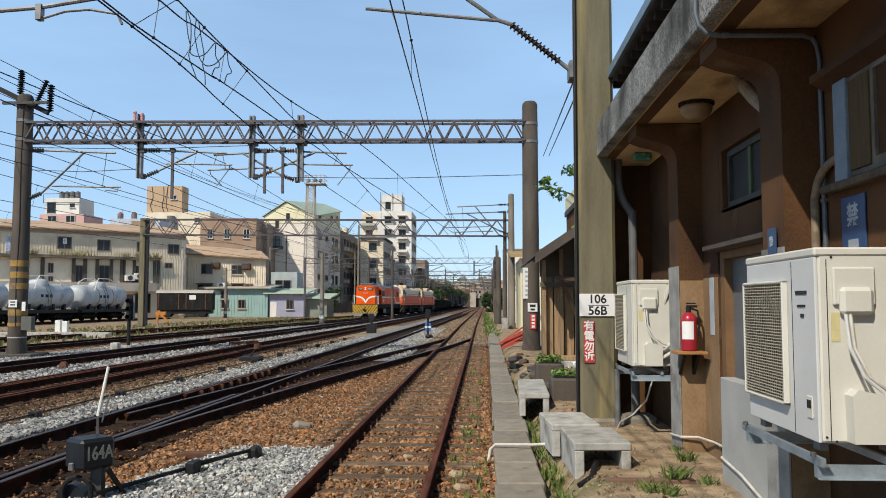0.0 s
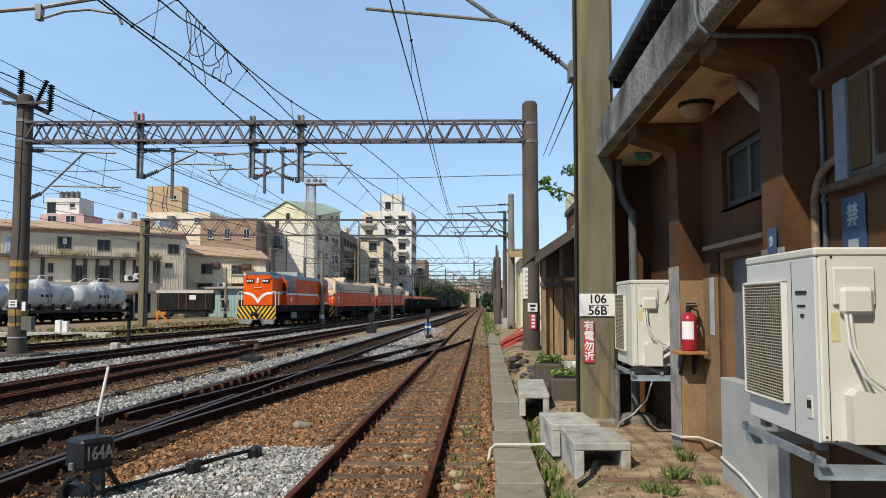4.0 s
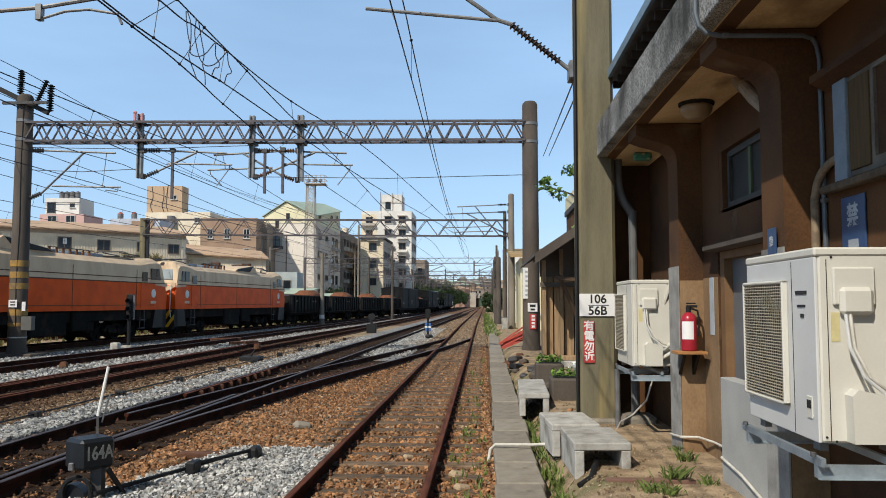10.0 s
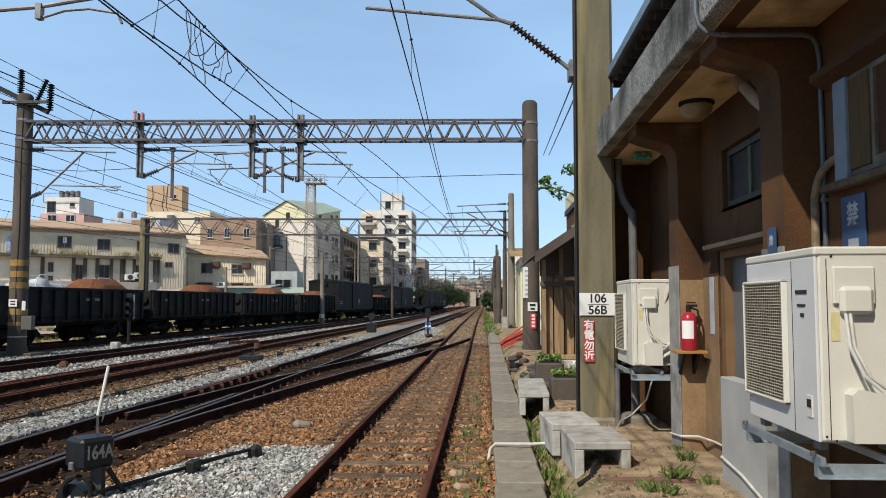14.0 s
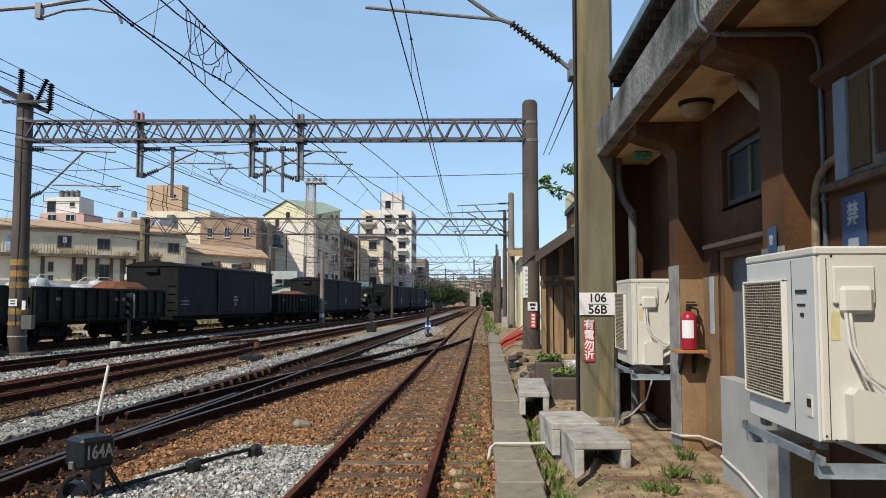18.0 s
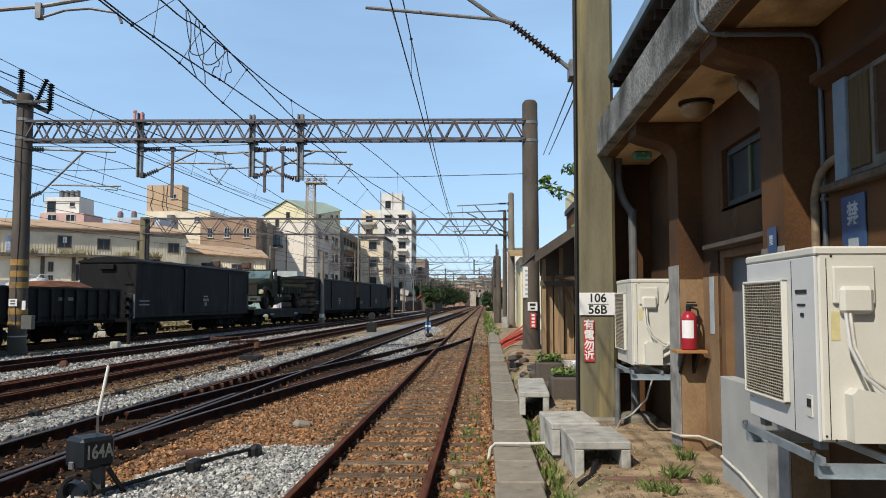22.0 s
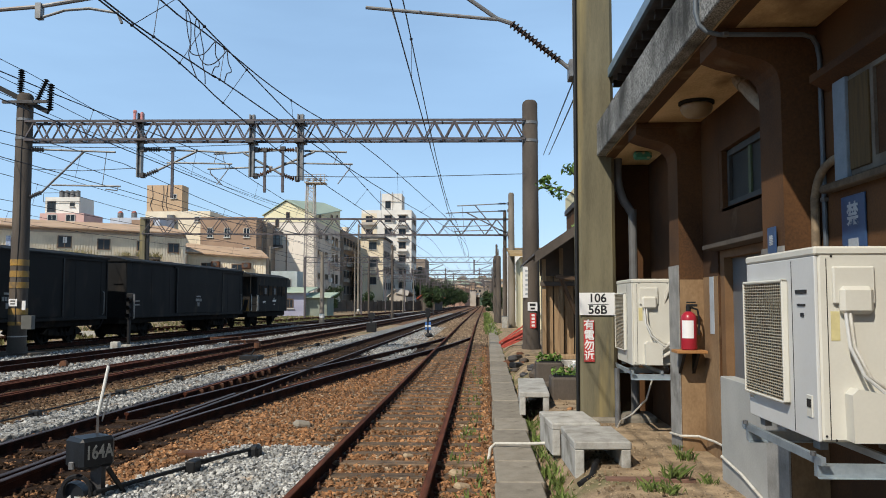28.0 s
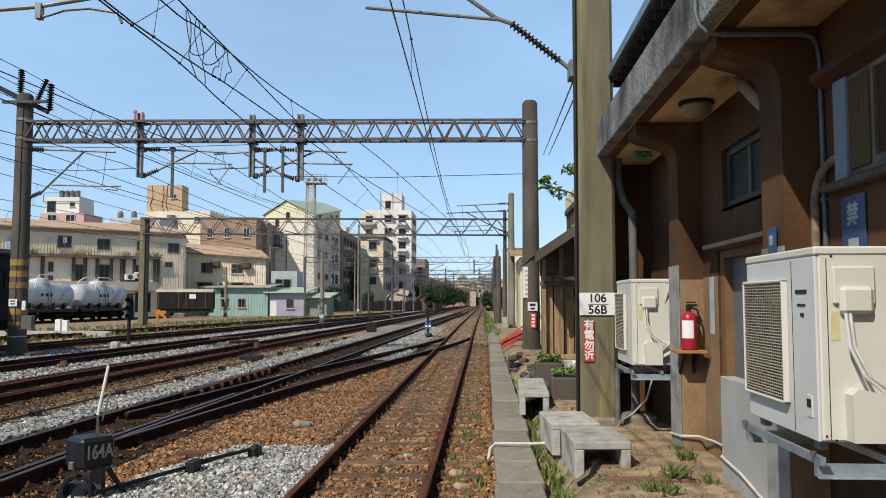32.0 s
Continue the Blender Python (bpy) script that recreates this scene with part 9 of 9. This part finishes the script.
# ---- yard equipment ----
# hand lever and its black number box
sw = thing("switch_stand", "black hand switch stand numbered in white with a white lever", "switch stand", pose(-3.465, 7.0, 0))
boxm = Mesh().box(-0.17, 0.155, -0.09, 0.2, 0.30, 0.57, 0.03)
bx = part("lamp_box", boxm, mat("blue_black_paint", (0.014, 0.017, 0.022), (0.009, 0.011, 0.014), 0.45, scale=10, bump=0.1), sw, "", pose(0, 0, 0, 0, 0, 55))
lettering("164A", 0.165, mat("grey_white_paint", (0.34, 0.34, 0.31), None, 0.7, scale=20), bx, pose(0.0, -0.0915, 0.44, 90, 0, 0) @ Matrix.Diagonal((0.72, 1, 1, 1)))
part("stem", Mesh().box(-0.02, 0.08, -0.02, 0.06, 0, 0.31), DSTEEL, sw)
part("padlock", Mesh().box(-0.16, -0.11, -0.15, -0.12, 0.30, 0.37, 0.008), STEEL, sw)
part("lever", Mesh().beam((0.0, 0.05, 0.3), (-0.10, 0.25, 0.72), 0.022), DSTEEL, sw)
part("lever_grip", Mesh().tube([(-0.10, 0.25, 0.72), (-0.05, 0.33, 1.17)], 0.015, 8), WHITE, sw)
part("catch_rod", Mesh().tube([(-0.07, 0.27, 0.66), (-0.02, 0.32, 0.92)], 0.008, 5), STEEL, sw)
part("stay", Mesh().beam((0.03, 0.1, 0.35), (0.14, 0.3, 0.02), 0.03).beam((0.12, 0.0, 0.3), (0.2, 0.2, 0.02), 0.03), BLACK, sw)
part("hand_wheel", Mesh().tube([(-0.12 + 0.13 * math.cos(k * 0.349), -0.06, 0.1 + 0.13 * math.sin(k * 0.349)) for k in range(19)], 0.022, 6), BLACK, sw)
part("counterweight", Mesh().cyl((-0.2, -0.02, 0.03), (-0.2, 0.1, 0.03), 0.13, n=18), mat("blue_black_paint", (0.03, 0.036, 0.045)), sw)
part("base", Mesh().box(-0.3, 0.3, -0.1, 0.4, -0.03, 0.03, 0.01), DSTEEL, sw)
rods = thing("point_rodding", "black point rods and cranks on the ballast", "point rod", pose(0, 0, 0))
part("rod", Mesh().tube([(-3.4, 6.9, 0.10), (-2.95, 8.1, 0.10), (-2.75, 8.7, 0.11)], 0.02, 6), BLACK, rods)
part("rod", Mesh().tube([(-3.0, 8.0, 0.12), (-2.55, 8.9, 0.13)], 0.02, 6), BLACK, rods)
part("crank", Mesh().box(-3.0, -2.9, 7.95, 8.15, 0.0, 0.16, 0.01), BLACK, rods)
part("crank", Mesh().box(-2.62, -2.5, 8.8, 9.0, 0.02, 0.16, 0.03), BLACK, rods)
part("tie_plate", Mesh().box(-3.5, -2.9, 9.0, 9.2, 0.0, 0.05, 0.005), RUSTY, rods)
lr = thing("point_rodding", "long black signal rod on low rollers between the tracks", "point rod", pose(0, 0, 0))
part("rod", Mesh().tube([(t3(y) - 1.75 - 0.25 * math.sin(y * 0.05), y, 0.09) for y in [8 + 1.5 * k for k in range(22)]], 0.014, 6), BLACK, lr)
for k in range(11):
    y = 9 + k * 2.8
    part("roller_stand", Mesh().box(t3(y) - 1.83 - 0.25 * math.sin(y * 0.05), t3(y) - 1.67 - 0.25 * math.sin(y * 0.05), y - 0.06, y + 0.06, 0.0, 0.13, 0.01), BLACK, lr)
pm = thing("point_machine", "small black point lever with an orange lamp", "point machine", pose(-7.0, 24.0, 0))
part("frame", Mesh().box(-0.35, 0.25, -0.3, 0.3, 0, 0.14, 0.02), BLACK, pm)
part("lever", Mesh().tube([(-0.1, 0, 0.1), (0.1, 0, 0.4)], 0.03), BLACK, pm)
part("lamp", Mesh().cyl((0.12, 0, 0.36), (0.12, 0, 0.52), 0.1, n=12), RUSTY, pm)
pm = thing("point_machine", "round rusty weight beside a yard rail", "point machine", pose(-11.2, 20.8, 0))
part("weight", Mesh().cyl((0, -0.06, 0.1), (0, 0.06, 0.1), 0.1, n=16), RUSTY, pm)
cm = thing("concrete_marker", "short pale concrete marker by the main line", "marker", pose(-13.95, 29.5, 0))
part("stub", Mesh().box(-0.1, 0.2, -0.15, 0.15, 0, 0.26, 0.03), CONC, cm)
for x, y in ((-10.3, 33), (-9.9, 33.5), (-12.1, 36), (-11.6, 36.4)):
    single("timber_offcut", Mesh().box(-0.4, 0.4, -0.1, 0.1, 0, 0.14, 0.02), RUSTY, "rust-brown timber offcut on the ballast", "timber", pose(x, y, 0.01, 0, 0, 12 * x), "timber offcuts")


def signal(x, y, z, label, h=2.05):
    s = thing("colour_light_signal", label, "signal", pose(x, y, z))
    part("mast", Mesh().cyl((0, 0, 0), (0, 0, h * 0.55), 0.07, n=10), BLACK, s)
    part("base", Mesh().box(-0.2, 0.2, -0.2, 0.2, -0.1, 0.05, 0.02), CONC, s)
    hd = part("signal_head", Mesh().box(-0.13, 0.15, -0.02, 0.2, h * 0.5, h, 0.03), BLACK, s)
    part("backplate", Mesh().box(0.15, 0.2, 0.0, 0.05, h * 0.52, h * 0.98), STEEL, hd)
    for k in range(3):
        zz = h * (0.58 + 0.155 * k)
        me = Mesh()
        me.smooth = True
        me.loft([[(0.02 + 0.095 * math.cos(2 * math.pi * i / 14), yy, zz + 0.095 * math.sin(2 * math.pi * i / 14) - dz) for i in range(14)] for yy, dz in ((-0.02, 0), (-0.22, 0.03))], cap=False)
        part("hood", me, BLACK, hd)
        part("lens", Mesh().cyl((0.02, -0.03, zz), (0.02, -0.015, zz), 0.085, n=14), GLASSD, hd)
    return s


signal(-13.9, 30.6, 0.05, "black three-lamp signal beside the main line, unlit")
ds = thing("dwarf_signal", "low black dwarf signal on the grey ballast", "signal", pose(-6.45, 45.9, 0))
part("base", Mesh().box(-0.28, 0.28, -0.15, 0.15, 0, 0.55, 0.03), BLACK, ds)
part("head", Mesh().cyl((0, -0.1, 0.95), (0, 0.1, 0.95), 0.2, n=14), BLACK, ds)
part("neck", Mesh().box(-0.06, 0.06, -0.05, 0.05, 0.5, 0.85), BLACK, ds)
ds = thing("dwarf_signal", "low point indicator with blue and white bands", "signal", pose(-2.68, 38.9, 0))
BLUW = mat("blue_band", (0.06, 0.16, 0.42), None, 0.5, scale=6)
part("mast", Mesh().cyl((0, 0, 0), (0, 0, 1.3), 0.05, n=8), BLACK, ds)
part("target", Mesh().box(-0.14, 0.14, -0.03, 0.03, 0.38, 0.78, 0.01), BLUW, ds)
part("target_bar", Mesh().box(-0.15, 0.15, -0.04, -0.03, 0.54, 0.62), WHITE, ds)
part("lamp", Mesh().box(-0.12, 0.12, -0.1, 0.1, 1.0, 1.45, 0.03), BLACK, ds)
part("foot", Mesh().ball((0.05, 0, 0.12), 0.2, 8, 0.7), BLACK, ds)

# mid-distance poles and floodlight tower
for x, y, h, lab in ((-12.9, 63.2, 5.7, "slim pale concrete pole with a lamp arm"), (-27.7, 102, 9.0, "concrete pole beside the sheds"), (-29.9, 91, 5.8, "slim concrete pole in front of the teal shed"), (-16.4, 104, 12.0, "tall concrete pole before the grey blocks")):
    pl = pole("utility_pole", x, y, 0, h, 0.2 if h < 8 else 0.17, 0.14 if h < 8 else 0.12, mat("grey_brown_concrete", (0.23, 0.20, 0.165)), lab, ((0.5, WHITE, 0.3),), "utility poles")
    part("cross_arm", Mesh().beam((-0.1, 0, h - 0.3), (1.2, 0, h - 0.1), 0.07), STEEL, pl)
lt = thing("floodlight_tower", "pale lattice floodlight tower with a caged lamp platform", "tower", pose(-25.95, 118, 0))
for sx in (-1, 1):
    for sy in (-1, 1):
        part("leg", Mesh().beam((sx * 0.95, sy * 0.95, 0), (sx * 0.55, sy * 0.55, 20.0), 0.13), GREYW, lt)
for k in range(20):
    z0, z1 = k * 1.0, (k + 1) * 1.0
    for q in (-1, 1):
        a, b = 0.95 - 0.02 * z0, 0.95 - 0.02 * z1
        part("brace", Mesh().beam((-a, -q * a, z0), (b, -q * b, z1), 0.06).beam((a, -q * a, z0), (-b, -q * b, z1), 0.06), GREYW, lt)
        part("brace", Mesh().beam((q * a, -a, z0), (q * b, b, z1), 0.06).beam((-a, q * a, z0), (a, q * a, z0), 0.06), GREYW, lt)
part("platform", Mesh().box(-0.75, 2.3, -1.1, 1.1, 19.6, 19.75), GREYW, lt)
for z in (20.3, 20.9):
    part("railing", Mesh().tube([(-0.75, -1.1, z), (2.3, -1.1, z), (2.3, 1.1, z), (-0.75, 1.1, z), (-0.75, -1.1, z)], 0.045, 5), GREYW, lt)
for k in range(6):
    part("rail_post", Mesh().box(-0.75 + k * 0.6, -0.69 + k * 0.6, -1.13, -1.07, 19.7, 20.9), GREYW, lt)
for k in range(3):
    part("floodlight", Mesh().box(-0.3 + k * 0.9, 0.15 + k * 0.9, -1.3, -1.0, 19.9, 20.3, 0.05), STEEL, lt)

# parked tank wagons and old stock
TANK = mat("pale_grey_tank_paint", (0.50, 0.52, 0.54), (0.40, 0.42, 0.44), 0.45, scale=1.2, bump=0.05, c3=(0.26, 0.26, 0.26), c3scale=1.5)


def tank_wagon(y0, y1, label, band=False):
    ym = (y0 + y1) / 2
    a = math.degrees(math.atan(0.084))
    c = thing("tank_wagon", label, "tank wagon", pose(t8(ym), ym, 0.15, 0, 0, -a), "parked tank wagons")
    h = (y1 - y0) / 2
    rr = 1.05
    n = 28
    me = Mesh()
    me.smooth = True
    me.loft([[(r * math.cos(2 * math.pi * i / n), y, 2.15 + r * math.sin(2 * math.pi * i / n)) for i in range(n)] for r, y in ((0.25, -h + 0.12), (0.7, -h + 0.2), (0.95, -h + 0.35), (rr, -h + 0.55), (rr, h - 0.55), (0.95, h - 0.35), (0.7, h - 0.2), (0.25, h - 0.12))])
    part("tank", me, TANK, c)
    dm = Mesh()
    dm.smooth = True
    dm.loft([[(r * math.cos(2 * math.pi * i / 20), r * math.sin(2 * math.pi * i / 20), z) for i in range(20)] for r, z in ((0.75, 2.9), (0.75, 3.4), (0.65, 3.52), (0.2, 3.58))])
    part("dome", dm, TANK, c)
    part("manhole_lid", Mesh().cyl((0, 0, 3.55), (0, 0, 3.68), 0.22, n=12), TANK, c)
    for yy in (-h * 0.55, h * 0.55) + ((-h * 0.3, h * 0.3) if band else ()):
        b = Mesh().cyl((0, yy - 0.05, 2.15), (0, yy + 0.05, 2.15), rr + 0.012, n=28)
        b.smooth = True
        part("strap", b, DIRTYYEL if band and abs(yy) < h * 0.4 else TANK, c)
    part("underframe", Mesh().box(-1.05, 1.05, -h, h, 0.72, 0.98, 0.03), BLACK, c)
    for q in (-1, 1):
        part("sole_bar", Mesh().box(min(q * 1.05, q * 1.12), max(q * 1.05, q * 1.12), -h, h, 0.78, 1.02), BLACK, c)
        for yy in (-h * 0.6, -h * 0.2, h * 0.2, h * 0.6):
            part("saddle", Mesh().box(min(q * 0.6, q * 0.9), max(q * 0.6, q * 0.9), yy - 0.12, yy + 0.12, 0.95, 1.5), BLACK, c)
        part("platform_rail", Mesh().tube([(q * 0.9, -1.8, 2.75), (q * 0.9, -1.5, 3.5), (q * 0.7, -0.9, 3.85), (q * 0.7, 0.9, 3.85), (q * 0.9, 1.5, 3.5), (q * 0.9, 1.8, 2.75)], 0.035), WHITE, c)
        for k in range(3):
            part("writing_bar", Mesh().box(min(q * 1.03, q * 1.056), max(q * 1.03, q * 1.056), -1.2 + k * 0.6, -0.85 + k * 0.6, 2.05, 2.3), INK, c)
    part("ladder", Mesh().tube([(1.08, -0.3, 0.95), (1.12, -0.3, 2.3), (0.75, -0.3, 3.2)], 0.03).tube([(1.08, 0.1, 0.95), (1.12, 0.1, 2.3), (0.75, 0.1, 3.2)], 0.03), STEEL, c)
    nb = len(AXLES)
    for yy in (-h + 1.7, h - 1.7):
        bogie(c, yy)
    del AXLES[nb:]
    for s in (-1, 1):
        coupler(c, s * h, s)


tank_wagon(60.2, 68.0, "pale grey parked tank wagon with a domed top")
tank_wagon(68.6, 76.6, "pale grey parked tank wagon with worn yellow straps", True)
tank_wagon(51.8, 59.6, "pale grey parked tank wagon half behind the mast")
ov = thing("old_van", "old dark van body parked beside the warehouse", "van", pose(-36.4, 87.0, 0.12, 0, 0, 12))
part("body", Mesh().box(0, 6.0, 0, 2.4, 0.8, 2.75, 0.03), WAGON, ov)
part("roof", Mesh().prism([(-0.1, 2.72), (2.5, 2.72), (2.3, 2.98), (1.2, 3.12), (0.1, 2.98)], "x", -0.1, 6.1), GREYW, ov)
for u in (0.1, 2.3, 3.1, 5.2):
    part("door_edge", Mesh().box(u, u + 0.1, -0.03, 0.0, 0.9, 2.65), RUSTY, ov)
part("placard", Mesh().box(3.5, 4.2, -0.03, 0.0, 2.0, 2.5), SIGNW, ov)
part("underframe", Mesh().box(0.1, 5.9, 0.2, 2.2, 0.4, 0.8), BLACK, ov)
for u in (1.1, 4.9):
    for yy in (0.2, 2.2):
        part("wheel", Mesh().cyl((u, yy - 0.06, 0.43), (u, yy + 0.06, 0.43), 0.43, n=18), BLACK, ov)
ob = thing("orange_buffer_stop", "orange painted frame leaning at the siding's end", "buffer stop", pose(-27.5, 66.5, 0))
OR = mat("orange_frame_paint", (0.55, 0.20, 0.03), None, 0.6, scale=6)
part("strut", Mesh().beam((-0.3, 0, 0.1), (-0.1, 0, 1.1), 0.18), OR, ob)
part("strut", Mesh().beam((-0.1, 0, 1.0), (0.8, -0.2, 0.1), 0.14), OR, ob)
part("beam", Mesh().box(-0.4, 0.5, -0.1, 0.1, 0.7, 1.0, 0.02), OR, ob)
for dx in (0, 0.42):
    single("marker_post", Mesh().box(-0.16, 0.16, -0.12, 0.12, -0.05, 0.75 - dx * 0.1, 0.02), WHITE, "short white marker post beside the siding", "marker", pose(-24.4 + dx, 44.6, 0), "white marker posts")
mat("dull_grey_cabinet", (0.13, 0.13, 0.12), None, 0.7, scale=3)
single("kerb", Mesh().box(-30, -19.5, 40.6, 41.0, -0.1, 0.22, 0.02), CONC, "low weathered concrete edge beside the siding", "kerb", kind="structure")
pc = thing("cable", "black cable running down the banded mast", "cable", pose(0, 0, 0))
part("sheath", Mesh().tube([(-15.13, 25.06, 8.3), (-15.15, 25.05, 6.5), (-15.12, 25.045, 4.2), (-15.16, 25.03, 2.4), (-15.13, 25.02, 1.0)], 0.014, 6), BLACK, pc)
hb = thing("junction_box", "grey box with a pale notice on the mast foot", "junction box", pose(-14.93, 25.2, 0.27))
part("box", Mesh().box(-0.05, 0.3, -0.12, 0.1, 0.6, 1.05, 0.01), mat("dull_grey_cabinet", (0.13, 0.13, 0.12)), hb)
mp = thing("mast_sign", "two white notices on the banded mast", "sign", pose(-15.20, 25.004, 0))
part("plate", Mesh().box(-0.16, 0.12, -0.012, 0.0, 1.62, 1.86), SIGNW, mp)
part("plate", Mesh().box(0.24, 0.36, 0.06, 0.075, 1.5, 1.8), SIGNW, mp)
for k in range(2):
    part("writing_bar", Mesh().box(-0.1, 0.06, -0.016, -0.012, 1.68 + 0.09 * k, 1.72 + 0.09 * k), INK, mp)
# insulators and crossbar on the banded mast's top
mt = thing("mast_switchgear", "three ribbed insulators on a crossarm at the mast top", "insulators", pose(-15.22, 25.3, 0))
part("crossarm", Mesh().beam((-1.4, -0.1, 9.15), (0.85, -0.1, 8.05), 0.14, 0.16), BLACK, mt)
for x, z, tx, tz in ((-0.12, 8.7, -0.1, 9.5), (0.42, 8.35, 0.78, 9.15), (0.9, 8.1, 0.92, 9.0)):
    insulator(mt, (x, -0.1, z), (tx, -0.1, tz), 0.115, 11, mat("black_rubber_sheds", (0.012, 0.013, 0.015), None, 0.7, scale=5, spec=0.1))
part("platform_bar", Mesh().beam((-0.6, -0.3, 8.35), (0.95, -0.3, 8.35), 0.09), DSTEEL, mt)
rl = thing("obstruction_lamp", "small red lamp on the gantry", "lamp", pose(-11.4, 25.4, 7.75))
part("lamp", Mesh().cyl((-0.12, 0, 0.0), (-0.12, 0, 0.3), 0.05, n=10).ball((-0.12, 0, 0.32), 0.07), mat("pink_red_lens", (0.70, 0.30, 0.28), None, 0.4, scale=5), rl)
part("lamp", Mesh().cyl((0.12, 0, 0.0), (0.12, 0, 0.3), 0.05, n=10), mat("pink_red_lens", (0.70, 0.10, 0.07)), rl)
# looped jumper wires hanging from the catenary
jw = thing("jumper_wires", "looped jumper wires hanging between catenary wires", "overhead wire", pose(0, 0, 0))
def jumper(*xz):
    part("loop", Mesh().tube(smooth_line([(x, 12.3, z) for x, z in xz], 4), 0.009, 6), WIREM, jw)


jumper((-4.78, 6.48), (-4.77, 6.33), (-4.74, 6.09), (-4.69, 5.87), (-4.72, 5.78), (-4.70, 5.67), (-4.64, 5.51), (-4.58, 5.36))
jumper((-4.76, 6.48), (-4.70, 6.29), (-4.69, 6.02), (-4.70, 5.80), (-4.58, 5.73), (-4.45, 5.77), (-4.33, 5.91), (-4.28, 5.96))
jumper((-4.61, 6.33), (-4.63, 6.12), (-4.60, 5.92), (-4.54, 5.70), (-4.44, 5.58), (-4.31, 5.59), (-4.19, 5.69), (-4.09, 5.81))
jumper((-4.57, 6.31), (-4.52, 6.02), (-4.47, 5.76), (-4.49, 5.60), (-4.45, 5.44), (-4.44, 5.26))
jumper((-4.28, 5.96), (-4.28, 5.74), (-4.22, 5.62), (-4.23, 5.54), (-4.29, 5.53), (-4.34, 5.40))
jumper((-4.09, 5.81), (-4.07, 5.61), (-4.02, 5.49), (-4.03, 5.44), (-4.09, 5.42), (-4.13, 5.27))
rod2 = thing("catenary_bracket", "pale steel tube with a curved steady arm over the second track", "catenary bracket", pose(0, 0, 0))
part("top_tube", Mesh().tube([(-6.95, 10.5, 5.83), (-6.16, 10.5, 5.88), (-5.0, 10.5, 6.05), (-4.0, 10.5, 6.2)], 0.03, 8), STEEL, rod2)
part("steady_arm", Mesh().tube([(-6.14, 10.5, 5.72), (-5.8, 10.5, 5.82), (-5.45, 10.5, 5.84), (-5.05, 10.5, 5.77), (-4.98, 10.5, 5.62)], 0.02, 8), STEEL, rod2)
part("hanger", Mesh().box(-6.2, -6.12, 10.45, 10.55, 5.7, 5.92), STEEL, rod2)

# weed tufts growing in the dirt beside the blocks
wr = random.Random(21)
for x, y, k in ((1.62, 7.0, 1.2), (1.95, 7.9, 1.0), (1.9, 6.9, 0.7), (0.68, 7.05, 1.0), (0.72, 6.6, 1.1), (0.70, 7.6, 0.8), (1.35, 6.6, 0.8), (0.72, 9.9, 1.0), (1.5, 6.5, 0.9), (2.0, 8.4, 0.6), (0.66, 8.3, 0.8), (0.7, 11.2, 1.0), (0.62, 13.2, 1.2), (1.2, 9.8, 0.7)):
    tf = thing("weed_tuft", "green leafy weed growing from the dirt", "weed", pose(x, y, ground_z(x, y)), "weeds beside the building")
    v, f = [], []
    for _ in range(int(60 * k)):
        a, hh, l = wr.uniform(0, 6.28), wr.uniform(0.03, 0.13) * k, wr.uniform(0.3, 1.3)
        bx, by, w = wr.gauss(0, .045) * k, wr.gauss(0, .045) * k, wr.uniform(0.0018, 0.0045)
        dx, dy = math.cos(a), math.sin(a)
        n0 = len(v)
        v += [(bx - dy * w, by + dx * w, -0.01), (bx + dy * w, by - dx * w, -0.01), (bx + dx * hh * l * 0.5 + dy * w * 1.4, by + dy * hh * l * 0.5 - dx * w * 1.4, hh * 0.7),
              (bx + dx * hh * l, by + dy * hh * l, hh), (bx + dx * hh * l * 0.5 - dy * w * 1.4, by + dy * hh * l * 0.5 + dx * w * 1.4, hh * 0.7)]
        f.append((n0, n0 + 1, n0 + 2, n0 + 3, n0 + 4))
    me = bpy.data.meshes.new("foliage")
    me.from_pydata(v, [], f)
    me.materials.append(WEED)
    part("foliage", me, None, tf)

motions()
